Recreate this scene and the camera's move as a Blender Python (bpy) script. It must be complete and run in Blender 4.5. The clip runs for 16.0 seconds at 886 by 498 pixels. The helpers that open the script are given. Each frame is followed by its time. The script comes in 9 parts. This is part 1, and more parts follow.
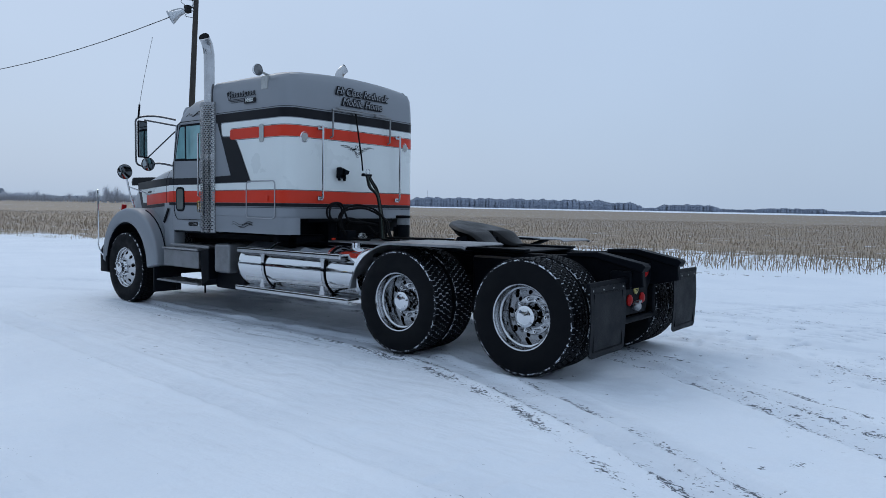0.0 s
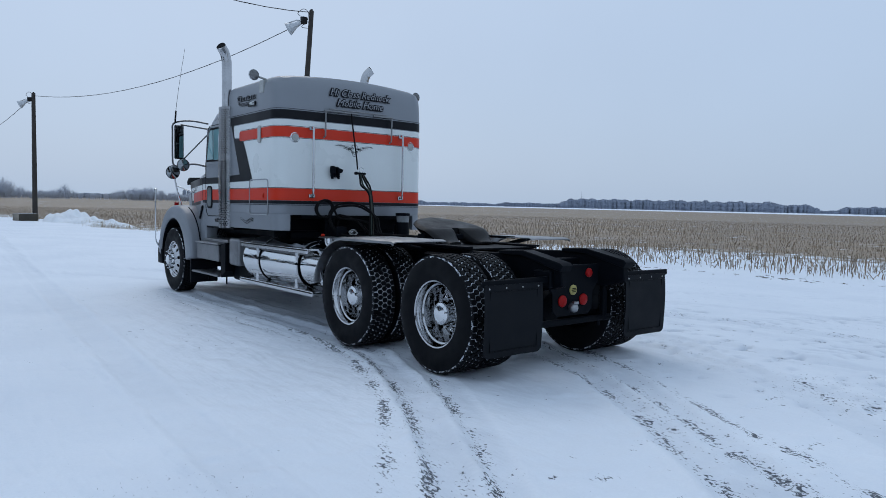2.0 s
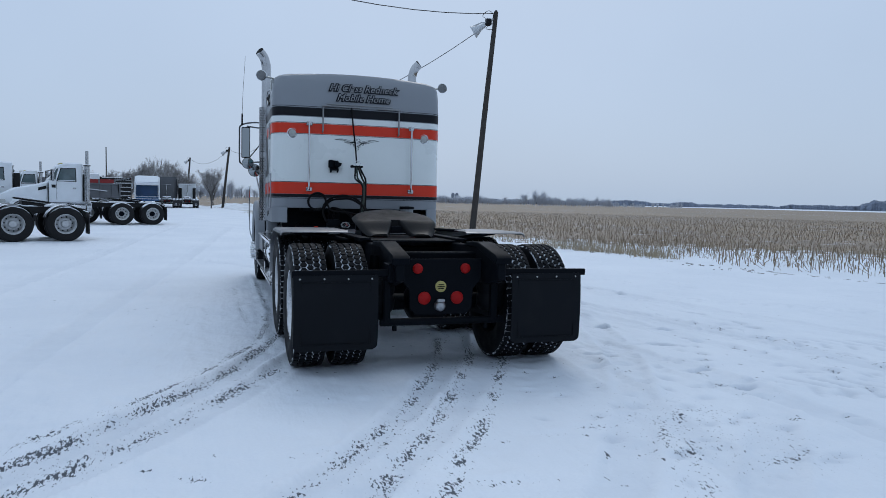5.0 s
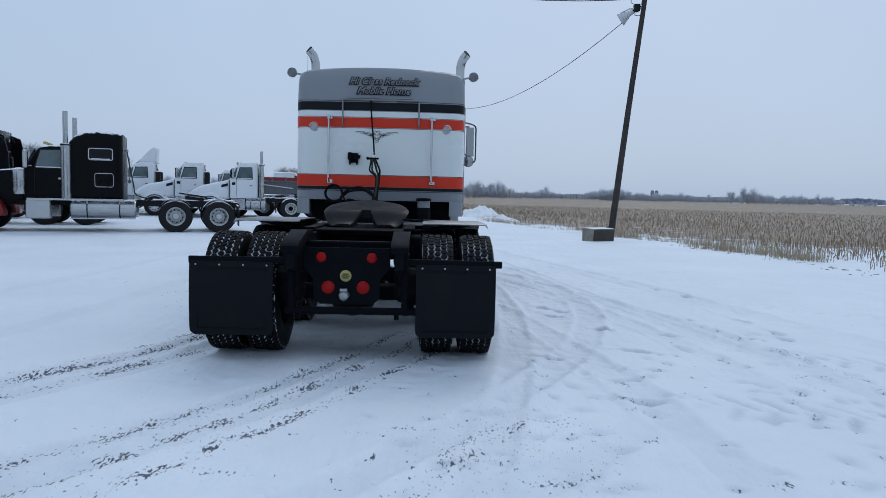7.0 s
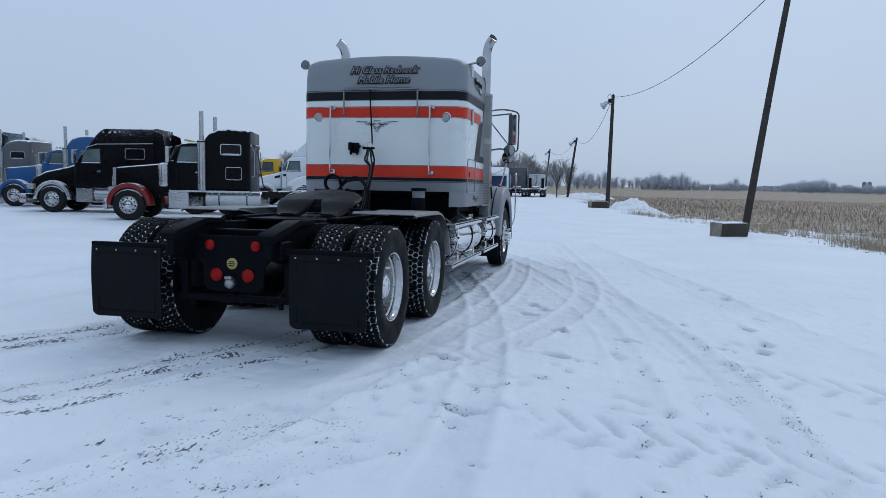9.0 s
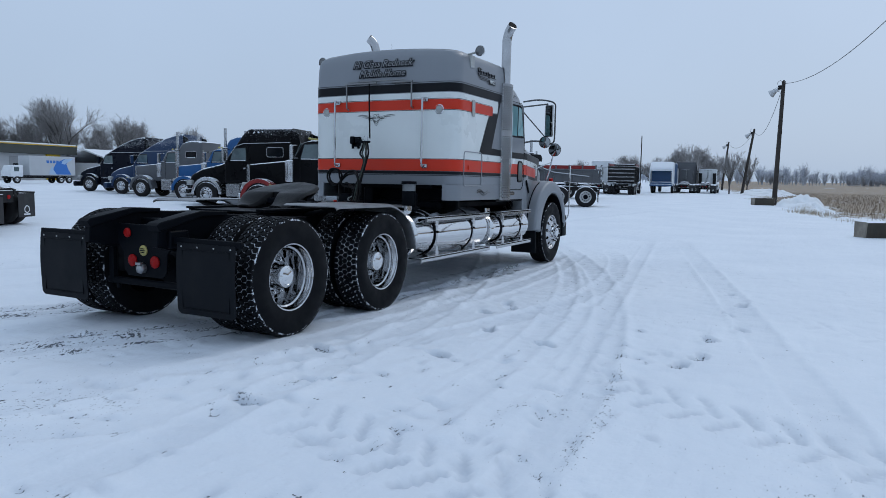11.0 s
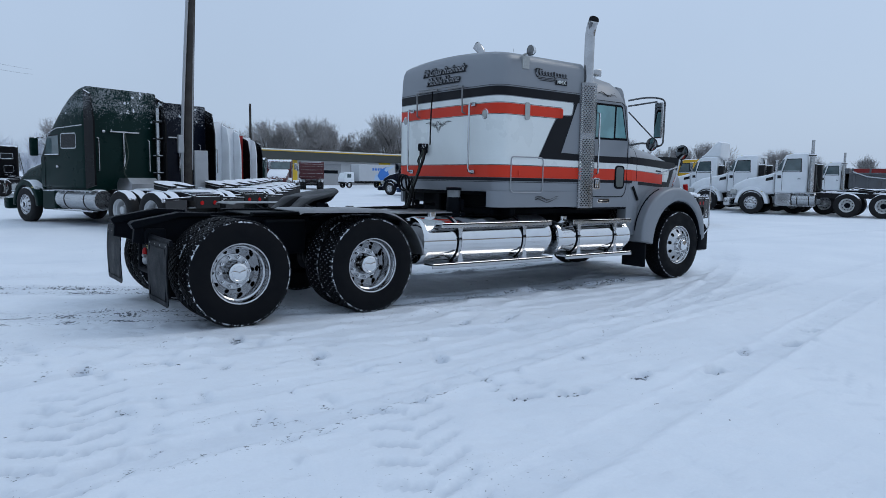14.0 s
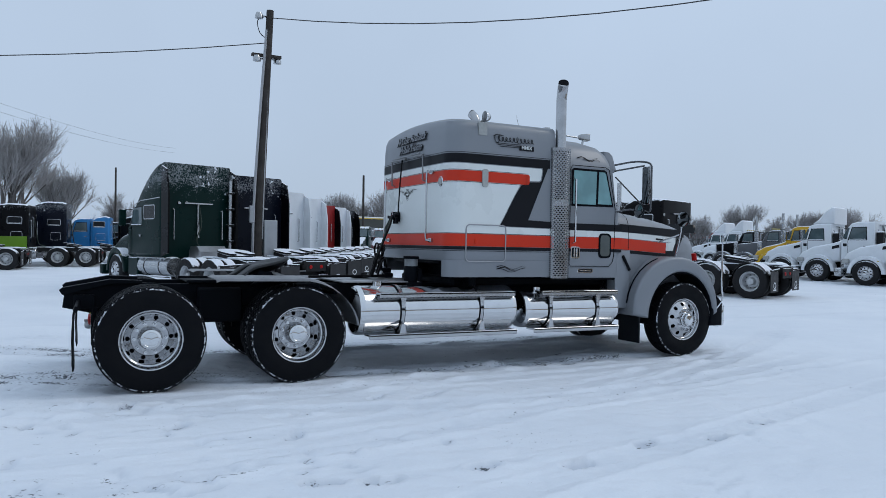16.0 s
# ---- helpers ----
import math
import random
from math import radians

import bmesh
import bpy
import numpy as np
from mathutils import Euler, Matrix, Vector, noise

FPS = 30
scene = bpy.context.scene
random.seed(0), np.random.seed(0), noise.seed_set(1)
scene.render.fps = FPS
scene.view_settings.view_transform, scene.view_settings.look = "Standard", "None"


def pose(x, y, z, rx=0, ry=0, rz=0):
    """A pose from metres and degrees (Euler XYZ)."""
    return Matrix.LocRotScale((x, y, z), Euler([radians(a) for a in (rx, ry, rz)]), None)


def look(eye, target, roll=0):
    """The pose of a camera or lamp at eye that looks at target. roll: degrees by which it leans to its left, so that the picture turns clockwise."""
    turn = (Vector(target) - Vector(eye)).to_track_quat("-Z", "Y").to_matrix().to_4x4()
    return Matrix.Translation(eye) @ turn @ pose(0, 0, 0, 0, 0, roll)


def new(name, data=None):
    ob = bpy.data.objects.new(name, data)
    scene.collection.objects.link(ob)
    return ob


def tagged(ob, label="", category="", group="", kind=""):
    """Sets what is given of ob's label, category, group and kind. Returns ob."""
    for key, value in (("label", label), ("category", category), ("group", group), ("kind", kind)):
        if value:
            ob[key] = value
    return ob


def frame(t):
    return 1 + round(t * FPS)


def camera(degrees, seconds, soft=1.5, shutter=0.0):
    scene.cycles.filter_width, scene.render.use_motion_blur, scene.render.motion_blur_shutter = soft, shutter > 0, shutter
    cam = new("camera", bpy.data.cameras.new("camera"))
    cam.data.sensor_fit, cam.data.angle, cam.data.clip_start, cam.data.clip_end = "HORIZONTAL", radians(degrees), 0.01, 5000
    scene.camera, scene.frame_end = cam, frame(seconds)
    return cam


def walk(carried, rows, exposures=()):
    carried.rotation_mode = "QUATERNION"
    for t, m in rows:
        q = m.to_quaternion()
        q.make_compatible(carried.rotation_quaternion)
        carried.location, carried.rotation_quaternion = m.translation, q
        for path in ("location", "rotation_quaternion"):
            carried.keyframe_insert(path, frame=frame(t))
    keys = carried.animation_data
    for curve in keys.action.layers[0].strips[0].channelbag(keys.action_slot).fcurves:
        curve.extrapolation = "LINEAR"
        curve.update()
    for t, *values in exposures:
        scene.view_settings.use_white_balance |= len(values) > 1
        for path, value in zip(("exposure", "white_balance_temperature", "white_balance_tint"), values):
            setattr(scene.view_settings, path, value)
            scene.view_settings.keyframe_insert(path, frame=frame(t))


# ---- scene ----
cam = camera(64.3, 16.0, 0.5)
PATH = [
    (0, (3.303, -6.418, 1.498), (2.052, -4.863, 1.377), 1.1),
    (0.5, (3.69, -6.127, 1.497), (2.392, -4.61, 1.379), 1.2),
    (1, (4.097, -5.82, 1.507), (2.73, -4.365, 1.389), 1.3),
    (1.5, (4.39, -5.394, 1.497), (2.925, -4.038, 1.374), 1.3),
    (2, (4.789, -4.974, 1.494), (3.233, -3.724, 1.368), 1.3),
    (2.5, (5.046, -4.478, 1.462), (3.407, -3.338, 1.333), 1.2),
    (3, (5.326, -3.986, 1.456), (3.623, -2.944, 1.326), 1.4),
    (3.5, (5.575, -3.46, 1.453), (3.804, -2.541, 1.318), 1.2),
    (4, (5.753, -2.888, 1.446), (3.923, -2.093, 1.309), 1.3),
    (4.5, (5.951, -2.328, 1.456), (4.083, -1.627, 1.319), 1.3),
    (7, (6.29, 0.621, 1.425), (4.297, 0.674, 1.27), 1.3),
    (7.5, (6.216, 1.221, 1.425), (4.225, 1.128, 1.257), 1.2),
    (8, (6.087, 1.808, 1.426), (4.107, 1.591, 1.249), 1.2),
    (8.5, (5.944, 2.387, 1.44), (3.98, 2.055, 1.257), 1.2),
    (9, (5.766, 2.969, 1.434), (3.825, 2.521, 1.248), 1.1),
    (11.5, (4.507, 5.708, 1.434), (2.815, 4.661, 1.228), 0.9),
    (12, (4.178, 6.206, 1.463), (2.573, 5.031, 1.259), 0.9),
    (12.5, (3.799, 6.601, 1.458), (2.274, 5.323, 1.254), 0.9),
    (13, (3.384, 6.994, 1.457), (1.961, 5.604, 1.252), 0.9),
    (13.5, (2.925, 7.353, 1.455), (1.62, 5.851, 1.25), 0.8),
    (14, (2.484, 7.747, 1.493), (1.29, 6.156, 1.29), 0.8),
    (14.5, (2.004, 8.072, 1.515), (0.919, 6.403, 1.332), 0.7),
    (15, (1.531, 8.326, 1.545), (0.503, 6.616, 1.416), 0.8),
    (15.5, (1.037, 8.548, 1.545), (0.054, 6.808, 1.484), 0.8),
    (16, (0.532, 8.645, 1.529), (-0.361, 6.855, 1.513), 0.8),
]
walk(cam, [(t, look(eye, target, roll)) for t, eye, target, roll in PATH], ((0, 0.05, 6500, 10), (4, 0.0, 6500, 10), (9, 0.0, 6500, 10), (13, 0.04, 6520, 10), (14.5, 0.06, 6580, 10), (16, 0.09, 6800, 10)))

# ---- sky, sun ----
world = bpy.data.worlds.new("overcast_sky")
scene.world = world
world.use_nodes = True
wn, wl = world.node_tree.nodes, world.node_tree.links
wn.clear()
sky = wn.new("ShaderNodeTexSky")
sky.sky_type = "NISHITA"
sky.sun_disc = False
sky.sun_elevation, sky.sun_rotation = radians(45), radians(290)
sky.air_density, sky.dust_density = 1.0, 3.0
sky_low = wn.new("ShaderNodeMix")          # clear sky, dimmed to sit behind the cloud
sky_low.data_type = "RGBA"
sky_low.blend_type = "MULTIPLY"
sky_low.inputs[0].default_value = 1.0
sky_low.inputs[7].default_value = (0.09, 0.09, 0.09, 1)
wl.new(sky.outputs[0], sky_low.inputs[6])
wco = wn.new("ShaderNodeTexCoord")
wsep = wn.new("ShaderNodeSeparateXYZ")
wl.new(wco.outputs["Generated"], wsep.inputs[0])
wramp = wn.new("ShaderNodeValToRGB")       # cloud deck: duller towards the horizon
wramp.color_ramp.elements[0].position, wramp.color_ramp.elements[0].color = 0.0, (0.428, 0.550, 0.728, 1)
wramp.color_ramp.elements[1].position, wramp.color_ramp.elements[1].color = 0.9, (0.555, 0.705, 0.905, 1)
mid = wramp.color_ramp.elements.new(0.22)
mid.color = (0.462, 0.592, 0.788, 1)
wl.new(wsep.outputs["Z"], wramp.inputs[0])
wnoise = wn.new("ShaderNodeTexNoise")
wnoise.inputs["Scale"].default_value = 2.2
wnoise.inputs["Detail"].default_value = 4
wl.new(wco.outputs["Generated"], wnoise.inputs["Vector"])
wmap = wn.new("ShaderNodeMapRange")
wmap.inputs[1].default_value, wmap.inputs[2].default_value = 0.3, 0.7
wmap.inputs[3].default_value, wmap.inputs[4].default_value = 0.965, 1.035
wl.new(wnoise.outputs[0], wmap.inputs[0])
wcloud = wn.new("ShaderNodeMix")
wcloud.data_type, wcloud.blend_type = "RGBA", "MULTIPLY"
wcloud.inputs[0].default_value = 1.0
wl.new(wramp.outputs[0], wcloud.inputs[6])
wl.new(wmap.outputs[0], wcloud.inputs[7])
wmix = wn.new("ShaderNodeMix")
wmix.data_type = "RGBA"
wmix.inputs[0].default_value = 0.9
wl.new(sky_low.outputs[2], wmix.inputs[6])
wl.new(wcloud.outputs[2], wmix.inputs[7])
wbg = wn.new("ShaderNodeBackground")
wbg.inputs[1].default_value = 1.0
wl.new(wmix.outputs[2], wbg.inputs[0])
wout = wn.new("ShaderNodeOutputWorld")
wl.new(wbg.outputs[0], wout.inputs[0])

sun_data = bpy.data.lights.new("sun", "SUN")
sun_data.energy, sun_data.angle, sun_data.color = 0.37, radians(25), (1.0, 0.985, 0.965)
sun = new("sun", sun_data)
sun.matrix_world = pose(0, 0, 30, 45, 0, -110)
scene.view_settings.exposure = 0.0

# ---- materials ----
def shader(name):
    m = bpy.data.materials.new(name)
    m.use_nodes = True
    n, l = m.node_tree.nodes, m.node_tree.links
    return m, n, l, n["Principled BSDF"]


def noise_of(n, l, co, scale, detail=4, rough=0.55):
    t = n.new("ShaderNodeTexNoise")
    t.inputs["Scale"].default_value, t.inputs["Detail"].default_value = scale, detail
    t.inputs["Roughness"].default_value = rough
    l.new(co, t.inputs["Vector"])
    return t.outputs[0]


def ranged(n, l, value, a, b, c, d):
    t = n.new("ShaderNodeMapRange")
    for i, v in enumerate((a, b, c, d)):
        t.inputs[i + 1].default_value = v
    l.new(value, t.inputs[0])
    return t.outputs[0]


def mixed(n, l, fac, a, b, blend="MIX"):
    t = n.new("ShaderNodeMix")
    t.data_type, t.blend_type = "RGBA", blend
    for slot, v in ((0, fac), (6, a), (7, b)):
        if isinstance(v, (int, float)):
            t.inputs[slot].default_value = v
        elif isinstance(v, (tuple, list)):
            t.inputs[slot].default_value = (*v[:3], 1)
        else:
            l.new(v, t.inputs[slot])
    return t.outputs[2]


def sums(n, l, op, a, b):
    t = n.new("ShaderNodeMath")
    t.operation = op
    for i, v in enumerate((a, b)):
        if isinstance(v, (int, float)):
            t.inputs[i].default_value = v
        else:
            l.new(v, t.inputs[i])
    return t.outputs[0]


def surface(name, col, rough=0.5, metal=0.0, var=0.12, scale=6.0, fine=80.0, bump=0.0, coat=0.0, dirt=None, dirt_amount=0.0, snow=0.0, spread=0.0, spec=0.5, speckle=0.0):
    """A surface with coarse and fine variation; dirt: a second colour in patches; snow: how much lies on faces that look up."""
    m, n, l, p = shader(name)
    co = n.new("ShaderNodeTexCoord").outputs["Object"]
    big, small = noise_of(n, l, co, scale, 5), noise_of(n, l, co, fine, 3)
    both = sums(n, l, "MULTIPLY_ADD", big, 0.65)
    both.node.inputs[2].default_value = 0
    both = sums(n, l, "ADD", both, sums(n, l, "MULTIPLY", small, 0.35))
    tint = mixed(n, l, ranged(n, l, both, 0.3, 0.7, 0, 1), [c * (1 - var) for c in col], [min(1, c * (1 + var)) for c in col])
    if spread:
        rnd = n.new("ShaderNodeObjectInfo").outputs["Random"]
        tint = mixed(n, l, 1.0, tint, ranged(n, l, rnd, 0, 1, 1 - spread, 1 + spread), "MULTIPLY")
    rgh = ranged(n, l, big, 0.3, 0.7, max(0, rough * 0.8), min(1, rough * 1.25))
    if dirt:
        patch = ranged(n, l, noise_of(n, l, co, scale * 0.6, 7, 0.65), 0.62 - dirt_amount * 0.35, 0.72, 0, dirt_amount)
        tint = mixed(n, l, patch, tint, dirt)
        rgh = sums(n, l, "MAXIMUM", rgh, sums(n, l, "MULTIPLY", patch, 0.8))
    if snow:
        nz = n.new("ShaderNodeSeparateXYZ")
        l.new(n.new("ShaderNodeNewGeometry").outputs["Normal"], nz.inputs[0])
        lies = sums(n, l, "ADD", nz.outputs[2], sums(n, l, "MULTIPLY", noise_of(n, l, co, 9.0, 5), 0.7))
        lies = ranged(n, l, lies, 1.25 - 0.35 * snow, 1.35 - 0.35 * snow, 0, 1)
        tint = mixed(n, l, lies, tint, (0.80, 0.83, 0.88))
        rgh = sums(n, l, "MAXIMUM", rgh, sums(n, l, "MULTIPLY", lies, 0.75))
        if metal:
            l.new(sums(n, l, "MULTIPLY", sums(n, l, "SUBTRACT", 1.0, lies), metal), p.inputs["Metallic"])
    if speckle:   # frozen spatter on the upper part
        up = n.new("ShaderNodeSeparateXYZ")
        l.new(co, up.inputs[0])
        spots = sums(n, l, "ADD", noise_of(n, l, co, 30, 2), sums(n, l, "MULTIPLY", noise_of(n, l, co, 2.6, 3), 0.45))
        spots = sums(n, l, "ADD", spots, ranged(n, l, up.outputs[2], 2.4, 3.3, -0.30, 0.09 * speckle))
        spots = ranged(n, l, spots, 0.76, 0.92, 0, 0.28)
        blobs = sums(n, l, "ADD", noise_of(n, l, co, 8.0, 1), ranged(n, l, up.outputs[2], 2.6, 3.2, -0.2, 0.0))
        spots = sums(n, l, "MAXIMUM", spots, sums(n, l, "MULTIPLY", ranged(n, l, blobs, 0.64 - 0.02 * speckle, 0.68 - 0.02 * speckle, 0, 0.9), ranged(n, l, noise_of(n, l, co, 1.1, 2), 0.48, 0.54, 0, 1)))
        tint = mixed(n, l, spots, tint, (0.74, 0.78, 0.83))
    l.new(tint, p.inputs["Base Color"])
    l.new(rgh, p.inputs["Roughness"])
    if not (snow and metal):
        p.inputs["Metallic"].default_value = metal
    p.inputs["Specular IOR Level"].default_value = spec
    p.inputs["Coat Weight"].default_value = coat
    p.inputs["Coat Roughness"].default_value = 0.08
    if bump:
        b = n.new("ShaderNodeBump")
        b.inputs["Strength"].default_value, b.inputs["Distance"].default_value = bump, 0.01
        l.new(both, b.inputs["Height"])
        l.new(b.outputs[0], p.inputs["Normal"])
    return m


def glassy(name, col, rough=0.04, spec=0.7):
    m, n, l, p = shader(name)
    co = n.new("ShaderNodeTexCoord").outputs["Object"]
    l.new(mixed(n, l, ranged(n, l, noise_of(n, l, co, 2.5), 0.35, 0.65, 0, 1), [c * 0.7 for c in col], col), p.inputs["Base Color"])
    p.inputs["Roughness"].default_value = rough
    p.inputs["Specular IOR Level"].default_value = spec
    return m


GREY_PAINT = surface("grey_paint", (0.226, 0.243, 0.266), 0.42, 0.25, 0.05, 2.0, 300, coat=0.12, dirt=(0.32, 0.33, 0.34), dirt_amount=0.12)
WHITE_PAINT = surface("white_paint", (0.70, 0.735, 0.725), 0.3, 0.0, 0.03, 2.0, 60, coat=0.5, dirt=(0.55, 0.56, 0.57), dirt_amount=0.1)
RED_PAINT = surface("orange_red_paint", (0.60, 0.034, 0.012), 0.36, 0.0, 0.05, 2.0, 60, coat=0.05, spec=0.25)
BLACK_PAINT = surface("charcoal_paint", (0.010, 0.011, 0.014), 0.38, 0.0, 0.1, 2.0, 90, spec=0.12)
FRAME_BLACK = surface("frame_black", (0.0030, 0.0042, 0.0066), 0.5, 0.0, 0.3, 4.0, 60, bump=0.15, dirt=(0.013, 0.014, 0.017), dirt_amount=0.15, spec=0.06)
RUBBER = surface("rubber", (0.0028, 0.0036, 0.0052), 0.62, 0.0, 0.25, 8.0, 120, bump=0.1, dirt=(0.014, 0.014, 0.015), dirt_amount=0.2, spec=0.12)
FLAP_RUBBER = surface("flap_rubber", (0.0042, 0.0056, 0.0082), 0.5, 0.0, 0.2, 5.0, 150, bump=0.2, dirt=(0.016, 0.0165, 0.018), dirt_amount=0.3, spec=0.12)
GROOVE_SNOW, n, l, p = shader("snow_in_tread")
co = n.new("ShaderNodeTexCoord").outputs["Object"]
packed_in = ranged(n, l, noise_of(n, l, co, 13, 5, 0.7), 0.42, 0.56, 0, 0.97)
l.new(mixed(n, l, packed_in, (0.008, 0.008, 0.009), (0.70, 0.74, 0.80)), p.inputs["Base Color"])
p.inputs["Roughness"].default_value, p.inputs["Specular IOR Level"].default_value = 0.8, 0.15
SHOULDER_SNOW, n, l, p = shader("snow_on_shoulder")
co = n.new("ShaderNodeTexCoord").outputs["Object"]
l.new(mixed(n, l, ranged(n, l, noise_of(n, l, co, 26, 4, 0.65), 0.50, 0.60, 0, 0.9), (0.006, 0.0065, 0.008), (0.70, 0.74, 0.80)), p.inputs["Base Color"])
p.inputs["Roughness"].default_value, p.inputs["Specular IOR Level"].default_value = 0.8, 0.15
CHROME = surface("chrome", (0.70, 0.71, 0.72), 0.06, 1.0, 0.05, 5.0, 90)
ALLOY = surface("polished_aluminium", (0.50, 0.505, 0.515), 0.12, 1.0, 0.1, 5.0, 120, dirt=(0.25, 0.25, 0.25), dirt_amount=0.2)
RIM_ALLOY = surface("polished_rim", (0.54, 0.545, 0.555), 0.09, 1.0, 0.12, 14.0, 150, dirt=(0.12, 0.12, 0.125), dirt_amount=0.3)
DULL_METAL = surface("dull_aluminium", (0.33, 0.335, 0.345), 0.36, 0.9, 0.12, 6.0, 150, bump=0.1, dirt=(0.16, 0.16, 0.165), dirt_amount=0.35)
STEEL_RIM = surface("painted_rim", (0.52, 0.53, 0.54), 0.4, 0.4, 0.15, 8.0, 80, dirt=(0.16, 0.15, 0.14), dirt_amount=0.4)
RED_LENS = glassy("red_lens", (0.40, 0.008, 0.008), 0.4, 0.15)
AMBER_LENS = glassy("amber_lens", (0.50, 0.44, 0.16), 0.4, 0.2)
CLEAR_LENS = surface("clear_lens", (0.36, 0.37, 0.36), 0.2, 0.0, 0.15, 40, 200)
TINTED = glassy("tinted_window", (0.17, 0.36, 0.38), 0.04)
DARK_GLASS = glassy("dark_window", (0.008, 0.010, 0.013), 0.08, 0.2)
MIRROR = surface("mirror_glass", (0.30, 0.32, 0.33), 0.02, 1.0, 0.01, 3, 30)
HOSE_BLACK = surface("hose_black", (0.0025, 0.0025, 0.003), 0.55, 0, 0.2, 12, 120, spec=0.12)
HOSE_GREEN = surface("hose_green", (0.006, 0.020, 0.012), 0.45, 0, 0.2, 12, 120)
HOSE_OLIVE = surface("hose_olive", (0.022, 0.020, 0.010), 0.5, 0, 0.2, 12, 120)
WOOD_POLE = surface("weathered_pole", (0.048, 0.042, 0.038), 0.85, 0, 0.35, 3.0, 40, bump=0.4, dirt=(0.10, 0.094, 0.09), dirt_amount=0.4, spec=0.2)
CONCRETE = surface("concrete", (0.27, 0.24, 0.20), 0.9, 0, 0.3, 3, 40, bump=0.4, dirt=(0.06, 0.052, 0.044), dirt_amount=0.6, snow=0.75)
WIRE_BLACK = surface("wire", (0.03, 0.03, 0.032), 0.6, 0, 0.1, 1, 10)


# ---- mesh helpers ----
def mesh_of(bm, mats, smooth=35, name="mesh"):
    me = bpy.data.meshes.new(name)
    bm.normal_update()
    bm.to_mesh(me)
    bm.free()
    for m in (mats if isinstance(mats, (list, tuple)) else [mats]):
        me.materials.append(m)
    if smooth:
        me.shade_smooth()
        me.set_sharp_from_angle(angle=radians(smooth))
    return me


def part(name, bm, mats, parent, label="", smooth=35, at=None):
    """Links a bmesh, or ready mesh data, as one mesh object under a thing or part."""
    me = bm if isinstance(bm, bpy.types.Mesh) else mesh_of(bm, mats, smooth, name)
    ob = new(name, me)
    ob.parent = parent
    if at is not None:
        ob.matrix_basis = at
    if label:
        tagged(ob, label)
    return ob


def thing(name, label, category, m=None, group="", kind="", bm=None, mats=None, smooth=35):
    ob = new(name, mesh_of(bm, mats, smooth, name) if bm is not None else None)
    if m is not None:
        ob.matrix_basis = m
    return tagged(ob, label, category, group, kind)


def fresh():
    return bmesh.new()


def bx(bm, x0, x1, y0, y1, z0, z1, bev=0.0, seg=1, mi=0):
    vs = [bm.verts.new((x, y, z)) for x in (x0, x1) for y in (y0, y1) for z in (z0, z1)]
    fs = [bm.faces.new([vs[i] for i in q]) for q in ((0, 1, 3, 2), (4, 6, 7, 5), (0, 4, 5, 1), (2, 3, 7, 6), (0, 2, 6, 4), (1, 5, 7, 3))]
    bmesh.ops.recalc_face_normals(bm, faces=fs)
    if bev:
        es = list({e for f in fs for e in f.edges})
        made = bmesh.ops.bevel(bm, geom=es, offset=bev, segments=seg, affect="EDGES", profile=0.5)
        fs = [f for f in made["faces"] if f.is_valid] + [f for f in fs if f.is_valid]
    for f in fs:
        f.material_index = mi
    return bm


def obox(bm, m, sx, sy, sz, bev=0.0, seg=1):
    """A box of that size about the origin of m."""
    start = len(bm.verts)
    bx(bm, -sx / 2, sx / 2, -sy / 2, sy / 2, -sz / 2, sz / 2, bev, seg)
    bm.verts.ensure_lookup_table()
    bmesh.ops.transform(bm, matrix=m, verts=[v for v in bm.verts[start:]])
    return bm


def frame_of(d):
    d = Vector(d).normalized()
    up = Vector((0, 0, 1)) if abs(d.z) < 0.95 else Vector((1, 0, 0))
    a = d.cross(up).normalized()
    return a, a.cross(d).normalized()


def rod(bm, p0, p1, r, r2=None, seg=12, cap=True, mi=0):
    p0, p1 = Vector(p0), Vector(p1)
    r2 = r if r2 is None else r2
    a, b = frame_of(p1 - p0)
    rings = []
    for p, q in ((p0, r), (p1, r2)):
        rings.append([bm.verts.new(p + (a * math.cos(t) + b * math.sin(t)) * q) for t in (2 * math.pi * i / seg for i in range(seg))])
    for i in range(seg):
        bm.faces.new((rings[0][i], rings[0][(i + 1) % seg], rings[1][(i + 1) % seg], rings[1][i])).material_index = mi
    if cap:
        bm.faces.new(rings[0][::-1]).material_index = mi
        bm.faces.new(rings[1]).material_index = mi
    return bm


def curve_pts(pts, per=6):
    """A smooth line through the points."""
    P = [Vector(p) for p in pts]
    P = [2 * P[0] - P[1]] + P + [2 * P[-1] - P[-2]]
    out = []
    for i in range(1, len(P) - 2):
        a, b, c, d = P[i - 1:i + 3]
        for k in range(per):
            t = k / per
            out.append(0.5 * ((2 * b) + (c - a) * t + (2 * a - 5 * b + 4 * c - d) * t * t + (3 * b - a - 3 * c + d) * t ** 3))
    out.append(P[-2])
    return out


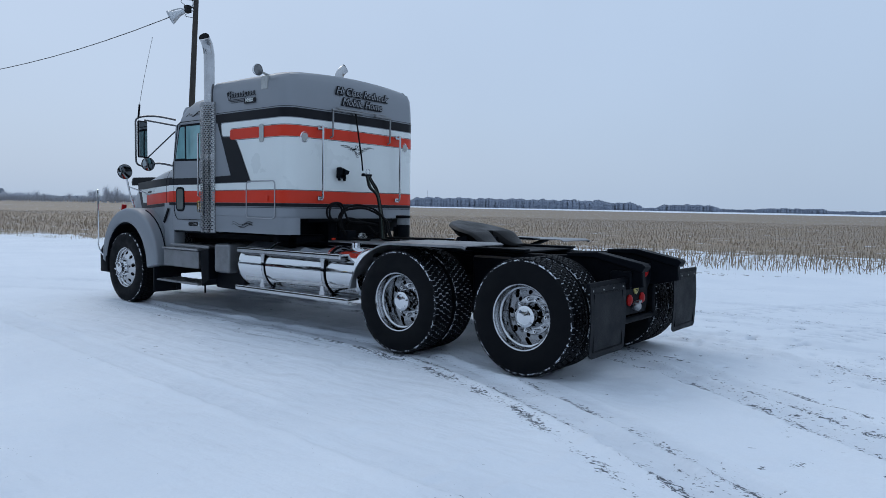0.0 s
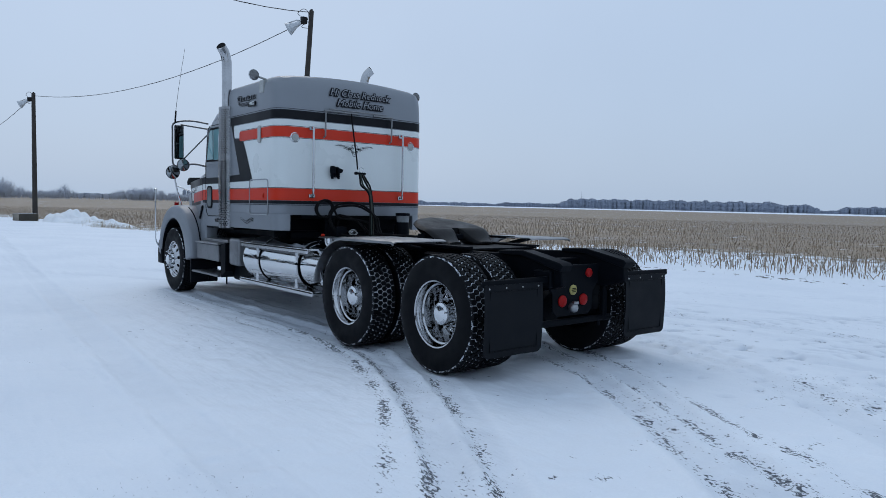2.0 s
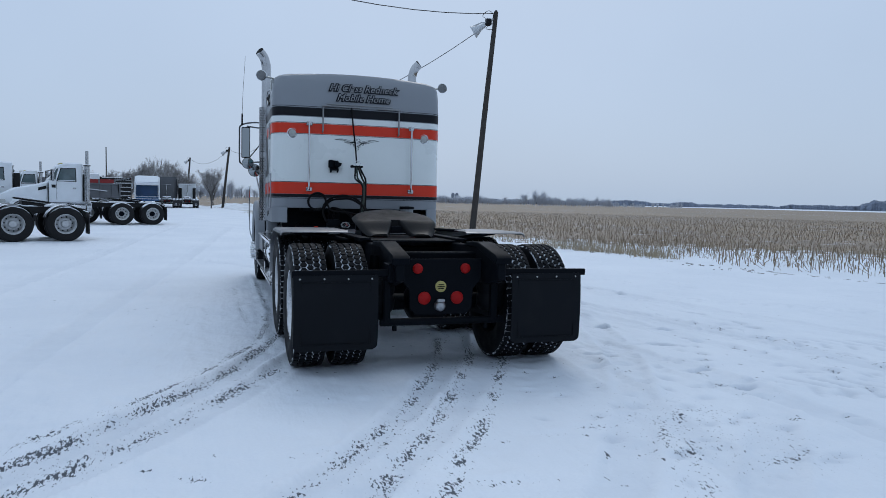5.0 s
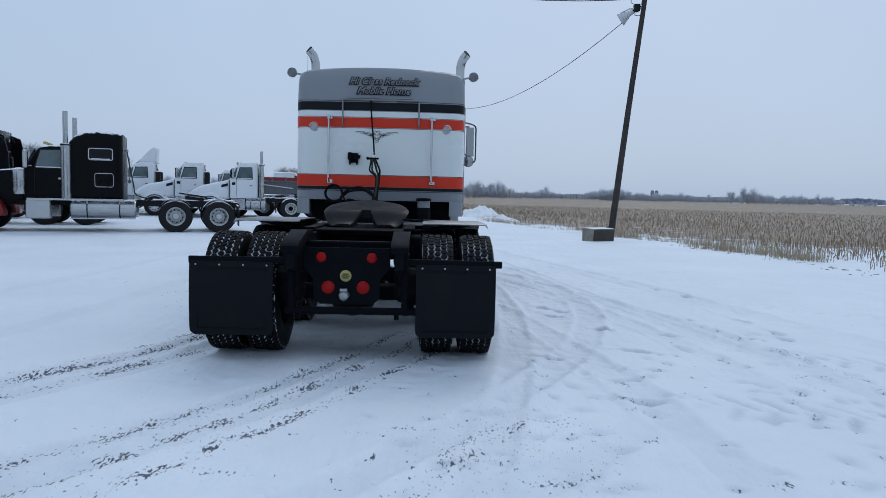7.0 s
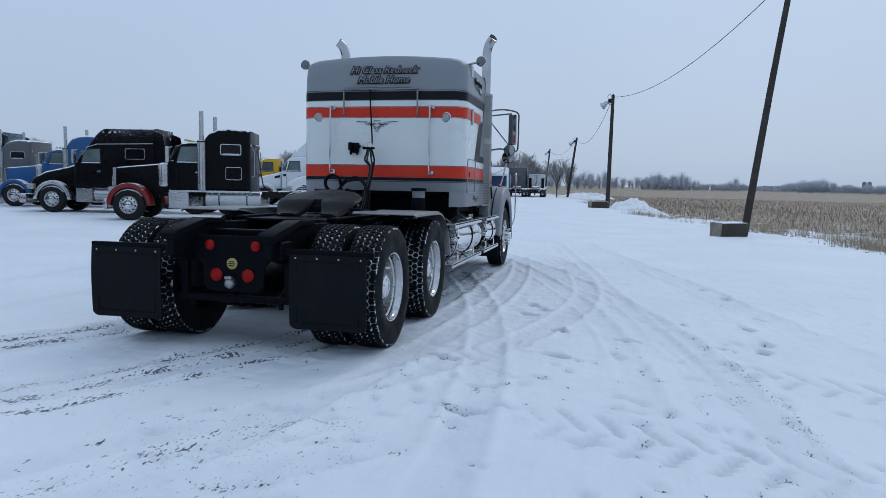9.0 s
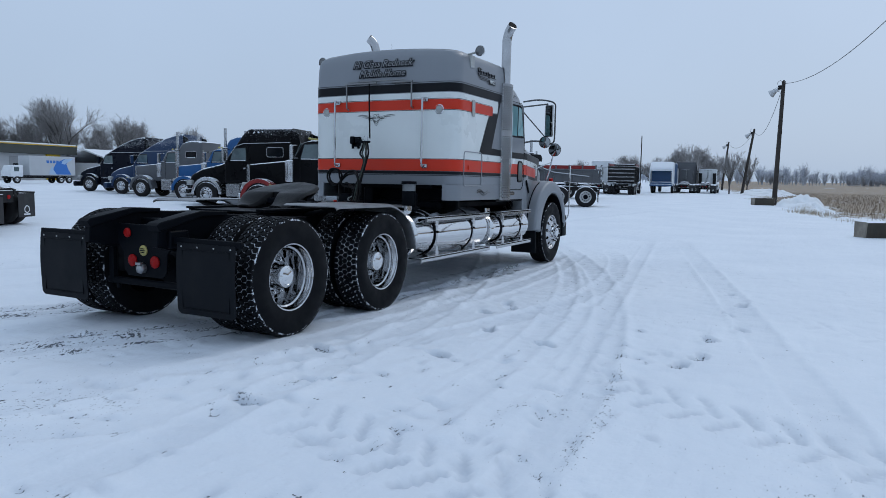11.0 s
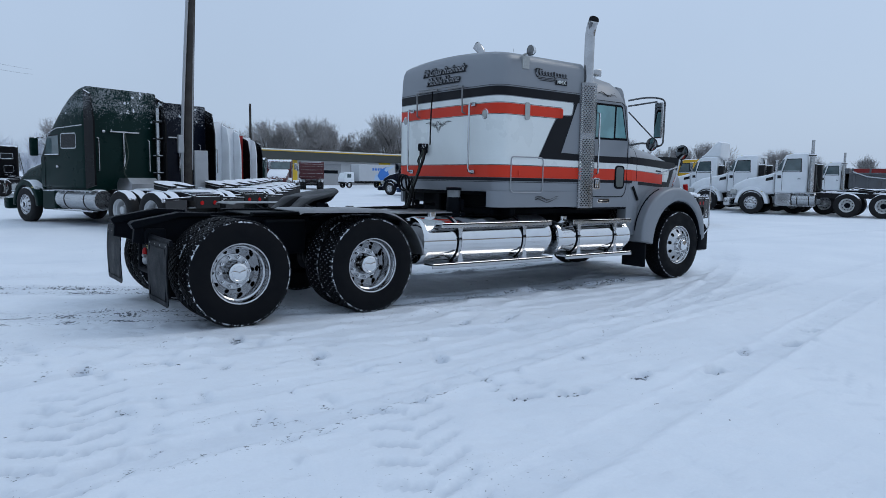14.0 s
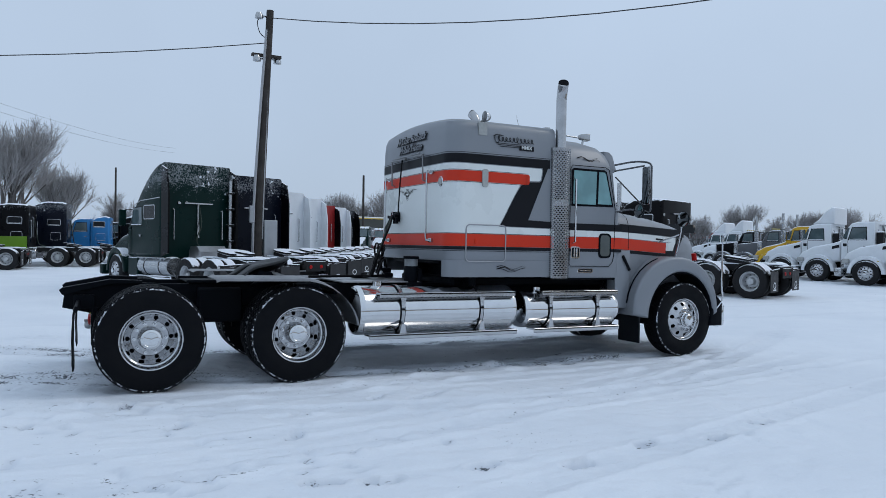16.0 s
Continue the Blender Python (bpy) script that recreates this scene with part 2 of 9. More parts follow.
def tube(bm, pts, r, seg=8, smooth=0, taper=None, mi=0):
    P = curve_pts(pts, smooth) if smooth else [Vector(p) for p in pts]
    rings, a = [], None
    for i, p in enumerate(P):
        d = (P[min(i + 1, len(P) - 1)] - P[max(i - 1, 0)]).normalized()
        if a is None:
            a, b = frame_of(d)
        else:
            a = (a - d * a.dot(d)).normalized()
            b = a.cross(d).normalized()
        q = r if taper is None else r + (taper - r) * i / (len(P) - 1)
        rings.append([bm.verts.new(p + (a * math.cos(t) + b * math.sin(t)) * q) for t in (2 * math.pi * k / seg for k in range(seg))])
    for u, v in zip(rings, rings[1:]):
        for k in range(seg):
            bm.faces.new((u[k], u[(k + 1) % seg], v[(k + 1) % seg], v[k])).material_index = mi
    bm.faces.new(rings[0][::-1]).material_index = mi
    bm.faces.new(rings[-1]).material_index = mi
    return bm


def lathe(bm, prof, seg=32, axis="y", at=(0, 0, 0), mi=0, cap=False):
    """A profile of (radius, along) turned about an axis through at."""
    at, rings = Vector(at), []
    for r, h in prof:
        ring = []
        for i in range(seg):
            t = 2 * math.pi * i / seg
            c, s = r * math.cos(t), r * math.sin(t)
            ring.append(bm.verts.new(at + Vector({"y": (c, h, s), "x": (h, c, s), "z": (c, s, h)}[axis])))
        rings.append(ring)
    fs = []
    for u, v in zip(rings, rings[1:]):
        for i in range(seg):
            fs.append(bm.faces.new((u[i], u[(i + 1) % seg], v[(i + 1) % seg], v[i])))
    if cap:
        fs += [bm.faces.new(rings[0]), bm.faces.new(rings[-1])]
    for f in fs:
        f.material_index = mi
    bmesh.ops.recalc_face_normals(bm, faces=fs)
    return bm


def prism(bm, pts, lo, hi, axis="y", bev=0.0, seg=2, mi=0):
    """A polygon pushed along an axis; pts lie in the other two, in the order x, y, z."""
    def put(p, h):
        return {"y": (p[0], h, p[1]), "x": (h, p[0], p[1]), "z": (p[0], p[1], h)}[axis]
    a, b = [bm.verts.new(put(p, lo)) for p in pts], [bm.verts.new(put(p, hi)) for p in pts]
    fs = [bm.faces.new(a), bm.faces.new(b[::-1])]
    k = len(pts)
    fs += [bm.faces.new((a[i], b[i], b[(i + 1) % k], a[(i + 1) % k])) for i in range(k)]
    bmesh.ops.recalc_face_normals(bm, faces=fs)
    if bev:
        es = list({e for f in fs[:2] for e in f.edges})
        made = bmesh.ops.bevel(bm, geom=es, offset=bev, segments=seg, affect="EDGES", profile=0.5)
        fs = [f for f in fs if f.is_valid] + list(made["faces"])
    for f in fs:
        if f.is_valid:
            f.material_index = mi
    return bm


def loft(bm, rings, cap=True, mi=0, closed=True):
    R = [[bm.verts.new(p) for p in ring] for ring in rings]
    k = len(R[0])
    fs = []
    for u, v in zip(R, R[1:]):
        for i in range(k if closed else k - 1):
            fs.append(bm.faces.new((u[i], u[(i + 1) % k], v[(i + 1) % k], v[i])))
    if cap:
        fs += [bm.faces.new(R[0]), bm.faces.new(R[-1])]
    bmesh.ops.recalc_face_normals(bm, faces=fs)
    for f in fs:
        f.material_index = mi
    return bm


def round_rect(x0, x1, y0, y1, r, n=5):
    """Corner points of a rounded rectangle, the same count for any size; r may be four radii from (x1, y1) round."""
    r = r if isinstance(r, (list, tuple)) else (r,) * 4
    out = []
    for (cx, cy, q), a0 in zip(((x1 - r[0], y1 - r[0], r[0]), (x0 + r[1], y1 - r[1], r[1]), (x0 + r[2], y0 + r[2], r[2]), (x1 - r[3], y0 + r[3], r[3])), (0, 90, 180, 270)):
        for i in range(n + 1):
            t = radians(a0 + 90 * i / n)
            out.append((cx + q * math.cos(t), cy + q * math.sin(t)))
    return out


def flat(bm, pts, mi=0):
    bm.faces.new([bm.verts.new(p) for p in pts]).material_index = mi
    return bm


def lettering(name, text, size, m, mat, parent, offset=0.0, extrude=0.001, shear=0.0, label=""):
    cu = bpy.data.curves.new(name, "FONT")
    cu.body, cu.size, cu.shear, cu.offset, cu.extrude = text, size, shear, offset, extrude
    cu.align_x, cu.align_y, cu.resolution_u = "CENTER", "CENTER", 3
    tmp = bpy.data.objects.new(name, cu)
    scene.collection.objects.link(tmp)
    bpy.context.view_layer.update()
    me = bpy.data.meshes.new_from_object(tmp.evaluated_get(bpy.context.evaluated_depsgraph_get()))
    bpy.data.objects.remove(tmp)
    me.materials.clear()
    me.materials.append(mat)
    return part(name, me, mat, parent, label, at=m)

# ---- ground: one sheet of snow to the horizon, with ruts, prints and the stubble field's edge ----
def smooth_step(v, a, b):
    t = np.clip((v - a) / (b - a), 0, 1)
    return t * t * (3 - 2 * t)


def value_noise(x, y, cell, seed):
    """Smooth noise from 0 to 1 over arrays."""
    u, v = x / cell, y / cell
    i, j = np.floor(u).astype(np.int64), np.floor(v).astype(np.int64)
    f, g = u - i, v - j
    f, g = f * f * (3 - 2 * f), g * g * (3 - 2 * g)

    def hashed(a, b):
        h = (a * 374761393 + b * 668265263 + seed * 974711) & 0x7FFFFFFF
        h = ((h ^ (h >> 13)) * 1274126177) & 0x7FFFFFFF
        return ((h ^ (h >> 16)) & 0xFFFF) / 65535.0
    return (hashed(i, j) * (1 - f) + hashed(i + 1, j) * f) * (1 - g) + (hashed(i, j + 1) * (1 - f) + hashed(i + 1, j + 1) * f) * g


def field_edge(x):
    return 12.5 + 0.178 * x + 0.9 * np.sin(x * 0.23) + 0.35 * np.sin(x * 0.9)


def lie(x, y):
    """The broad lie of the land."""
    x, y = np.asarray(x, float), np.asarray(y, float)
    near = np.exp(-((x + 3) / 11) ** 4 - (y / 9) ** 4)
    land = near * (0.012 + 0.0068 * x)
    bank = smooth_step(y, field_edge(x) - 1.2, field_edge(x) + 0.6)
    land = land - 0.17 * smooth_step(-x, 7, 24) * smooth_step(y, -4, 4)   # falls away towards the field's corner
    return land - 0.05 * bank * np.exp(-(x / 120) ** 2)


# the truck's own way in: a curve behind it, and straight under it
def way_in(x):
    d = np.maximum(x + 1.0, 0)
    return -0.12 - 0.30 * d - 0.062 * d ** 2 + 0.12 * smooth_step(-x, 0.5, 3)


TRACKS = [  # centre line y(x), first and last x, half width, depth, grit, tread pitch
    (lambda x: way_in(x) - 1.07, -9.0, 9, 0.14, 0.014, 1.0, 0.11),
    (lambda x: way_in(x) - 0.74, -9.0, 9, 0.13, 0.012, 0.7, 0.11),
    (lambda x: way_in(x) + 0.74, -9.0, 9, 0.13, 0.014, 1.0, 0.11),
    (lambda x: way_in(x) + 1.07, -9.0, 9, 0.14, 0.012, 0.8, 0.11),
    (lambda x: 2.75 - 0.058 * (x + 3.6) ** 2 * (0.55 + 0.45 * (x > -3.6)), -10, 6.5, 0.15, 0.013, 0.45, 0.13),
    (lambda x: 1.70 - 0.018 * (x + 3.6) ** 2, -9, 6.5, 0.13, 0.010, 0.25, 0.13),
    (lambda x: 3.98 + 0.10 * (x - 1) - 0.021 * (x - 1) ** 2, -13, 9, 0.15, 0.013, 0.5, 0.16),
    (lambda x: 2.15 + 0.10 * (x - 1) - 0.021 * (x - 1) ** 2, -13, 7, 0.15, 0.010, 0.3, 0.16),
    (lambda x: 5.35 + 0.22 * x, -14, 9, 0.16, 0.010, 0.15, 0.18),
    (lambda x: -1.6 - 0.5 * x, -2, 9, 0.12, 0.007, 0.2, 0.13),
    (lambda x: -3.4 - 0.07 * x, -30, 9, 0.16, 0.008, 0.05, 0.13),
    (lambda x: -5.2 - 0.05 * x, -30, 9, 0.16, 0.008, 0.05, 0.13),
    (lambda x: 1.9 - 0.9 * (x - 2.2), 1.6, 6.5, 0.15, 0.012, 0.35, 0.14),
    (lambda x: 3.2 + 0.10 * x - 0.022 * x ** 2, -12, 2.2, 0.12, 0.012, 0.1, 0.14),
    (lambda x: 3.70 + 0.15 * x, -14, 1.5, 0.10, 0.010, 0.1, 0.14),
]
GRIT_LINES = [  # y = c0 + c1 x + c2 x^2, first and last x, strength
    (-1.83, -0.45, -0.09, -3.0, 6.5, 1.0), (-1.65, -0.42, -0.075, -2.0, 6.5, 1.0), (-1.24, -0.50, -0.04, -0.3, 6.5, 0.95), (-1.45, -0.47, -0.06, 0.3, 5.0, 0.35),
    (0.11, -0.36, -0.07, -1.2, 6.5, 0.9), (0.43, -0.43, -0.03, -0.8, 6.5, 1.0), (0.78, -0.45, -0.02, -0.5, 6.5, 0.95), (0.27, -0.40, -0.05, 0.4, 5.5, 0.45), (0.60, -0.44, -0.025, 0.6, 5.0, 0.4),
    (2.28, -0.58, 0.0, 1.7, 6.0, 0.78), (2.43, -0.58, 0.0, 1.6, 6.0, 0.75), (2.60, -0.56, 0.0, 1.5, 3.4, 0.5), (4.03, 0.17, -0.045, -1.4, 2.6, 0.55), (3.78, -0.13, -0.06, 0.2, 1.6, 0.6),
    (1.16, 0.0, 0.0, -6.0, -1.6, 1.0), (1.26, 0.03, 0.0, -6.0, -1.6, 0.9), (0.98, 0.01, 0.0, -6.5, -0.5, 0.9), (0.55, 0.01, 0.0, -6.5, -1.5, 0.8), (-1.2, 0.0, 0.0, -6.5, -2.0, 0.8), (-1.42, 0.03, 0.0, -6.0, -1.5, 0.7), (1.33, 0.05, 0.0, -5.0, -2.0, 0.6),
]
CHEVRONS = [(3.5, 9.0, -0.27, 0.50, 0.62, 0.018), (2.3, 7.5, 1.58, 0.24, 0.62, 0.018), (4.8, 9.0, -3.6, 0.9, 0.6, 0.007)]   # lugged prints that run out to the side
PRINTS = [  # boot prints: place and heading
    (-4.78, 4.34, 10), (-4.05, 4.55, -5), (-3.36, 4.45, 8), (-2.55, 4.66, -4), (-1.92, 4.42, 6), (-1.16, 4.44, -3), (-0.79, 4.35, 4),
    (-2.63, 2.16, 30), (-2.37, 2.32, 20), (-1.98, 2.17, 35), (-1.17, 2.56, 15), (-0.90, 3.20, 60), (-0.11, 2.59, 70), (0.23, 1.69, 80), (0.99, 2.20, 85), (1.57, 2.15, 75),
]
SCUFFS = [  # bare patches where the snow was dragged thin: place, length, turn
    (2.86, -0.35, 0.34, 84), (2.18, -1.20, 0.20, 80), (1.98, 0.92, 0.20, 75), (2.16, 0.52, 0.22, 80), (2.20, 0.22, 0.20, 82), (2.95, 1.28, 0.42, 85), (2.01, 1.45, 0.26, 70),
    (1.52, 2.02, 0.16, 60), (1.82, 2.10, 0.22, 70), (2.98, 2.38, 0.20, 85), (2.95, 2.72, 0.16, 85), (0.85, 1.55, 0.16, 60), (1.10, 2.15, 0.22, 10), (1.55, 2.09, 0.18, 5), (0.41, 3.76, 0.16, 20),
    (1.16, 3.62, 0.16, 15), (-1.25, 2.50, 0.16, 20), (-0.3, 2.08, 0.14, 10), (2.35, 1.95, 0.16, 60), (2.4, -1.9, 0.18, 70),
]


def snow_cover(x, y):
    """Height of the snow and how much grit shows, over arrays of places."""
    h = lie(x, y)
    h = h + 0.030 * (value_noise(x, y, 2.3, 3) - 0.5) + 0.018 * (value_noise(x + 0.5 * y, y, 0.7, 5) - 0.5)
    lot = 1 - smooth_step(y, field_edge(x) - 1.0, field_edge(x) + 0.2)
    near = np.exp(-((x + 1) / 9) ** 4 - ((y - 1) / 8.5) ** 4)
    crumbs = smooth_step(value_noise(x, y, 0.13, 7) * value_noise(x, y, 0.9, 8), 0.5, 0.75)
    h = h + near * (0.015 * crumbs + 0.006 * (value_noise(x, y, 0.09, 9) - 0.5) + 0.006 * (value_noise(x + 0.6 * y, 1.7 * y, 0.21, 10) - 0.5)) + near * 0.010 * smooth_step(value_noise(x + 0.4 * y, y, 0.34, 11), 0.62, 0.82) - near * 0.009 * smooth_step(value_noise(x - 0.3 * y, y, 0.27, 12), 0.7, 0.85)
    grit = np.zeros_like(x)
    worn_shade = np.zeros_like(x)
    for line, a, b, half, deep, dirt, pitch in TRACKS:
        c = line(x)
        slope = (line(x + 0.05) - line(x - 0.05)) / 0.1
        off = (y - c) / np.sqrt(1 + slope ** 2)
        inside = (1 - smooth_step(np.abs(off), half * 0.8, half * 1.15)) * smooth_step(x, a, a + 1.5) * (1 - smooth_step(x, b - 1.5, b))
        lip = np.exp(-((np.abs(off) - half * 1.2) / 0.034) ** 2) * smooth_step(x, a, a + 1.5) * (1 - smooth_step(x, b - 1.5, b))
        along = x * np.sqrt(1 + slope ** 2)
        tread = np.sin(2 * np.pi * (along + 0.5 * np.abs(off)) / pitch) * np.sign(np.sin(off / half * 5.0) + 0.2)
        broken = smooth_step(value_noise(x, y, 0.55, 13 + int(pitch * 100)), 0.3, 0.6)
        h = h - inside * (deep * 0.8 + 0.005 * tread * broken) + lip * 0.019 * (0.5 + 0.7 * broken)
        clump = smooth_step(value_noise(along, off + 7 * pitch, 0.42, 17), 0.40, 0.72)
        lines = np.exp(-((np.abs(off) - half * 0.72) / (half * 0.30)) ** 2) + 0.35 * (np.abs(off) < half * 0.8)
        grit = np.maximum(grit, 0.55 * inside * dirt * np.minimum(lines, 1) * (0.25 + 0.75 * clump))
        worn_shade = np.maximum(worn_shade, inside * (0.25 + 0.45 * dirt) * (0.35 + 0.65 * value_noise(x, y, 1.1, 18)))
    for c0, c1, c2, a, b, dirt in GRIT_LINES:   # dark grit pressed out along the edges of the ruts
        slope = c1 + 2 * c2 * x
        off = (y - c0 - c1 * x - c2 * x * x) / np.sqrt(1 + slope ** 2)
        ends = smooth_step(x, a, a + 0.5) * (1 - smooth_step(x, b - 1.0, b))
        wobble = 0.05 * (value_noise(x, y, 0.5, 61) - 0.5)
        clump = smooth_step(value_noise(x * 1.1, y, 0.21, 62), 0.30, 0.62)
        grit = np.maximum(grit, dirt * ends * np.exp(-((off + wobble) / 0.068) ** 2) * (0.55 + 0.40 * clump))
        h = h + 0.008 * ends * np.exp(-((off - 0.09) / 0.05) ** 2) * clump
    for a0, a1, xc, lean, wide, deep in CHEVRONS:
        off = x - (xc + lean * (y - a0))
        here = smooth_step(y, a0, a0 + 0.6) * (1 - smooth_step(y, a1 - 0.8, a1)) * (1 - smooth_step(np.abs(off), wide * 0.42, wide * 0.52))
        wave = np.sin(2 * np.pi * (y + 0.5 * np.abs(off)) / 0.235 + np.pi * (off > 0))
        h = h - here * deep * (0.10 + 1.5 * smooth_step(wave, 0.45, 0.8)) * (0.45 + 0.55 * value_noise(x, y, 0.7, 53))
        # lug marks greyed: packed snow, with the hollows' shade put into the colour
        worn_shade = np.maximum(worn_shade, here * (0.02 + 0.95 * smooth_step(wave, 0.5, 0.8)) * (deep / 0.018) * (0.5 + 0.5 * value_noise(x, y, 0.7, 53)))
    for k, (px, py, heading) in enumerate(PRINTS):
        ca, sa = math.cos(radians(heading)), math.sin(radians(heading))
        near_x = np.abs(x[:, 0] - px) < 0.5
        near_y = np.abs(y[0] - py) < 0.5
        if not near_x.any() or not near_y.any():
            continue
        sub = np.ix_(near_x, near_y)
        u = (x[sub] - px) * ca + (y[sub] - py) * sa
        v = -(x[sub] - px) * sa + (y[sub] - py) * ca + 0.02 * np.sin(u * 14 + k)
        q = (np.abs(u) / 0.15) ** 2.6 + (np.abs(v) / (0.055 + 0.012 * (u > 0.02))) ** 2
        dent = 1 - smooth_step(q, 0.5, 1.2)
        drag = np.exp(-((u + 0.26) / 0.12) ** 2 - (v / 0.035) ** 2)
        rim = np.exp(-((np.sqrt(q) - 1.3) / 0.22) ** 2)
        # boot prints take packed grey together with their painted-in shade
        worn_shade[sub] = np.maximum(worn_shade[sub], 1.1 * dent + 0.35 * drag)
        h[sub] = h[sub] - 0.040 * dent - 0.010 * drag + 0.012 * rim * (0.3 + value_noise(x[sub], y[sub], 0.08, 23))
        grit[sub] = np.maximum(grit[sub], 0.80 * dent * smooth_step(value_noise(x[sub], y[sub], 0.07, 29), 0.30, 0.6))
    kicks = np.random.RandomState(12)   # small kicked-up dents where people and tyres turned
    for k in range(150):
        px, py, size, turn = kicks.uniform(-0.4, 3.2), kicks.uniform(0.2, 3.4), kicks.uniform(0.025, 0.06), kicks.uniform(0, 3.14)
        if k % 3 == 0:
            px, py = kicks.uniform(-2.0, 2.6), 3.9 + kicks.normal(0, 0.22)
        near_x, near_y = np.abs(x[:, 0] - px) < 0.2, np.abs(y[0] - py) < 0.2
        if not near_x.any() or not near_y.any():
            continue
        sub = np.ix_(near_x, near_y)
        u = (x[sub] - px) * math.cos(turn) + (y[sub] - py) * math.sin(turn)
        v = -(x[sub] - px) * math.sin(turn) + (y[sub] - py) * math.cos(turn)
        dent = np.exp(-(u / (size * 1.6)) ** 2 - (v / (size * 0.7)) ** 2)
        h[sub] = h[sub] - 0.016 * dent + 0.014 * np.exp(-(u / (size * 1.6)) ** 2 - ((v - size * 1.4) / (size * 0.7)) ** 2)
        grit[sub] = np.maximum(grit[sub], 0.75 * dent * (k % 2))
        # dents greyed for packed snow and for the shade inside them, as colour
        worn_shade[sub] = np.maximum(worn_shade[sub], 0.8 * dent)
    for px, py, ln, turn in SCUFFS:
        ca, sa = math.cos(radians(turn)), math.sin(radians(turn))
        near_x = np.abs(x[:, 0] - px) < 0.6
        near_y = np.abs(y[0] - py) < 0.6
        if not near_x.any() or not near_y.any():
            continue
        sub = np.ix_(near_x, near_y)
        u = (x[sub] - px) * ca + (y[sub] - py) * sa
        v = -(x[sub] - px) * sa + (y[sub] - py) * ca
        spot = np.exp(-(u / (ln * 0.55)) ** 4 - (v / 0.050) ** 2) * (0.35 + 0.65 * value_noise(x[sub], y[sub], 0.10, 71))
        grit[sub] = np.maximum(grit[sub], 0.95 * spot)
        h[sub] = h[sub] - 0.008 * spot + 0.010 * np.exp(-(u / (ln * 0.6)) ** 4 - ((v - 0.085) / 0.035) ** 2)
    scatter = near * smooth_step(value_noise(x, y, 0.045, 31), 0.86, 0.95) * smooth_step(value_noise(x, y, 0.8, 37), 0.5, 0.8)
    # greyer snow under the truck: packed, with the truck's shade put into the colour
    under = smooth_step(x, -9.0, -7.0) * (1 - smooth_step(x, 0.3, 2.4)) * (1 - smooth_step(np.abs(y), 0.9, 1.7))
    worn_shade = np.maximum(worn_shade, 0.75 * under * (0.5 + 0.5 * value_noise(x, y, 0.8, 41)))
    grit = np.maximum(grit, np.maximum(0.9 * scatter, 0.30 * near * smooth_step(value_noise(x, y, 1.3, 39), 0.5, 0.85)))
    stub = smooth_step(y, field_edge(x) - 0.6, field_edge(x) + 1.6)
    h = h + stub * np.exp(-(x / 160) ** 2) * 0.05 * (value_noise(x, y, 0.8, 43) - 0.4)
    return h, grit, worn_shade, stub * (lot < 0.95)


def stretched(lo, hi, step, far, grow):
    mid_part = np.arange(lo, hi + step / 2, step)
    out, d, v = [], step, hi
    while v < far:
        d *= grow
        v += d
        out.append(v)
    back, d, v = [], step, lo
    while v > -far:
        d *= grow
        v -= d
        back.append(v)
    return np.array(back[::-1] + list(mid_part) + out)


gx, gy = stretched(-7.5, 5.0, 0.036, 4200, 1.075), stretched(-4.6, 6.6, 0.036, 4200, 1.075)
GX, GY = np.meshgrid(gx, gy, indexing="ij")
height, grit, worn_shade, stub = snow_cover(GX, GY)
fade = np.exp(-(np.hypot(GX, GY) / 140) ** 2)
height = height * fade
nx, ny = len(gx), len(gy)
verts = np.stack([GX, GY, height], -1).reshape(-1, 3)
idx = np.arange(nx * ny).reshape(nx, ny)
quads = np.stack([idx[:-1, :-1], idx[1:, :-1], idx[1:, 1:], idx[:-1, 1:]], -1).reshape(-1, 4)
gmesh = bpy.data.meshes.new("ground")
gmesh.vertices.add(len(verts))
gmesh.vertices.foreach_set("co", verts.ravel())
gmesh.loops.add(quads.size)
gmesh.loops.foreach_set("vertex_index", quads.ravel().astype(np.int32))
gmesh.polygons.add(len(quads))
gmesh.polygons.foreach_set("loop_start", np.arange(0, quads.size, 4, dtype=np.int32))
gmesh.polygons.foreach_set("loop_total", np.full(len(quads), 4, dtype=np.int32))
gmesh.update(calc_edges=True)
gmesh.validate()
for key, values in (("grit", grit), ("worn_shade", worn_shade)):
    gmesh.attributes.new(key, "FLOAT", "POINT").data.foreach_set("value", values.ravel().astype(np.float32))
gmesh.shade_smooth()

SNOW, n, l, p = shader("trodden_snow")
co = n.new("ShaderNodeTexCoord").outputs["Object"]


def attribute(key):
    a = n.new("ShaderNodeAttribute")
    a.attribute_name = key
    return a.outputs["Fac"]


soft = ranged(n, l, noise_of(n, l, co, 0.5, 6), 0.3, 0.7, 0, 1)
snow_col = mixed(n, l, soft, (0.715, 0.76, 0.822), (0.805, 0.842, 0.892))
grain = noise_of(n, l, co, 55, 4)
snow_col = mixed(n, l, ranged(n, l, grain, 0.3, 0.7, 0, 0.25), snow_col, (0.67, 0.71, 0.775))
# grey for packed snow, and for shade painted under the truck and in prints
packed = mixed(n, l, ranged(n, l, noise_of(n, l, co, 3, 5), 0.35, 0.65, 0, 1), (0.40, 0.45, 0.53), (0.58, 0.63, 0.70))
snow_col = mixed(n, l, sums(n, l, "MULTIPLY", attribute("worn_shade"), 0.7), snow_col, packed)
turned = n.new("ShaderNodeMapping")
turned.inputs["Rotation"].default_value = (0, 0, radians(62))
turned.inputs["Scale"].default_value = (0.42, 1.0, 1.0)
l.new(co, turned.inputs["Vector"])
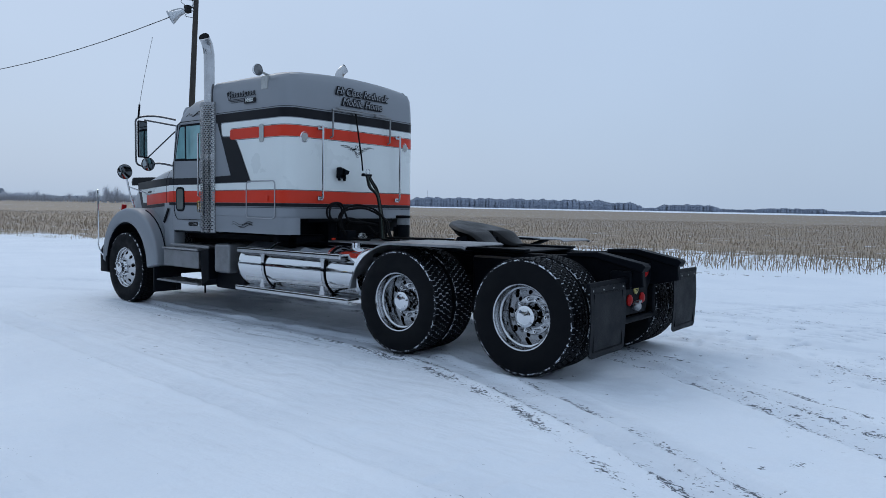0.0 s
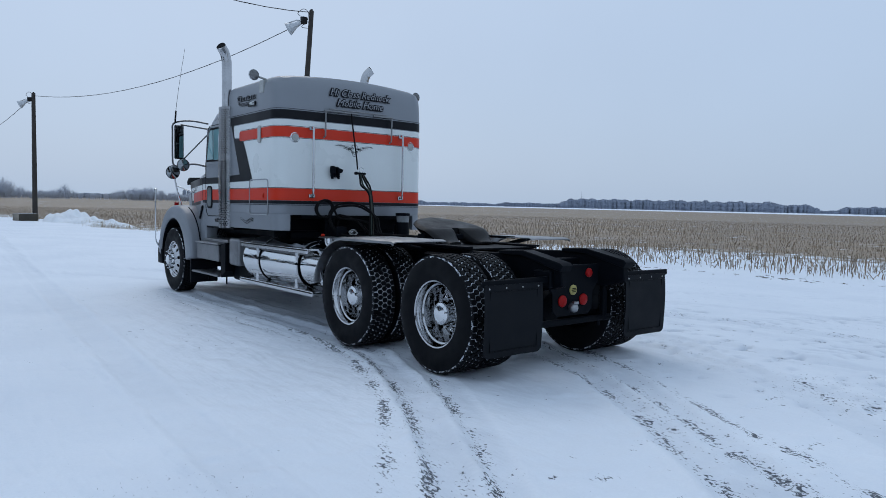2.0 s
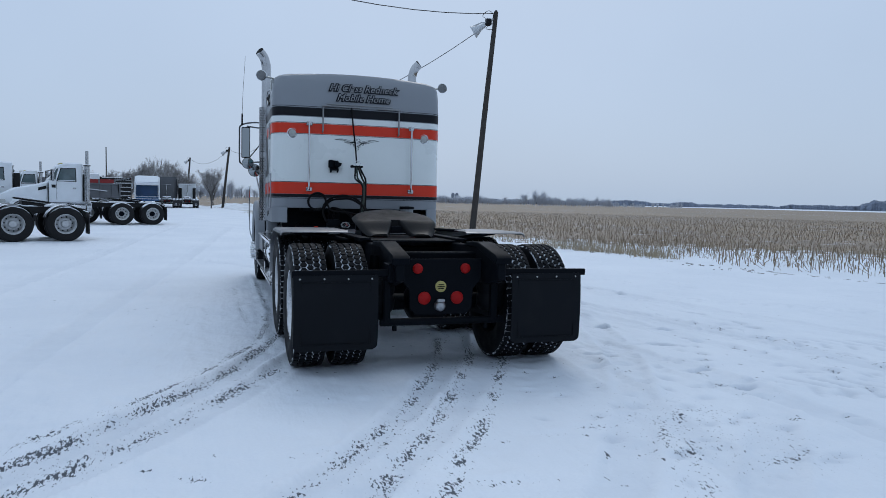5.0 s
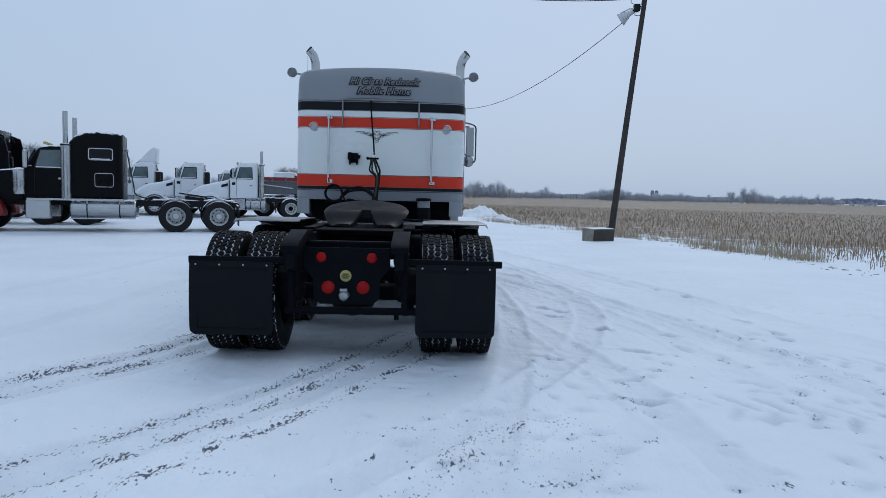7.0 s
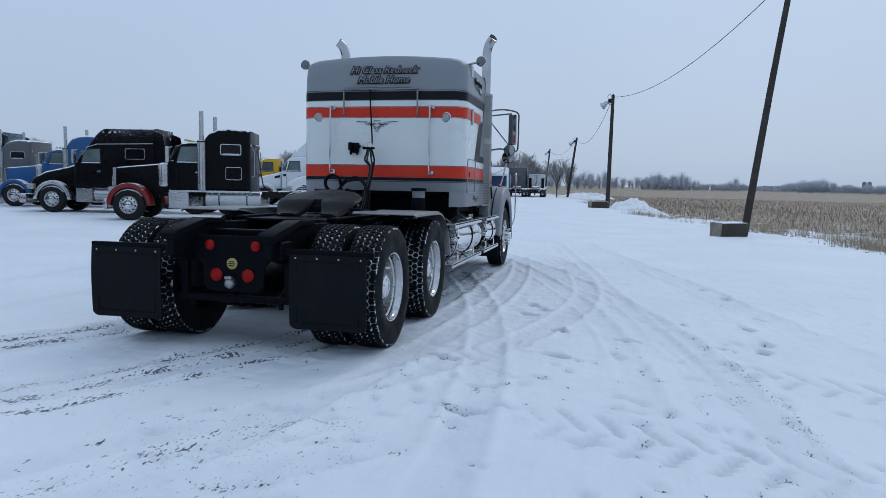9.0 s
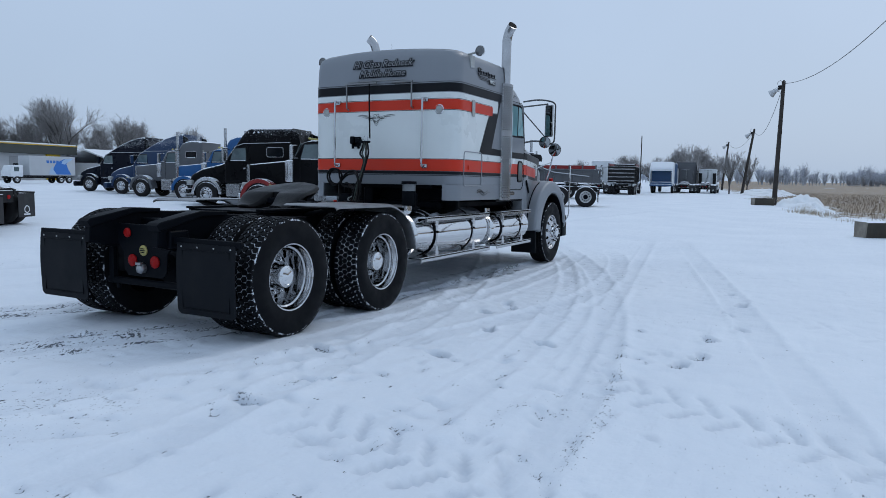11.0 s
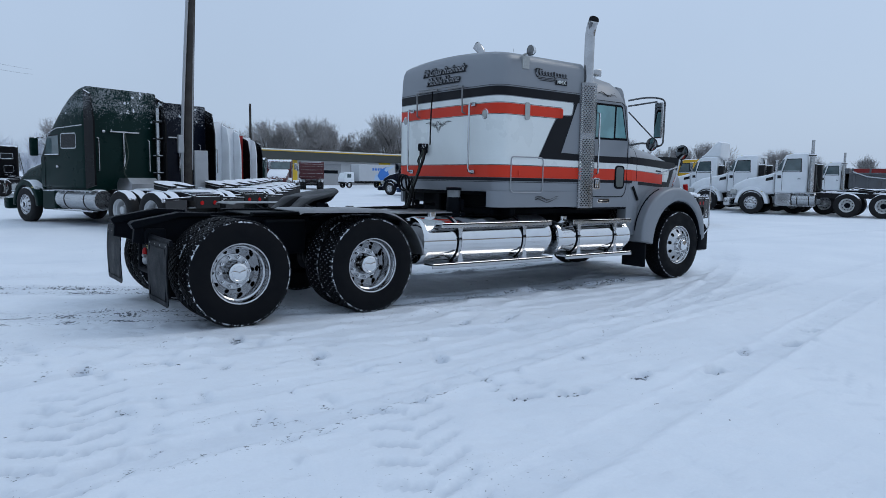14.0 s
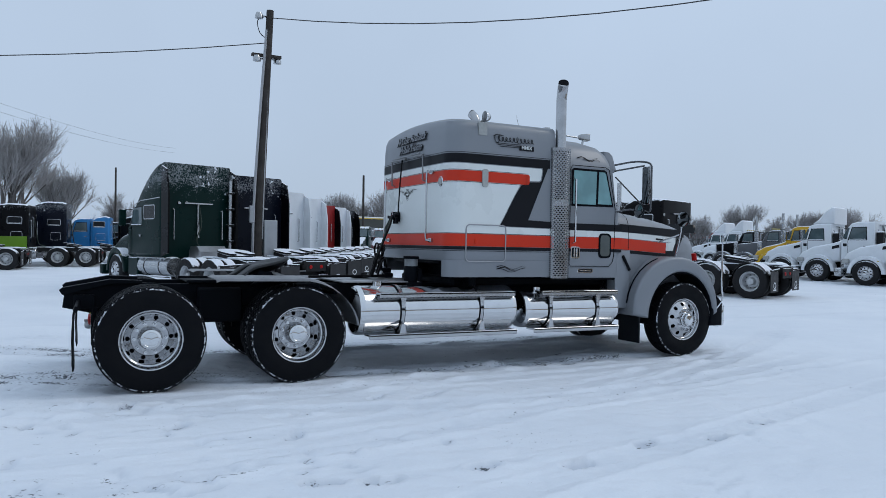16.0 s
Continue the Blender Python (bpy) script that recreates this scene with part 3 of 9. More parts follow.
flecks = noise_of(n, l, turned.outputs[0], 60, 3, 0.62)
speck = ranged(n, l, sums(n, l, "ADD", flecks, sums(n, l, "MULTIPLY", attribute("grit"), 0.312)), 0.735, 0.79, 0, 0.94)
gravel = mixed(n, l, noise_of(n, l, co, 30, 3), (0.020, 0.026, 0.036), (0.07, 0.082, 0.105))
snow_col = mixed(n, l, speck, snow_col, gravel)
# the field: straw litter with snow lying between, thinner with distance
straw = mixed(n, l, ranged(n, l, noise_of(n, l, co, 1.6, 6), 0.3, 0.7, 0, 1), (0.145, 0.098, 0.056), (0.38, 0.272, 0.158))
straw = mixed(n, l, ranged(n, l, noise_of(n, l, co, 0.035, 4), 0.3, 0.7, 0, 0.7), straw, (0.205, 0.155, 0.115))
banded = n.new("ShaderNodeMapping")   # pale and dark bands along the rows
banded.inputs["Rotation"].default_value = (0, 0, radians(-16.3))
banded.inputs["Scale"].default_value = (0.12, 1.0, 1.0)
l.new(co, banded.inputs["Vector"])
straw = mixed(n, l, ranged(n, l, noise_of(n, l, banded.outputs[0], 0.22, 5, 0.65), 0.45, 0.75, 0, 0.75), straw, (0.15, 0.115, 0.085))
straw = mixed(n, l, ranged(n, l, noise_of(n, l, banded.outputs[0], 0.11, 6, 0.7), 0.60, 0.70, 0, 0.6), straw, (0.62, 0.63, 0.66))
flat_co = n.new("ShaderNodeSeparateXYZ")
l.new(co, flat_co.inputs[0])
slant = sums(n, l, "MULTIPLY", flat_co.outputs[0], 0.178)
inset = sums(n, l, "SUBTRACT", sums(n, l, "SUBTRACT", flat_co.outputs[1], slant), 12.5)
ragged = sums(n, l, "ADD", inset, ranged(n, l, noise_of(n, l, co, 0.35, 6), 0.2, 0.8, -3.0, 3.0))
in_field = ranged(n, l, ragged, 0.0, 0.8, 0, 1)
reach = sums(n, l, "ADD", inset, ranged(n, l, flat_co.outputs[0], -27, -14, 8, 0))
open_snow = ranged(n, l, reach, 3.5, 12, 0.72, 0.36)
drift = sums(n, l, "SUBTRACT", noise_of(n, l, co, 0.9, 8, 0.7), open_snow)
bare = ranged(n, l, drift, -0.06, 0.06, 0, 1)
far_edge = sums(n, l, "SUBTRACT", 1.0, ranged(n, l, inset, 505, 525, 0, 1))
in_field = sums(n, l, "MULTIPLY", sums(n, l, "MULTIPLY", in_field, bare), far_edge)
snow_col = mixed(n, l, in_field, snow_col, straw)
l.new(snow_col, p.inputs["Base Color"])
l.new(ranged(n, l, speck, 0, 1, 0.62, 0.9), p.inputs["Roughness"])
p.inputs["Subsurface Weight"].default_value = 0.0
gbump = n.new("ShaderNodeBump")
gbump.inputs["Strength"].default_value, gbump.inputs["Distance"].default_value = 0.9, 0.023
streaked = n.new("ShaderNodeMapping")   # drag marks along the lanes
streaked.inputs["Rotation"].default_value = (0, 0, radians(-9))
streaked.inputs["Scale"].default_value = (0.9, 6.5, 1.0)
l.new(co, streaked.inputs["Vector"])
streaks = sums(n, l, "MULTIPLY", noise_of(n, l, streaked.outputs[0], 1.0, 2, 0.4), 0.75)
streaks = sums(n, l, "ADD", streaks, sums(n, l, "MULTIPLY", noise_of(n, l, streaked.outputs[0], 3.0, 2, 0.5), 0.25))
l.new(sums(n, l, "ADD", sums(n, l, "ADD", sums(n, l, "MULTIPLY", grain, 0.14), streaks), sums(n, l, "MULTIPLY", noise_of(n, l, co, 5, 3, 0.45), 1.3)), gbump.inputs["Height"])
l.new(gbump.outputs[0], p.inputs["Normal"])
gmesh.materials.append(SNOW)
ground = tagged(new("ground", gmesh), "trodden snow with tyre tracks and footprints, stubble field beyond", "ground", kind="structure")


# ---- the grey tractor unit: forward is -x, its rear axle stands at x = 0 ----
TYRE_R = 0.525
truck = thing("semi_truck", "grey sleeper tractor with white and orange-red stripes, parked on snow", "truck", pose(0, 0, 0.012, 0, -0.39, 0))


def tyre_mesh(name, width, blocks, rows, mats, tread=0.013, seg=56):
    """Tyre about the y axis; the grooves between the blocks are the second material."""
    bm, w = fresh(), width / 2
    r0, rim = TYRE_R - tread, 0.287
    prof = [(rim, -w * 0.80), (rim + 0.012, -w * 0.90), (rim + 0.06, -w * 1.0), (rim + 0.12, -w * 1.05), (r0 - 0.05, -w * 1.0), (r0 - 0.016, -w * 0.93)]
    lathe(bm, prof, seg, mi=0)
    lathe(bm, [(r0 - 0.016, -w * 0.93), (r0, -w * 0.88)], seg, mi=2)
    lathe(bm, [(r0, -w * 0.88), (r0 + 0.002, 0), (r0, w * 0.88)], seg, mi=1)
    lathe(bm, [(r0, w * 0.88), (r0 - 0.016, w * 0.93)], seg, mi=2)
    lathe(bm, [(r, -h) for r, h in prof[::-1]], seg, mi=0)
    lane = 1.86 * w / rows
    for k in range(rows):
        y0, y1 = -0.93 * w + k * lane + 0.0045, -0.93 * w + (k + 1) * lane - 0.0045
        out = k in (0, rows - 1)
        for i in range(blocks):
            t0 = 2 * math.pi * (i + 0.5 * (k % 2)) / blocks
            dt = 2 * math.pi / blocks * (0.78 if not out else 0.82)
            lo = r0 - 0.008 if out else r0 - 0.004
            e = lane * 0.13
            e0, e1 = (0 if k == 0 else e), (0 if k == rows - 1 else e)
            vs = []
            for r in (lo, TYRE_R):
                s = 0.003 if r == TYRE_R else 0.0
                for tt, yy in ((t0, y0 + e0 + s), (t0 + dt / 2, y0 - e0 + s), (t0 + dt, y0 + e0 + s), (t0 + dt, y1 - e1 - s), (t0 + dt / 2, y1 + e1 - s), (t0, y1 - e1 - s)):
                    edge = out and r == TYRE_R and (yy < 0) == (k == 0) and abs(yy) > w * 0.85
                    rr = r - (0.006 if edge else 0)
                    vs.append(bm.verts.new((rr * math.cos(tt), yy, rr * math.sin(tt))))
            fs = [bm.faces.new(vs[6:])] + [bm.faces.new((vs[j], vs[(j + 1) % 6], vs[6 + (j + 1) % 6], vs[6 + j])) for j in range(6)]
            bmesh.ops.recalc_face_normals(bm, faces=fs)
            if fs[0].normal.dot(Vector((fs[0].calc_center_median().x, 0, fs[0].calc_center_median().z))) < 0:
                bmesh.ops.reverse_faces(bm, faces=fs)
    return mesh_of(bm, mats, 30, name)


def holed_ring(bm, r_in, r_out, y_in, y_out, holes, r_mid, r_hole, deep, n=16):
    """A dished disc about y with round hand holes that go through it."""
    def at(r, t):
        f = (r - r_in) / (r_out - r_in)
        return Vector((r * math.cos(t), y_in + (y_out - y_in) * f, r * math.sin(t)))
    half = math.pi / holes
    for s in range(holes):
        t0 = 2 * math.pi * s / holes
        rim_pts, hole_pts = [], []
        for i in range(n):
            a = 2 * math.pi * i / n + math.pi / 4
            c, q = math.cos(a), math.sin(a)
            k = 1 / max(abs(c), abs(q))
            rim_pts.append(at((r_in + r_out) / 2 + c * k * (r_out - r_in) / 2, t0 + q * k * half))
            hole_pts.append(at(r_mid + c * r_hole, t0 + q * r_hole / r_mid))
        A, B = [bm.verts.new(v) for v in rim_pts], [bm.verts.new(v) for v in hole_pts]
        C = [bm.verts.new(v + Vector((0, deep, 0))) for v in hole_pts]
        for i in range(n):
            j = (i + 1) % n
            bm.faces.new((A[i], A[j], B[j], B[i]))
            bm.faces.new((B[i], B[j], C[j], C[i]))


def nuts(bm, count, r, y0, y1, size, turn=0.0):
    for i in range(count):
        t = 2 * math.pi * i / count + turn
        c, s = r * math.cos(t), r * math.sin(t)
        rod(bm, (c, y0, s), (c, y1, s), size, size * 0.85, 6)
        rod(bm, (c, y1, s), (c, y1 - (y0 - y1) * 0.25, s), size * 0.6, size * 0.35, 6)


def drive_rim(mats):
    """Deep-dished outer drive rim; its outer face looks to -y."""
    bm = fresh()
    lathe(bm, [(0.296, -0.105), (0.303, -0.120), (0.297, -0.128), (0.286, -0.122), (0.280, -0.10), (0.268, -0.080), (0.268, -0.060), (0.254, -0.050), (0.246, 0.0), (0.237, 0.08), (0.232, 0.128)], 48)
    holed_ring(bm, 0.156, 0.232, 0.108, 0.128, 10, 0.206, 0.0225, 0.03)
    for f in bm.faces[48 * 10:]:
        f.material_index = 2
    lathe(bm, [(0.156, 0.108), (0.178, 0.104), (0.182, 0.090), (0.176, 0.084), (0.114, 0.084), (0.108, 0.09)], 40, mi=2)
    lathe(bm, [(0.224, 0.16), (0.10, 0.16)], 24, mi=1)
    return mesh_of(bm, mats, 32, "rim")


def drive_hub(mats):
    bm = fresh()
    lathe(bm, [(0.118, 0.092), (0.116, 0.050), (0.106, 0.032), (0.104, -0.045), (0.097, -0.064), (0.074, -0.076), (0.070, -0.073), (0.035, -0.079), (0.0, -0.081)], 32)
    return mesh_of(bm, mats, 32, "hub")


def nut_ring(count, r, y0, y1, size, mats):
    bm = fresh()
    nuts(bm, count, r, y0, y1, size)
    return mesh_of(bm, mats, 30, "wheel_nuts")


def steer_rim(mats):
    bm = fresh()
    lathe(bm, [(0.296, -0.105), (0.304, -0.122), (0.297, -0.130), (0.286, -0.124), (0.276, -0.095), (0.262, -0.085), (0.258, -0.095)], 48)
    holed_ring(bm, 0.165, 0.259, -0.150, -0.095, 10, 0.216, 0.027, 0.04)
    lathe(bm, [(0.165, -0.150), (0.155, -0.158), (0.10, -0.160)], 40)
    lathe(bm, [(0.25, -0.05), (0.10, -0.05)], 24, mi=1)
    return mesh_of(bm, mats, 32, "rim")


def steer_hub(mats):
    bm = fresh()
    lathe(bm, [(0.105, -0.160), (0.098, -0.178), (0.085, -0.185), (0.080, -0.225), (0.066, -0.236), (0.0, -0.240)], 28)
    return mesh_of(bm, mats, 32, "hub")


TYRE_DRIVE = tyre_mesh("drive_tyre", 0.285, 58, 5, [RUBBER, GROOVE_SNOW, SHOULDER_SNOW])
TYRE_STEER = tyre_mesh("steer_tyre", 0.285, 64, 5, [RUBBER, surface("steer_groove", (0.010, 0.010, 0.011), 0.8, 0, 0.3, 9, 60, dirt=(0.3, 0.32, 0.35), dirt_amount=0.12, spec=0.1), SHOULDER_SNOW], tread=0.008)
DISC_ALLOY = surface("rim_disc", (0.44, 0.445, 0.455), 0.10, 1.0, 0.2, 10, 120, dirt=(0.07, 0.07, 0.072), dirt_amount=0.35)
RIM_DRIVE, HUB_DRIVE = drive_rim([RIM_ALLOY, FRAME_BLACK, DISC_ALLOY]), drive_hub([CHROME])
NUTS_DRIVE = nut_ring(1, 0.149, 0.086, 0.038, 0.0205, [CHROME])
RIM_STEER, HUB_STEER = steer_rim([RIM_ALLOY, FRAME_BLACK]), steer_hub([CHROME])
NUTS_STEER = nut_ring(1, 0.142, -0.155, -0.215, 0.018, [CHROME])
INNER_RIM = mesh_of(lathe(lathe(fresh(), [(0.29, -0.11), (0.30, -0.12), (0.28, -0.09), (0.26, 0.0), (0.28, 0.09), (0.30, 0.12), (0.29, 0.11)], 32), [(0.26, 0.04), (0.08, 0.04)], 32), [FRAME_BLACK], 32, "inner_rim")


def wheel(parent, name, x, y, side, rim, tyre, hub=None, wheel_nuts=None, turn=0.0, z=TYRE_R, label=""):
    """side: -1 where the outer face looks to -y, 1 to +y."""
    m = pose(x, y, z, 0, 0, 0 if side < 0 else 180) @ pose(0, 0, 0, 0, turn, 0)
    w = part(name, rim, None, parent, label, at=m)
    part("tyre", tyre, None, w, "black rubber tyre with snow packed in its tread")
    if hub:
        part("hub_cap", hub, None, w, "chrome hub cap")
    if wheel_nuts:
        for k in range(10):
            part("wheel_nut", wheel_nuts, None, w, at=pose(0, 0, 0, 0, 36 * k, 0))
    return w


for i, x in enumerate((0.0, -1.475)):
    for side in (-1, 1):
        wheel(truck, "drive_wheel", x, side * 1.075, side, RIM_DRIVE, TYRE_DRIVE, HUB_DRIVE, NUTS_DRIVE, 17 * (i + 2 * side), label="polished deep-dish drive wheel")
        wheel(truck, "inner_drive_wheel", x, side * 0.735, side, INNER_RIM, TYRE_DRIVE, turn=31 * (i + 1))
for side in (-1, 1):
    wheel(truck, "front_wheel", -7.07, side * 1.03, side, RIM_STEER, TYRE_STEER, HUB_STEER, NUTS_STEER, 11 * side, label="polished front wheel with chrome nut covers")

# chassis
for side in (-1, 1):
    bm = fresh()
    y0, y1 = (side * 0.46, side * 0.39) if side > 0 else (-0.46, -0.39)
    prism(bm, [(-7.75, 0.80), (-7.75, 1.02), (-0.2, 1.04), (0.30, 1.06), (0.78, 0.98), (0.80, 0.80), (0.55, 0.74), (-0.4, 0.78)], min(y0, y1), max(y0, y1), "y", 0.008, 1)
    part("frame_rail", bm, FRAME_BLACK, truck)
    bm = fresh()   # sloping end plate along the rail
    prism(bm, [(0.05, 1.075), (0.36, 1.09), (0.80, 1.005), (0.83, 0.98), (0.80, 0.93), (0.34, 1.04), (0.05, 1.04)], side * 0.36 if side > 0 else -0.50, 0.50 if side > 0 else side * 0.36, "y", 0.006, 1)
    part("frame_end_cap", bm, FRAME_BLACK, truck)
for x in (-6.4, -4.4, -3.0, -2.2, -0.75, 0.2):
    part("crossmember", bx(fresh(), x - 0.05, x + 0.05, -0.40, 0.40, 0.84, 0.99, 0.01), FRAME_BLACK, truck)
for x in (0.0, -1.475):
    bm = fresh()
    lathe(bm, [(0.0, -0.24), (0.14, -0.22), (0.20, -0.10), (0.215, 0), (0.20, 0.10), (0.14, 0.22), (0.0, 0.24)], 20, "x", (x + 0.05, 0, 0.53))
    rod(bm, (x, -0.95, 0.53), (x, 0.95, 0.53), 0.075, seg=16)
    part("drive_axle", bm, FRAME_BLACK, truck)
    for side in (-1, 1):
        bm = fresh()
        lathe(bm, [(0.0, 0.0), (0.10, 0.0), (0.125, 0.04), (0.13, 0.10), (0.115, 0.14), (0.13, 0.18), (0.13, 0.24), (0.10, 0.28), (0, 0.28)], 20, "z", (x + 0.36, side * 0.50, 0.50))
        part("air_spring", bm, RUBBER, truck, "black rubber air spring")
        bm = fresh()
        prism(bm, [(x - 0.55, 0.70), (x - 0.50, 0.62), (x - 0.1, 0.42), (x + 0.42, 0.44), (x + 0.42, 0.50), (x, 0.50), (x - 0.45, 0.72)], side * 0.5 - 0.04, side * 0.5 + 0.04)
        part("trailing_arm", bm, FRAME_BLACK, truck)
        part("shock_absorber", rod(rod(fresh(), (x + 0.16, side * 0.56, 0.44), (x + 0.10, side * 0.50, 0.72), 0.035), (x + 0.1, side * 0.5, 0.70), (x + 0.08, side * 0.48, 0.95), 0.045), FRAME_BLACK, truck)
        part("brake_chamber", rod(fresh(), (x - 0.28, side * 0.36, 0.62), (x - 0.12, side * 0.36, 0.66), 0.085), FRAME_BLACK, truck)
part("drive_shaft", rod(fresh(), (-1.2, 0, 0.58), (-4.6, 0, 0.75), 0.06), FRAME_BLACK, truck)
part("front_axle", rod(bx(fresh(), -7.13, -7.01, -0.8, 0.8, 0.38, 0.50, 0.02), (-7.07, -0.9, 0.52), (-7.07, 0.9, 0.52), 0.05), FRAME_BLACK, truck)
part("engine", bx(bx(fresh(), -7.4, -6.0, -0.38, 0.38, 0.70, 1.5, 0.06), -6.0, -5.0, -0.28, 0.28, 0.55, 1.0, 0.06), FRAME_BLACK, truck)
for side in (-1, 1):
    part("suspension_hanger", bx(fresh(), -0.98, -0.50, side * 0.53 - 0.07, side * 0.53 + 0.07, 0.62, 1.0, 0.02), FRAME_BLACK, truck)
    part("air_tank", rod(fresh(), (-2.6, side * 0.25, 0.72), (-3.6, side * 0.25, 0.72), 0.12), FRAME_BLACK, truck)

# tail panel and lights
bm = fresh()
prism(bm, [(-0.365, 0.955), (0.345, 0.955), (0.345, 0.79), (0.27, 0.70), (0.26, 0.54), (0.21, 0.49), (-0.23, 0.49), (-0.28, 0.54), (-0.29, 0.70), (-0.365, 0.79)], 0.515, 0.535, "x", 0.005, 1)
tail = part("tail_panel", bm, FRAME_BLACK, truck, "black steel tail light panel")
for y, z, r in ((-0.22, 0.875, 0.038), (0.195, 0.875, 0.038), (-0.16, 0.63, 0.048), (0.125, 0.63, 0.048)):
    part("tail_light", lathe(fresh(), [(r * 1.12, 0), (r * 1.12, 0.012), (r * 0.98, 0.016), (r * 0.8, 0.024), (0, 0.03)], 24, "x", (0.536, y, z)), RED_LENS, tail, "round red tail light")
part("reflector", lathe(fresh(), [(0.047, 0), (0.047, 0.01), (0.041, 0.014), (0, 0.016)], 24, "x", (0.536, -0.018, 0.725)), AMBER_LENS, tail, "round yellow disc")
bm = fresh()
for k, w in ((-0.016, 0.024), (0.0, 0.034), (0.016, 0.024)):
    bx(bm, 0.5525, 0.554, -0.018 - w, -0.018 + w, 0.725 + k - 0.004, 0.725 + k + 0.004)
part("lettering_bars", bm, FRAME_BLACK, tail)
bm = lathe(fresh(), [(0.046, 0), (0.046, 0.03), (0.038, 0.05), (0.025, 0.06), (0, 0.062)], 20, "x", (0.536, -0.028, 0.565))
bx(bm, 0.56, 0.60, -0.06, 0.004, 0.60, 0.625, 0.005)
part("trailer_socket", bm, DULL_METAL, tail, "grey trailer socket with lid")
bm = rod(fresh(), (0.50, -0.52, 0.43), (0.50, 0.56, 0.43), 0.032)
bx(bm, 0.47, 0.53, -0.50, -0.44, 0.40, 0.80, 0.01)
bx(bm, 0.47, 0.53, 0.44, 0.50, 0.40, 0.80, 0.01)
rod(bm, (0.50, -0.40, 0.43), (0.50, -0.40, 0.36), 0.02)
rod(bm, (0.50, 0.40, 0.43), (0.50, 0.40, 0.36), 0.02)
part("cross_tube", bm, FRAME_BLACK, truck)

# mud flaps on their hangers
for side in (-1, 1):
    a, b = (0.56, 1.20) if side > 0 else (0.58, 1.24)
    bm = fresh()
    obox(bm, look((0.66, side * 0.82, 0.852), (0.67, side * 2, 0.845)), 0.03, 0.055, 0.86, 0.006)
    bx(bm, 0.50, 0.70, side * 0.47 - 0.03, side * 0.47 + 0.03, 0.78, 0.93, 0.01)
    part("flap_hanger", bm, FRAME_BLACK, truck)
    bm = fresh()
    rings = []
    for k in (0, 1, 2, 3, 4, 5, 6, 7, 7.6, 7.85, 8):
        z = 0.84 - 0.59 * k / 8
        cut = 0.045 * max(0, (k - 7.4) / 0.6) ** 2.5
        bow = 0.675 + 0.012 * math.sin(k * 0.5) + 0.010 * (k / 8) ** 2
        rings.append([(bow + dx, side * yy, z) for dx, yy in ((0.0, a + cut), (-0.006, (a + b) / 2), (0.0, b - cut), (0.010, b - cut), (0.004, (a + b) / 2), (0.010, a + cut))])
    loft(bm, rings)
    flap = part("mud_flap", bm, FLAP_RUBBER, truck, "black rubber mud flap")
    bm = fresh()
    for y0, y1, z0, z1 in ((a + 0.06, b - 0.06, 0.30, 0.303), (a + 0.06, b - 0.06, 0.785, 0.788), (a + 0.06, a + 0.064, 0.30, 0.788), (b - 0.064, b - 0.06, 0.30, 0.788)):
        bx(bm, 0.684, 0.694, min(side * y0, side * y1), max(side * y0, side * y1), z0, z1)
    part("pressed_border", bm, FLAP_RUBBER, flap)
    for k in range(4):
        part("flap_bolt", lathe(fresh(), [(0.008, 0), (0.007, 0.004), (0, 0.006)], 10, "x", (0.686, side * (a + 0.05 + k * (b - a - 0.1) / 3), 0.812)), CLEAR_LENS, flap, "pale bolt head")

# half fenders over the forward drive axle
FENDER_METAL = surface("weathered_fender", (0.27, 0.275, 0.285), 0.42, 0.9, 0.15, 6.0, 150, bump=0.1, dirt=(0.07, 0.07, 0.075), dirt_amount=0.45)
for side in (-1, 1):
    bm, path = fresh(), [(-0.60, 1.125), (-0.64, 1.14), (-1.45, 1.135)]
    path += [(-1.475 - 0.64 * math.sin(radians(t)), 0.50 + 0.64 * math.cos(radians(t))) for t in range(8, 84, 8)]
    lo, hi = 0.60, 1.235
    rings = []
    for x, z in path:
        ring = []
        for y, d in ((lo, 0), (hi - 0.03, 0), (hi, -0.012), (hi + 0.004, -0.035), (hi - 0.006, -0.035), (hi - 0.01, -0.018), (hi - 0.035, -0.008), (lo, -0.008)):
            cx, cz = (0, d) if x > -1.46 else ((-1.475 - x) * -d / 0.64 * -1, (z - 0.50) / 0.64 * d)
            ring.append((x + (cx if x <= -1.46 else 0), side * y, z + cz))
        rings.append(ring)
    loft(bm, rings)
    part("half_fender", bm, FENDER_METAL, truck, "dull aluminium half fender over the drive wheel")
    part("fender_bracket", rod(fresh(), (-1.1, side * 0.42, 1.0), (-1.1, side * 1.1, 1.115), 0.025), FRAME_BLACK, truck)
    part("fender_bracket", rod(fresh(), (-1.9, side * 0.42, 0.95), (-1.9, side * 1.1, 0.97), 0.025), FRAME_BLACK, truck)

# fifth wheel, tilted down to the rear
def fw_half(x):
    return 0.45 * math.sqrt(max(0.0, 1 - ((-1.25 - x) / 0.38) ** 2)) if x < -1.25 else 0.45 - 0.13 * ((x + 1.25) / 0.33) ** 2


def fw_top(x):
    k = min(1.0, max(0.0, (x + 1.17) / 0.26))
    z = 1.25 - 0.24 * (x + 1.25)
    return z + (1.095 - z) * k * k * (3 - 2 * k)


def fw_throat(x):
    return 0.0 if x < -1.19 else 0.045 + 0.10 * max(0.0, (x + 1.17) / 0.26)


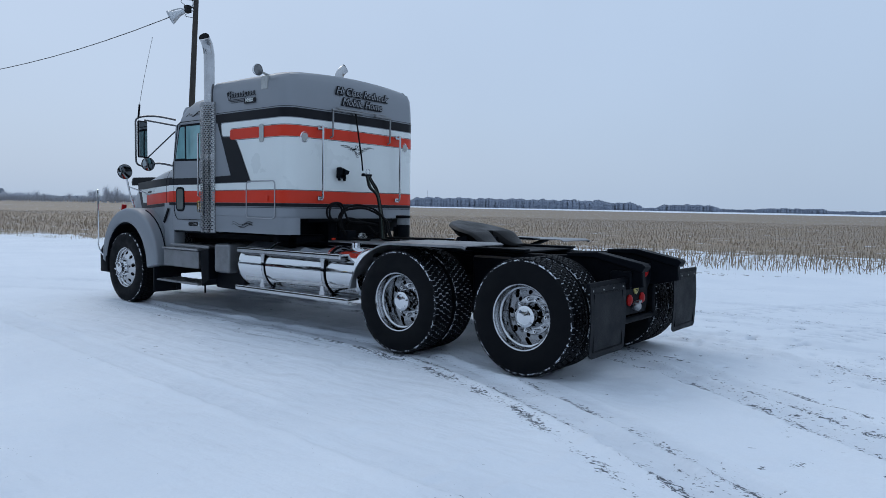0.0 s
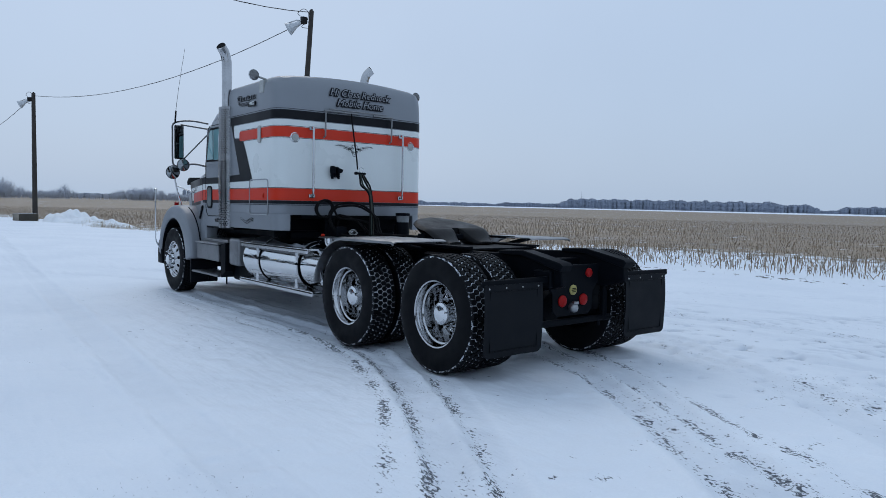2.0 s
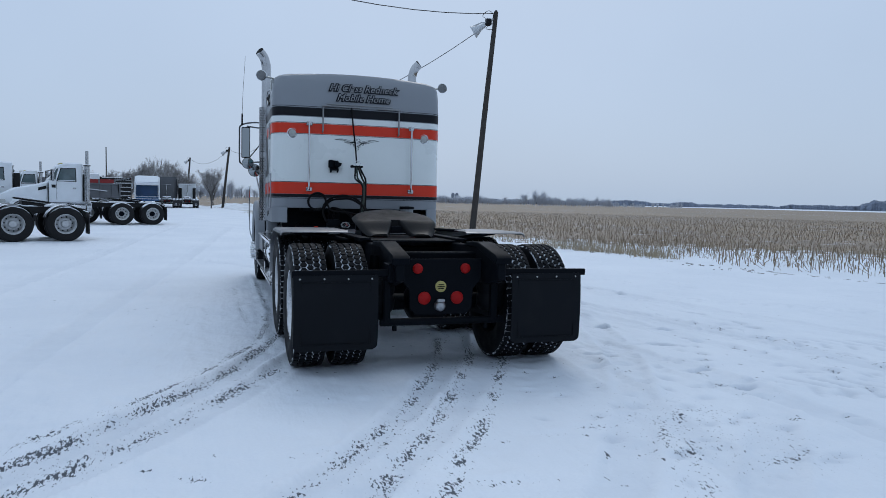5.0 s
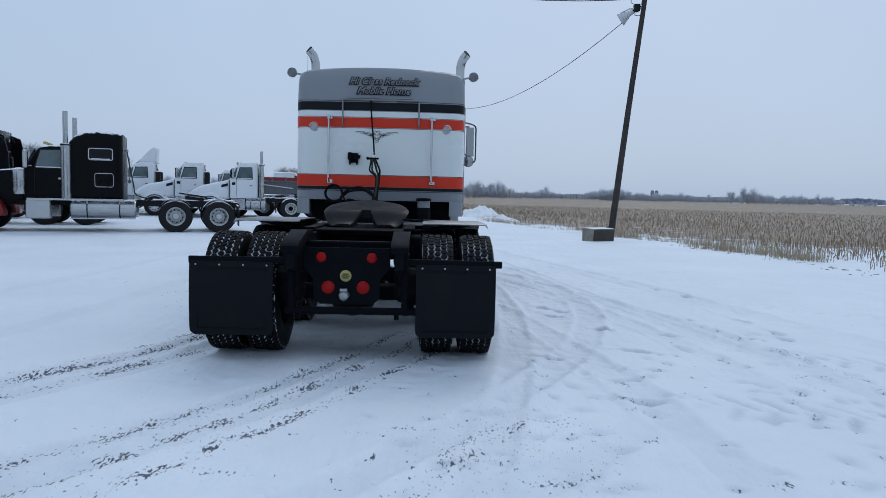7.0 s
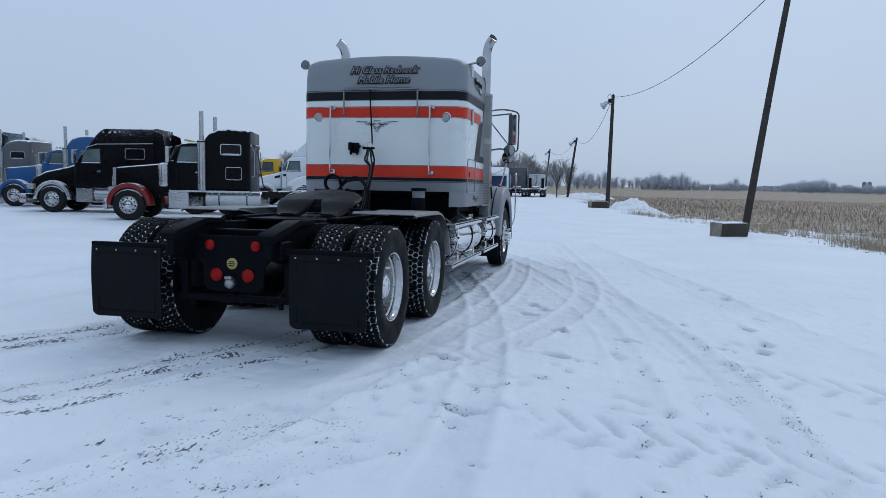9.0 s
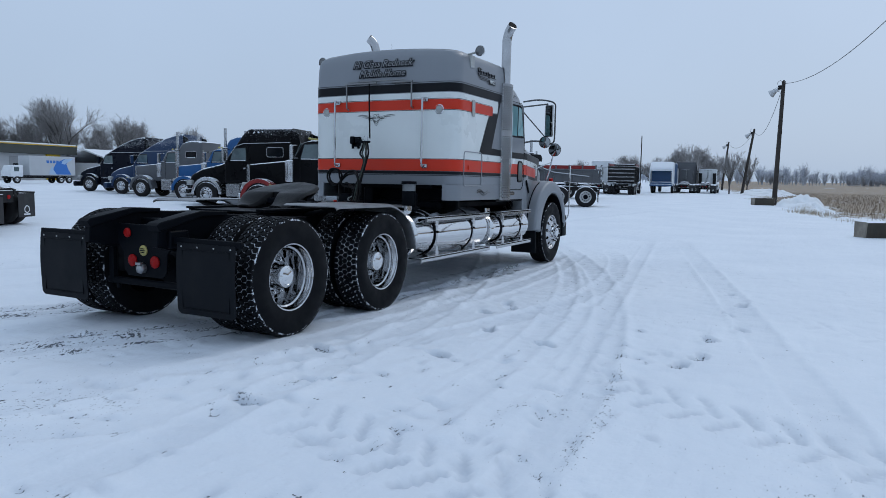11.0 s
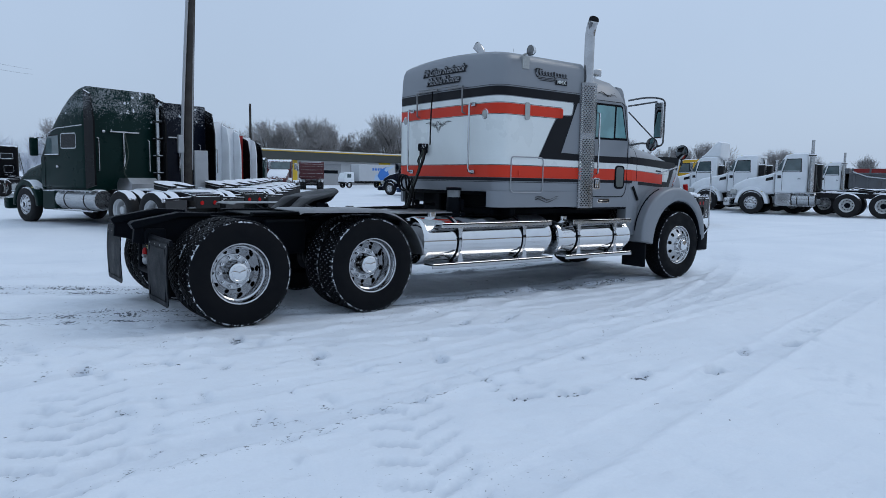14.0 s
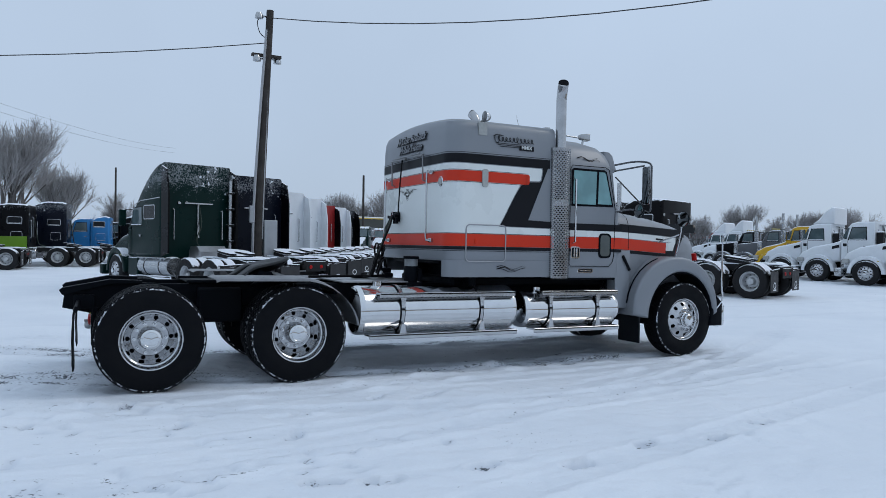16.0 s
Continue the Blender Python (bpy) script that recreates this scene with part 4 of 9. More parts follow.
GREASY_PLATE = surface("greasy_plate", (0.004, 0.004, 0.005), 0.45, 0.0, 0.4, 5, 50, bump=0.3, dirt=(0.013, 0.012, 0.012), dirt_amount=0.35, spec=0.16)
stations = [-1.25 - 0.378 * math.cos(radians(k * 9)) for k in range(10)] + [-1.215, -1.191, -1.189, -1.17, -1.14, -1.10, -1.06, -1.02, -0.98, -0.94, -0.91]
bm = fresh()
for side in (-1, 1):   # dished plate whose two ramps bend down to the rear
    rings_ = []
    for x in stations:
        yo, yi, z = fw_half(x), fw_throat(x), fw_top(x)
        yo = max(yo, yi + 0.05)
        lip = min(0.07, 0.5 * (yo - yi))
        ramp = min(1.0, max(0.0, (x + 1.17) / 0.26))
        deep = 0.105 - 0.085 * ramp
        tuck = 0.84 + 0.16 * ramp   # the rim leans in below
        edge_in = 0.010 if yi > 0 else 0.0
        sec = [(x, yi, z - deep), (x, yi, z - edge_in), (x, yi + 0.012, z), (x, yo - lip, z), (x, yo - 0.35 * lip, z - 0.006), (x, yo, z - 0.026), (-1.2 + tuck * (x + 1.2) if x < -1.2 else x, max(yi + 0.03, yo * tuck), z - deep)]
        rings_.append([bm.verts.new((u, side * y, q)) for u, y, q in sec])
    for a, b in zip(rings_, rings_[1:]):
        for k in range(7):
            bm.faces.new((a[k], a[(k + 1) % 7], b[(k + 1) % 7], b[k]))
    bm.faces.new(rings_[0])
    bm.faces.new(rings_[-1])
bmesh.ops.recalc_face_normals(bm, faces=bm.faces)
fifth = part("fifth_wheel", bm, GREASY_PLATE, truck, "black greasy dished fifth-wheel plate tilted to the rear", smooth=50)
part("release_handle", rod(fresh(), (-1.1, 0.30, 1.15), (-0.98, 0.72, 1.13), 0.014), FRAME_BLACK, fifth)
part("jaw", bx(fresh(), -1.24, -1.12, -0.10, 0.10, 1.10, 1.17, 0.01), FRAME_BLACK, fifth)
bm = fresh()
bx(bm, -1.62, -0.42, -0.50, 0.50, 1.04, 1.058, 0.004)
for side in (-1, 1):
    prism(bm, [(-1.42, 1.058), (-1.02, 1.058), (-1.10, 1.17), (-1.34, 1.17)], side * 0.34 - 0.05, side * 0.34 + 0.05)
    rod(bm, (-1.22, side * 0.26, 1.155), (-1.22, side * 0.42, 1.155), 0.032)
    bx(bm, -1.6, -0.4, side * 0.47 - 0.05, side * 0.47 + 0.05, 1.058, 1.08, 0.004)
part("slide_base", bm, FRAME_BLACK, truck)
part("deck_plate", bx(bx(fresh(), -3.15, -2.12, -0.62, 0.66, 1.045, 1.065, 0.004), -2.2, -1.75, -0.62, -0.4, 1.05, 1.075, 0.004), DULL_METAL, truck, "aluminium deck plate")

# fluid reservoir and gladhand gear behind the sleeper
bm = lathe(fresh(), [(0.0, 1.04), (0.085, 1.04), (0.09, 1.06), (0.09, 1.24), (0.086, 1.25)], 20, "z", (-3.03, 0.60, 0))
res = part("fluid_reservoir", bm, FRAME_BLACK, truck, "fluid reservoir, black below with a cloudy grey neck")
part("neck", lathe(fresh(), [(0.084, 1.245), (0.084, 1.345)], 20, "z", (-3.03, 0.60, 0)), surface("cloudy_plastic", (0.20, 0.215, 0.225), 0.4, 0, 0.25, 9, 60), res, "cloudy grey plastic neck")
part("lid", lathe(fresh(), [(0.098, 1.338), (0.10, 1.345), (0.098, 1.372), (0.0, 1.377)], 20, "z", (-3.03, 0.60, 0)), FRAME_BLACK, res)
part("bracket", bx(bx(fresh(), -3.13, -2.93, 0.48, 0.72, 1.0, 1.05, 0.01), -3.16, -3.10, 0.54, 0.66, 1.0, 1.22, 0.01), FRAME_BLACK, res)

STEP_METAL = surface("worn_step_metal", (0.22, 0.225, 0.235), 0.4, 0.8, 0.2, 7, 120, dirt=(0.07, 0.07, 0.072), dirt_amount=0.4)
# fuel tanks with straps and step bars
def fuel_tank(x0, x1, side, r, zc, name="fuel_tank"):
    yc = side * (1.19 - r)
    bm = lathe(fresh(), [(0.0, x0), (r * 0.82, x0), (r * 0.96, x0 - 0.012), (r, x0 - 0.045), (r, x0 - 0.05), (r * 1.006, x0 - 0.055), (r * 1.006, x0 - 0.075), (r, x0 - 0.08), (r, x1 + 0.08), (r * 1.006, x1 + 0.075), (r * 1.006, x1 + 0.055), (r, x1 + 0.05), (r, x1 + 0.045), (r * 0.96, x1 + 0.012), (r * 0.82, x1), (0.0, x1)], 40, "x", (0, yc, zc))
    tank = part(name, bm, CHROME, truck, "polished aluminium fuel tank")
    length = x0 - x1
    for f in ((0.25, 0.75) if length > 1.0 else (0.3, 0.7)):
        x = x0 - length * f
        bm = lathe(fresh(), [(r + 0.004, x - 0.028), (r + 0.010, x - 0.028), (r + 0.010, x + 0.028), (r + 0.004, x + 0.028)], 40, "x", (0, yc, zc))
        bx(bm, x - 0.05, x + 0.05, min(side * 0.44, yc), max(side * 0.44, yc), zc - 0.06, zc + 0.06, 0.01)
        strap = part("tank_strap", bm, FRAME_BLACK, tank, "polished strap on black rubber")
        part("strap_band", lathe(fresh(), [(r + 0.009, x - 0.019), (r + 0.014, x - 0.019), (r + 0.014, x + 0.019), (r + 0.009, x + 0.019)], 40, "x", (0, yc, zc)), ALLOY, strap)
        part("strap_bolt", rod(fresh(), (x, side * 1.205, zc + 0.03), (x, side * 1.222, zc + 0.03), 0.012, seg=8), FRAME_BLACK, strap)
        bm = fresh()
        prism(bm, [(x + 0.018, 0.60), (x + 0.05, 0.47), (x - 0.05, 0.47), (x - 0.018, 0.60)], side * 1.205 - 0.004, side * 1.205 + 0.004)
        part("step_bracket", bm, ALLOY, tank)
        part("step_bracket", prism(fresh(), [(x - 0.065, 0.945), (x + 0.065, 0.945), (x + 0.025, 0.87), (x + 0.022, 0.80), (x - 0.022, 0.80), (x - 0.025, 0.87)], side * 1.202 - 0.004, side * 1.202 + 0.004), ALLOY, tank)
    bm = rod(fresh(), (x0 - 0.3, yc, zc + r - 0.01), (x0 - 0.3, yc, zc + r + 0.05), 0.06, seg=20)
    part("filler_cap", bm, CHROME, tank)
    for z, inset in ((0.945, 0.22), (0.475, 0.10)):
        bm = fresh()
        bx(bm, x1 + inset * 0.3, x0 - inset, min(side * 1.05, side * 1.235), max(side * 1.05, side * 1.235), z - 0.008, z + 0.016, 0.005)
        bx(bm, x1 + inset * 0.3, x0 - inset, min(side * 1.215, side * 1.235), max(side * 1.215, side * 1.235), z - 0.040, z + 0.018, 0.006)
        bar = part("step_bar", bm, ALLOY, tank, "ribbed aluminium step bar")
        if z < 0.6:
            continue
        bm = fresh()
        for k in range(int(length / 0.055)):
            xx = x0 - inset - 0.05 - k * 0.055
            if xx < x1 + inset * 0.3 + 0.05:
                break
            lathe(bm, [(0.012, 0.0), (0.012, 0.006), (0.0, 0.006)], 8, "y", (xx, side * 1.165 - (0.006 if side < 0 else 0), z - 0.042))
        tagged(part("grip_studs", bm, FRAME_BLACK, bar), "round grip holes", kind="stuff")
        bm = bx(fresh(), x1 + inset * 0.3, x0 - inset, side * 1.165 - 0.004, side * 1.165 + 0.004, z - 0.062, z - 0.02)
        part("grip_plate", bm, STEP_METAL, bar)
    return tank


fuel_tank(-2.16, -4.24, 1, 0.285, 0.745)
fuel_tank(-4.36, -5.86, 1, 0.235, 0.715)
fuel_tank(-2.06, -4.20, -1, 0.285, 0.745)

# battery box and entry step on the left, steps on the right
bm = bx(fresh(), -5.98, -5.12, -1.16, -0.62, 0.62, 0.86, 0.012)
box = part("battery_box", bm, STEP_METAL, truck, "dull metal battery box with step top")
part("step_top", bx(bx(fresh(), -5.99, -5.10, -1.18, -0.62, 0.862, 0.885, 0.004), -6.0, -5.05, -1.05, -0.62, 0.885, 0.93, 0.01), DULL_METAL, box)
step = part("lower_step", bx(fresh(), -6.10, -5.05, -1.20, -0.85, 0.405, 0.43, 0.006), STEP_METAL, truck)
for k in range(8):
    part("tread_bar", bx(fresh(), -6.05 + k * 0.13, -6.0 + k * 0.13, -1.19, -0.86, 0.43, 0.438), STEP_METAL, step)
bm = fresh()
prism(bm, [(-5.05, 0.40), (-4.9, 0.50), (-4.9, 0.90), (-5.1, 0.86)], -1.14, -0.6)
part("step_end", bm, FRAME_BLACK, truck)
part("tool_box", bx(fresh(), -4.78, -4.46, -1.14, -0.62, 0.60, 0.98, 0.04, 3), STEP_METAL, truck, "small rounded metal side box")
part("dark_under_box", bx(bx(fresh(), -5.9, -4.3, -0.62, -0.46, 0.45, 1.0, 0.02), -4.30, -4.95, -1.0, -0.62, 0.38, 0.62, 0.02), FRAME_BLACK, truck)
for x in (-5.9, -5.2):
    part("hanger_rod", rod(fresh(), (x, -1.0, 0.41), (x, -1.0, 0.28), 0.012), FRAME_BLACK, truck)
part("under_cab_pan", bx(bx(fresh(), -5.9, -3.5, -0.80, 0.80, 1.0, 1.12, 0.03), -6.1, -5.9, -0.9, 0.9, 0.62, 1.2, 0.02), FRAME_BLACK, truck)

LAMP_GLASS = surface("lamp_glass", (0.16, 0.165, 0.17), 0.12, 0.6, 0.3, 30, 120)
# ---- sleeper ----
SL_REAR, SL_FRONT, SL_HALF = -3.28, -4.80, 1.135


def sleeper_line(off=0.0, half=SL_HALF, rear=SL_REAR, r=0.19, front=SL_FRONT, n=8):
    """Plan outline from the left front round the rear to the right front."""
    pts = [(front, -half - off), ((front + rear - r) / 2, -half - off)]
    for i in range(n + 1):
        t = radians(-90 + 90 * i / n)
        pts.append((rear - r + (r + off) * math.cos(t), -half + r + (r + off) * math.sin(t)))
    for k in range(1, 8):
        y = (-half + r) + 2 * (half - r) * k / 8
        pts.append((rear + off + 0.035 * (1 - (y / (half - r)) ** 2), y))
    for i in range(n + 1):
        t = radians(90 * i / n)
        pts.append((rear - r + (r + off) * math.cos(t), half - r + (r + off) * math.sin(t)))
    return pts + [((front + rear - r) / 2, half + off), (front, half + off)]


bm = fresh()
rings = []
for z, dh, dr in ((1.33, -0.01, -0.01), (1.36, 0, 0), (2.2, 0, 0), (2.66, 0, 0), (2.86, -0.004, -0.007), (2.96, -0.012, -0.018), (3.02, -0.032, -0.042), (3.05, -0.075, -0.09)):
    crown = 0.0 if z < 2.9 else (z - 2.9) / 0.13
    rings.append([(x, y, z + crown * 0.05 * (1 - (y / 1.12) ** 2)) for x, y in sleeper_line(0, SL_HALF + dh, SL_REAR + dr)])
rings.append([(min(x, -3.6), y * 0.84, 3.062 + 0.045 * (1 - (y * 0.8) ** 2)) for x, y in sleeper_line(0, SL_HALF - 0.2, SL_REAR - 0.3)])
rings.append([(min(x, -4.0), y * 0.35, 3.098 + 0.015 * (1 - y * y * 0.3)) for x, y in sleeper_line(0, SL_HALF - 0.2, SL_REAR - 0.4)])
loft(bm, rings, True)
sleeper = part("sleeper", bm, GREY_PAINT, truck, "tall grey sleeper box with rounded rear corners")
for side in (-1, 1):   # skirts that wrap the rear corners
    line = [p for p in sleeper_line(0) if p[1] * side > 0.92]
    inner = [p for p in sleeper_line(-0.05) if p[1] * side > 0.92][:len(line)]
    bm = fresh()
    loft(bm, [[(x, y, z) for x, y in line] + [(x, y, z) for x, y in inner[::-1]] for z in (1.34, 1.20, 1.15, 1.135)])
    part("sleeper_skirt", bm, GREY_PAINT, sleeper)
part("rear_floor_edge", bx(fresh(), -3.9, -3.36, -0.75, 0.75, 1.28, 1.345, 0.01), FRAME_BLACK, sleeper)


def wrap_band(z0, z1, x_end, off):
    """A painted band round the sleeper, to x_end on both sides."""
    bm = fresh()
    pts = [(max(x, x_end), y) for x, y in sleeper_line(off)]
    pts = [p for i, p in enumerate(pts) if i == 0 or p != pts[i - 1]]
    loft(bm, [[(x, y, z) for x, y in pts] for z in (z0, z1)], False, closed=False)
    bmesh.ops.recalc_face_normals(bm, faces=bm.faces[:])
    for f in bm.faces:
        if (f.calc_center_median() - Vector((-4.2, 0, f.calc_center_median().z))).dot(f.normal) < 0:
            f.normal_flip()
    return bm


def side_decal(pts, off, mat, label):
    for side in (-1, 1):
        bm = flat(fresh(), [(x, side * (SL_HALF + off), z) for x, z in pts])
        bm.normal_update()
        for f in bm.faces:
            if f.normal.y * side < 0:
                f.normal_flip()
        part("stripe", bm, mat, sleeper, label)


part("stripe", wrap_band(1.665, 2.515, -3.62, 0.002), WHITE_PAINT, sleeper, "white painted panel")
side_decal([(-3.6, 1.665), (-4.8, 1.665), (-4.8, 1.752), (-3.97, 1.76), (-4.06, 1.92), (-4.18, 2.14), (-4.27, 2.29), (-4.40, 2.35), (-4.555, 2.355), (-4.58, 2.375), (-4.60, 2.49), (-4.585, 2.515), (-3.6, 2.515)], 0.0025, WHITE_PAINT, "white painted panel")
part("stripe", wrap_band(2.525, 2.635, -4.72, 0.003), BLACK_PAINT, sleeper, "charcoal painted band")
side_decal([(-4.72, 2.635), (-4.70, 2.56), (-4.42, 1.90), (-4.40, 1.855), (-4.8, 1.842), (-4.8, 1.760), (-3.985, 1.768), (-4.07, 1.92), (-4.19, 2.14), (-4.28, 2.28), (-4.40, 2.335), (-4.56, 2.342), (-4.592, 2.365), (-4.614, 2.495), (-4.60, 2.525), (-4.5, 2.535), (-4.5, 2.635)], 0.004, BLACK_PAINT, "charcoal painted slash")
part("stripe", wrap_band(2.30, 2.43, -4.37, 0.0045), RED_PAINT, sleeper, "orange-red painted band")
side_decal([(-4.36, 2.30), (-4.395, 2.305), (-4.41, 2.33), (-4.41, 2.405), (-4.39, 2.43), (-4.36, 2.43)], 0.0045, RED_PAINT, "rounded end of the orange-red band")
part("stripe", wrap_band(1.512, 1.662, -4.80, 0.0045), RED_PAINT, sleeper, "orange-red painted band")
part("stripe", wrap_band(1.468, 1.508, -4.80, 0.0045), BLACK_PAINT, sleeper, "charcoal painted line")
for z in (2.293, 2.437, 1.669, 1.455, 2.650):
    part("pinstripe", wrap_band(z - 0.0028, z + 0.0028, -4.38 if z > 2.2 and z < 2.6 else -4.78, 0.0055), BLACK_PAINT, sleeper)

# rear wall fittings
GALVANISED = surface("grey_rack_metal", (0.24, 0.245, 0.25), 0.45, 0.8, 0.15, 6, 90)
REAR = SL_REAR + 0.035
for y in (-0.885, 0.885):
    lamp = part("marker_light", lathe(fresh(), [(0.068, -0.06), (0.068, 0.010), (0.058, 0.018), (0.052, 0.012)], 28, "x", (SL_REAR - 0.006, y, 2.30)), CHROME, sleeper, "round marker light in a chrome ring")
    part("lens", lathe(fresh(), [(0.052, 0.0), (0.045, 0.016), (0, 0.022)], 24, "x", (SL_REAR - 0.002, y, 2.30)), CLEAR_LENS, lamp)
for y in (-0.68, 0.69):
    bm = tube(fresh(), [(REAR - 0.01, y, 2.42), (REAR + 0.06, y, 2.44), (REAR + 0.065, y, 2.40), (REAR + 0.065, y, 1.62), (REAR + 0.06, y, 1.58), (REAR - 0.01, y + 0.02, 1.57)], 0.013, 8)
    bx(bm, REAR - 0.02, REAR + 0.02, y - 0.03, y + 0.05, 2.40, 2.45, 0.008)
    bx(bm, REAR - 0.02, REAR + 0.02, y - 0.03, y + 0.05, 1.55, 1.60, 0.008)
    part("grab_bar", bm, ALLOY, sleeper, "chrome grab bar")
bm = fresh()
for y in (-0.50, 0.515):
    tube(bm, [(REAR - 0.02, y, 2.32), (REAR + 0.04, y, 2.34), (REAR + 0.045, y, 2.64), (REAR + 0.04, y, 2.665)], 0.011, 8)
rod(bm, (REAR + 0.045, -0.52, 2.66), (REAR + 0.045, -0.10, 2.665), 0.013)
rod(bm, (REAR + 0.045, 0.22, 2.66), (REAR + 0.045, 0.53, 2.66), 0.013)
rod(bm, (REAR + 0.05, -0.45, 2.685), (REAR + 0.05, 0.42, 2.685), 0.008)
bx(bm, REAR + 0.03, REAR + 0.06, -0.24, -0.02, 2.65, 2.672, 0.004)
part("hose_rack", bm, GALVANISED, sleeper, "metal hose tender rack")
bm = bx(fresh(), REAR - 0.03, REAR + 0.03, -0.40, -0.29, 1.83, 1.96, 0.008)
bx(bm, REAR + 0.02, REAR + 0.08, -0.425, -0.365, 1.86, 1.965, 0.012)
prism(bm, [(-0.335, 1.945), (-0.255, 1.925), (-0.27, 1.885), (-0.30, 1.875), (-0.335, 1.88)], REAR + 0.02, REAR + 0.085, "x", 0.006, 1)
bx(bm, REAR + 0.02, REAR + 0.06, -0.405, -0.385, 1.80, 1.87, 0.004)
bx(bm, REAR + 0.02, REAR + 0.06, -0.315, -0.295, 1.80, 1.88, 0.004)
rod(bm, (REAR + 0.045, -0.41, 1.835), (REAR + 0.045, -0.29, 1.835), 0.009)
part("gladhand_holder", bm, FRAME_BLACK, sleeper, "black hose coupling holder")
# black filler, no seen part: added to darken the gap under the sleeper
part("dark_filler", bx(bx(fresh(), -3.76, -3.66, -0.98, 0.98, 0.98, 1.36, 0.02), -3.66, -3.42, -0.36, -0.22, 1.0, 1.30, 0.02), FRAME_BLACK, truck, "black box added to darken the gap under the sleeper")

# hand-painted script on the rear, and on the sides
def rear_text(y, z, out, tilt):
    return Matrix(((0, 0, 1, SL_REAR + out), (1, 0, 0, y), (0, 1, 0, z), (0, 0, 0, 1))) @ pose(0, 0, 0, tilt, 0, 0)


SCRIPT_FILL = surface("script_grey", (0.27, 0.285, 0.31), 0.4, 0, 0.05, 4, 60)
for text, y, z, size, out, tilt in (("Hi Class Redneck", 0.03, 2.908, 0.128, 0.040, -5), ("Mobile Home", 0.03, 2.782, 0.128, 0.043, -3)):
    words = [lettering("lettering", text, size, rear_text(y, z, out, tilt), BLACK_PAINT, sleeper, 0.0125, 0.002, 0.35, "black outlined script lettering"),
             lettering("lettering", text, size, Matrix.Translation((0.006, 0.004, 0.003)) @ rear_text(y, z, out, tilt), SCRIPT_FILL, sleeper, -0.001, 0.002, 0.35)]
    for ob in words:   # laid onto the bowed wall
        for v in ob.data.vertices:
            v.co.z -= 0.040 * ((v.co.x + y) / 0.945) ** 2
wings = part("wing_ornament", lathe(fresh(), [(0.024, 0.0), (0.027, 0.002), (0.030, 0.0)], 16, "x", (REAR + 0.002, -0.045, 2.135)), BLACK_PAINT, sleeper, "thin black winged scroll")


def wing_stroke(pts, r):
    part("wing_stroke", tube(fresh(), [(REAR + 0.003, y - 0.045, z) for y, z in pts], r, 4, 5), BLACK_PAINT, wings)


for s in (-1, 1):
    for tip, z1, lift in ((0.295, 2.238, 0.022), (0.285, 2.236, 0.006), (0.22, 2.222, 0.0), (0.17, 2.206, -0.006)):
        wing_stroke([(s * 0.02, 2.205), (s * tip * 0.35, 2.208 + lift), (s * tip * 0.7, z1 + 0.5 * lift), (s * tip, z1)], 0.0022)
    for rad, yc, zc in ((0.024, 0.035, 2.20), (0.017, 0.075, 2.192), (0.015, 0.03, 2.165), (0.02, 0.022, 2.238)):
        wing_stroke([(s * (yc + rad * math.cos(radians(a))), zc + rad * math.sin(radians(a))) for a in range(200, -121, -40)], 0.003)
    wing_stroke([(0.0, 2.13), (s * 0.03, 2.16), (s * 0.045, 2.185), (s * 0.10, 2.20), (s * 0.125, 2.19)], 0.003)

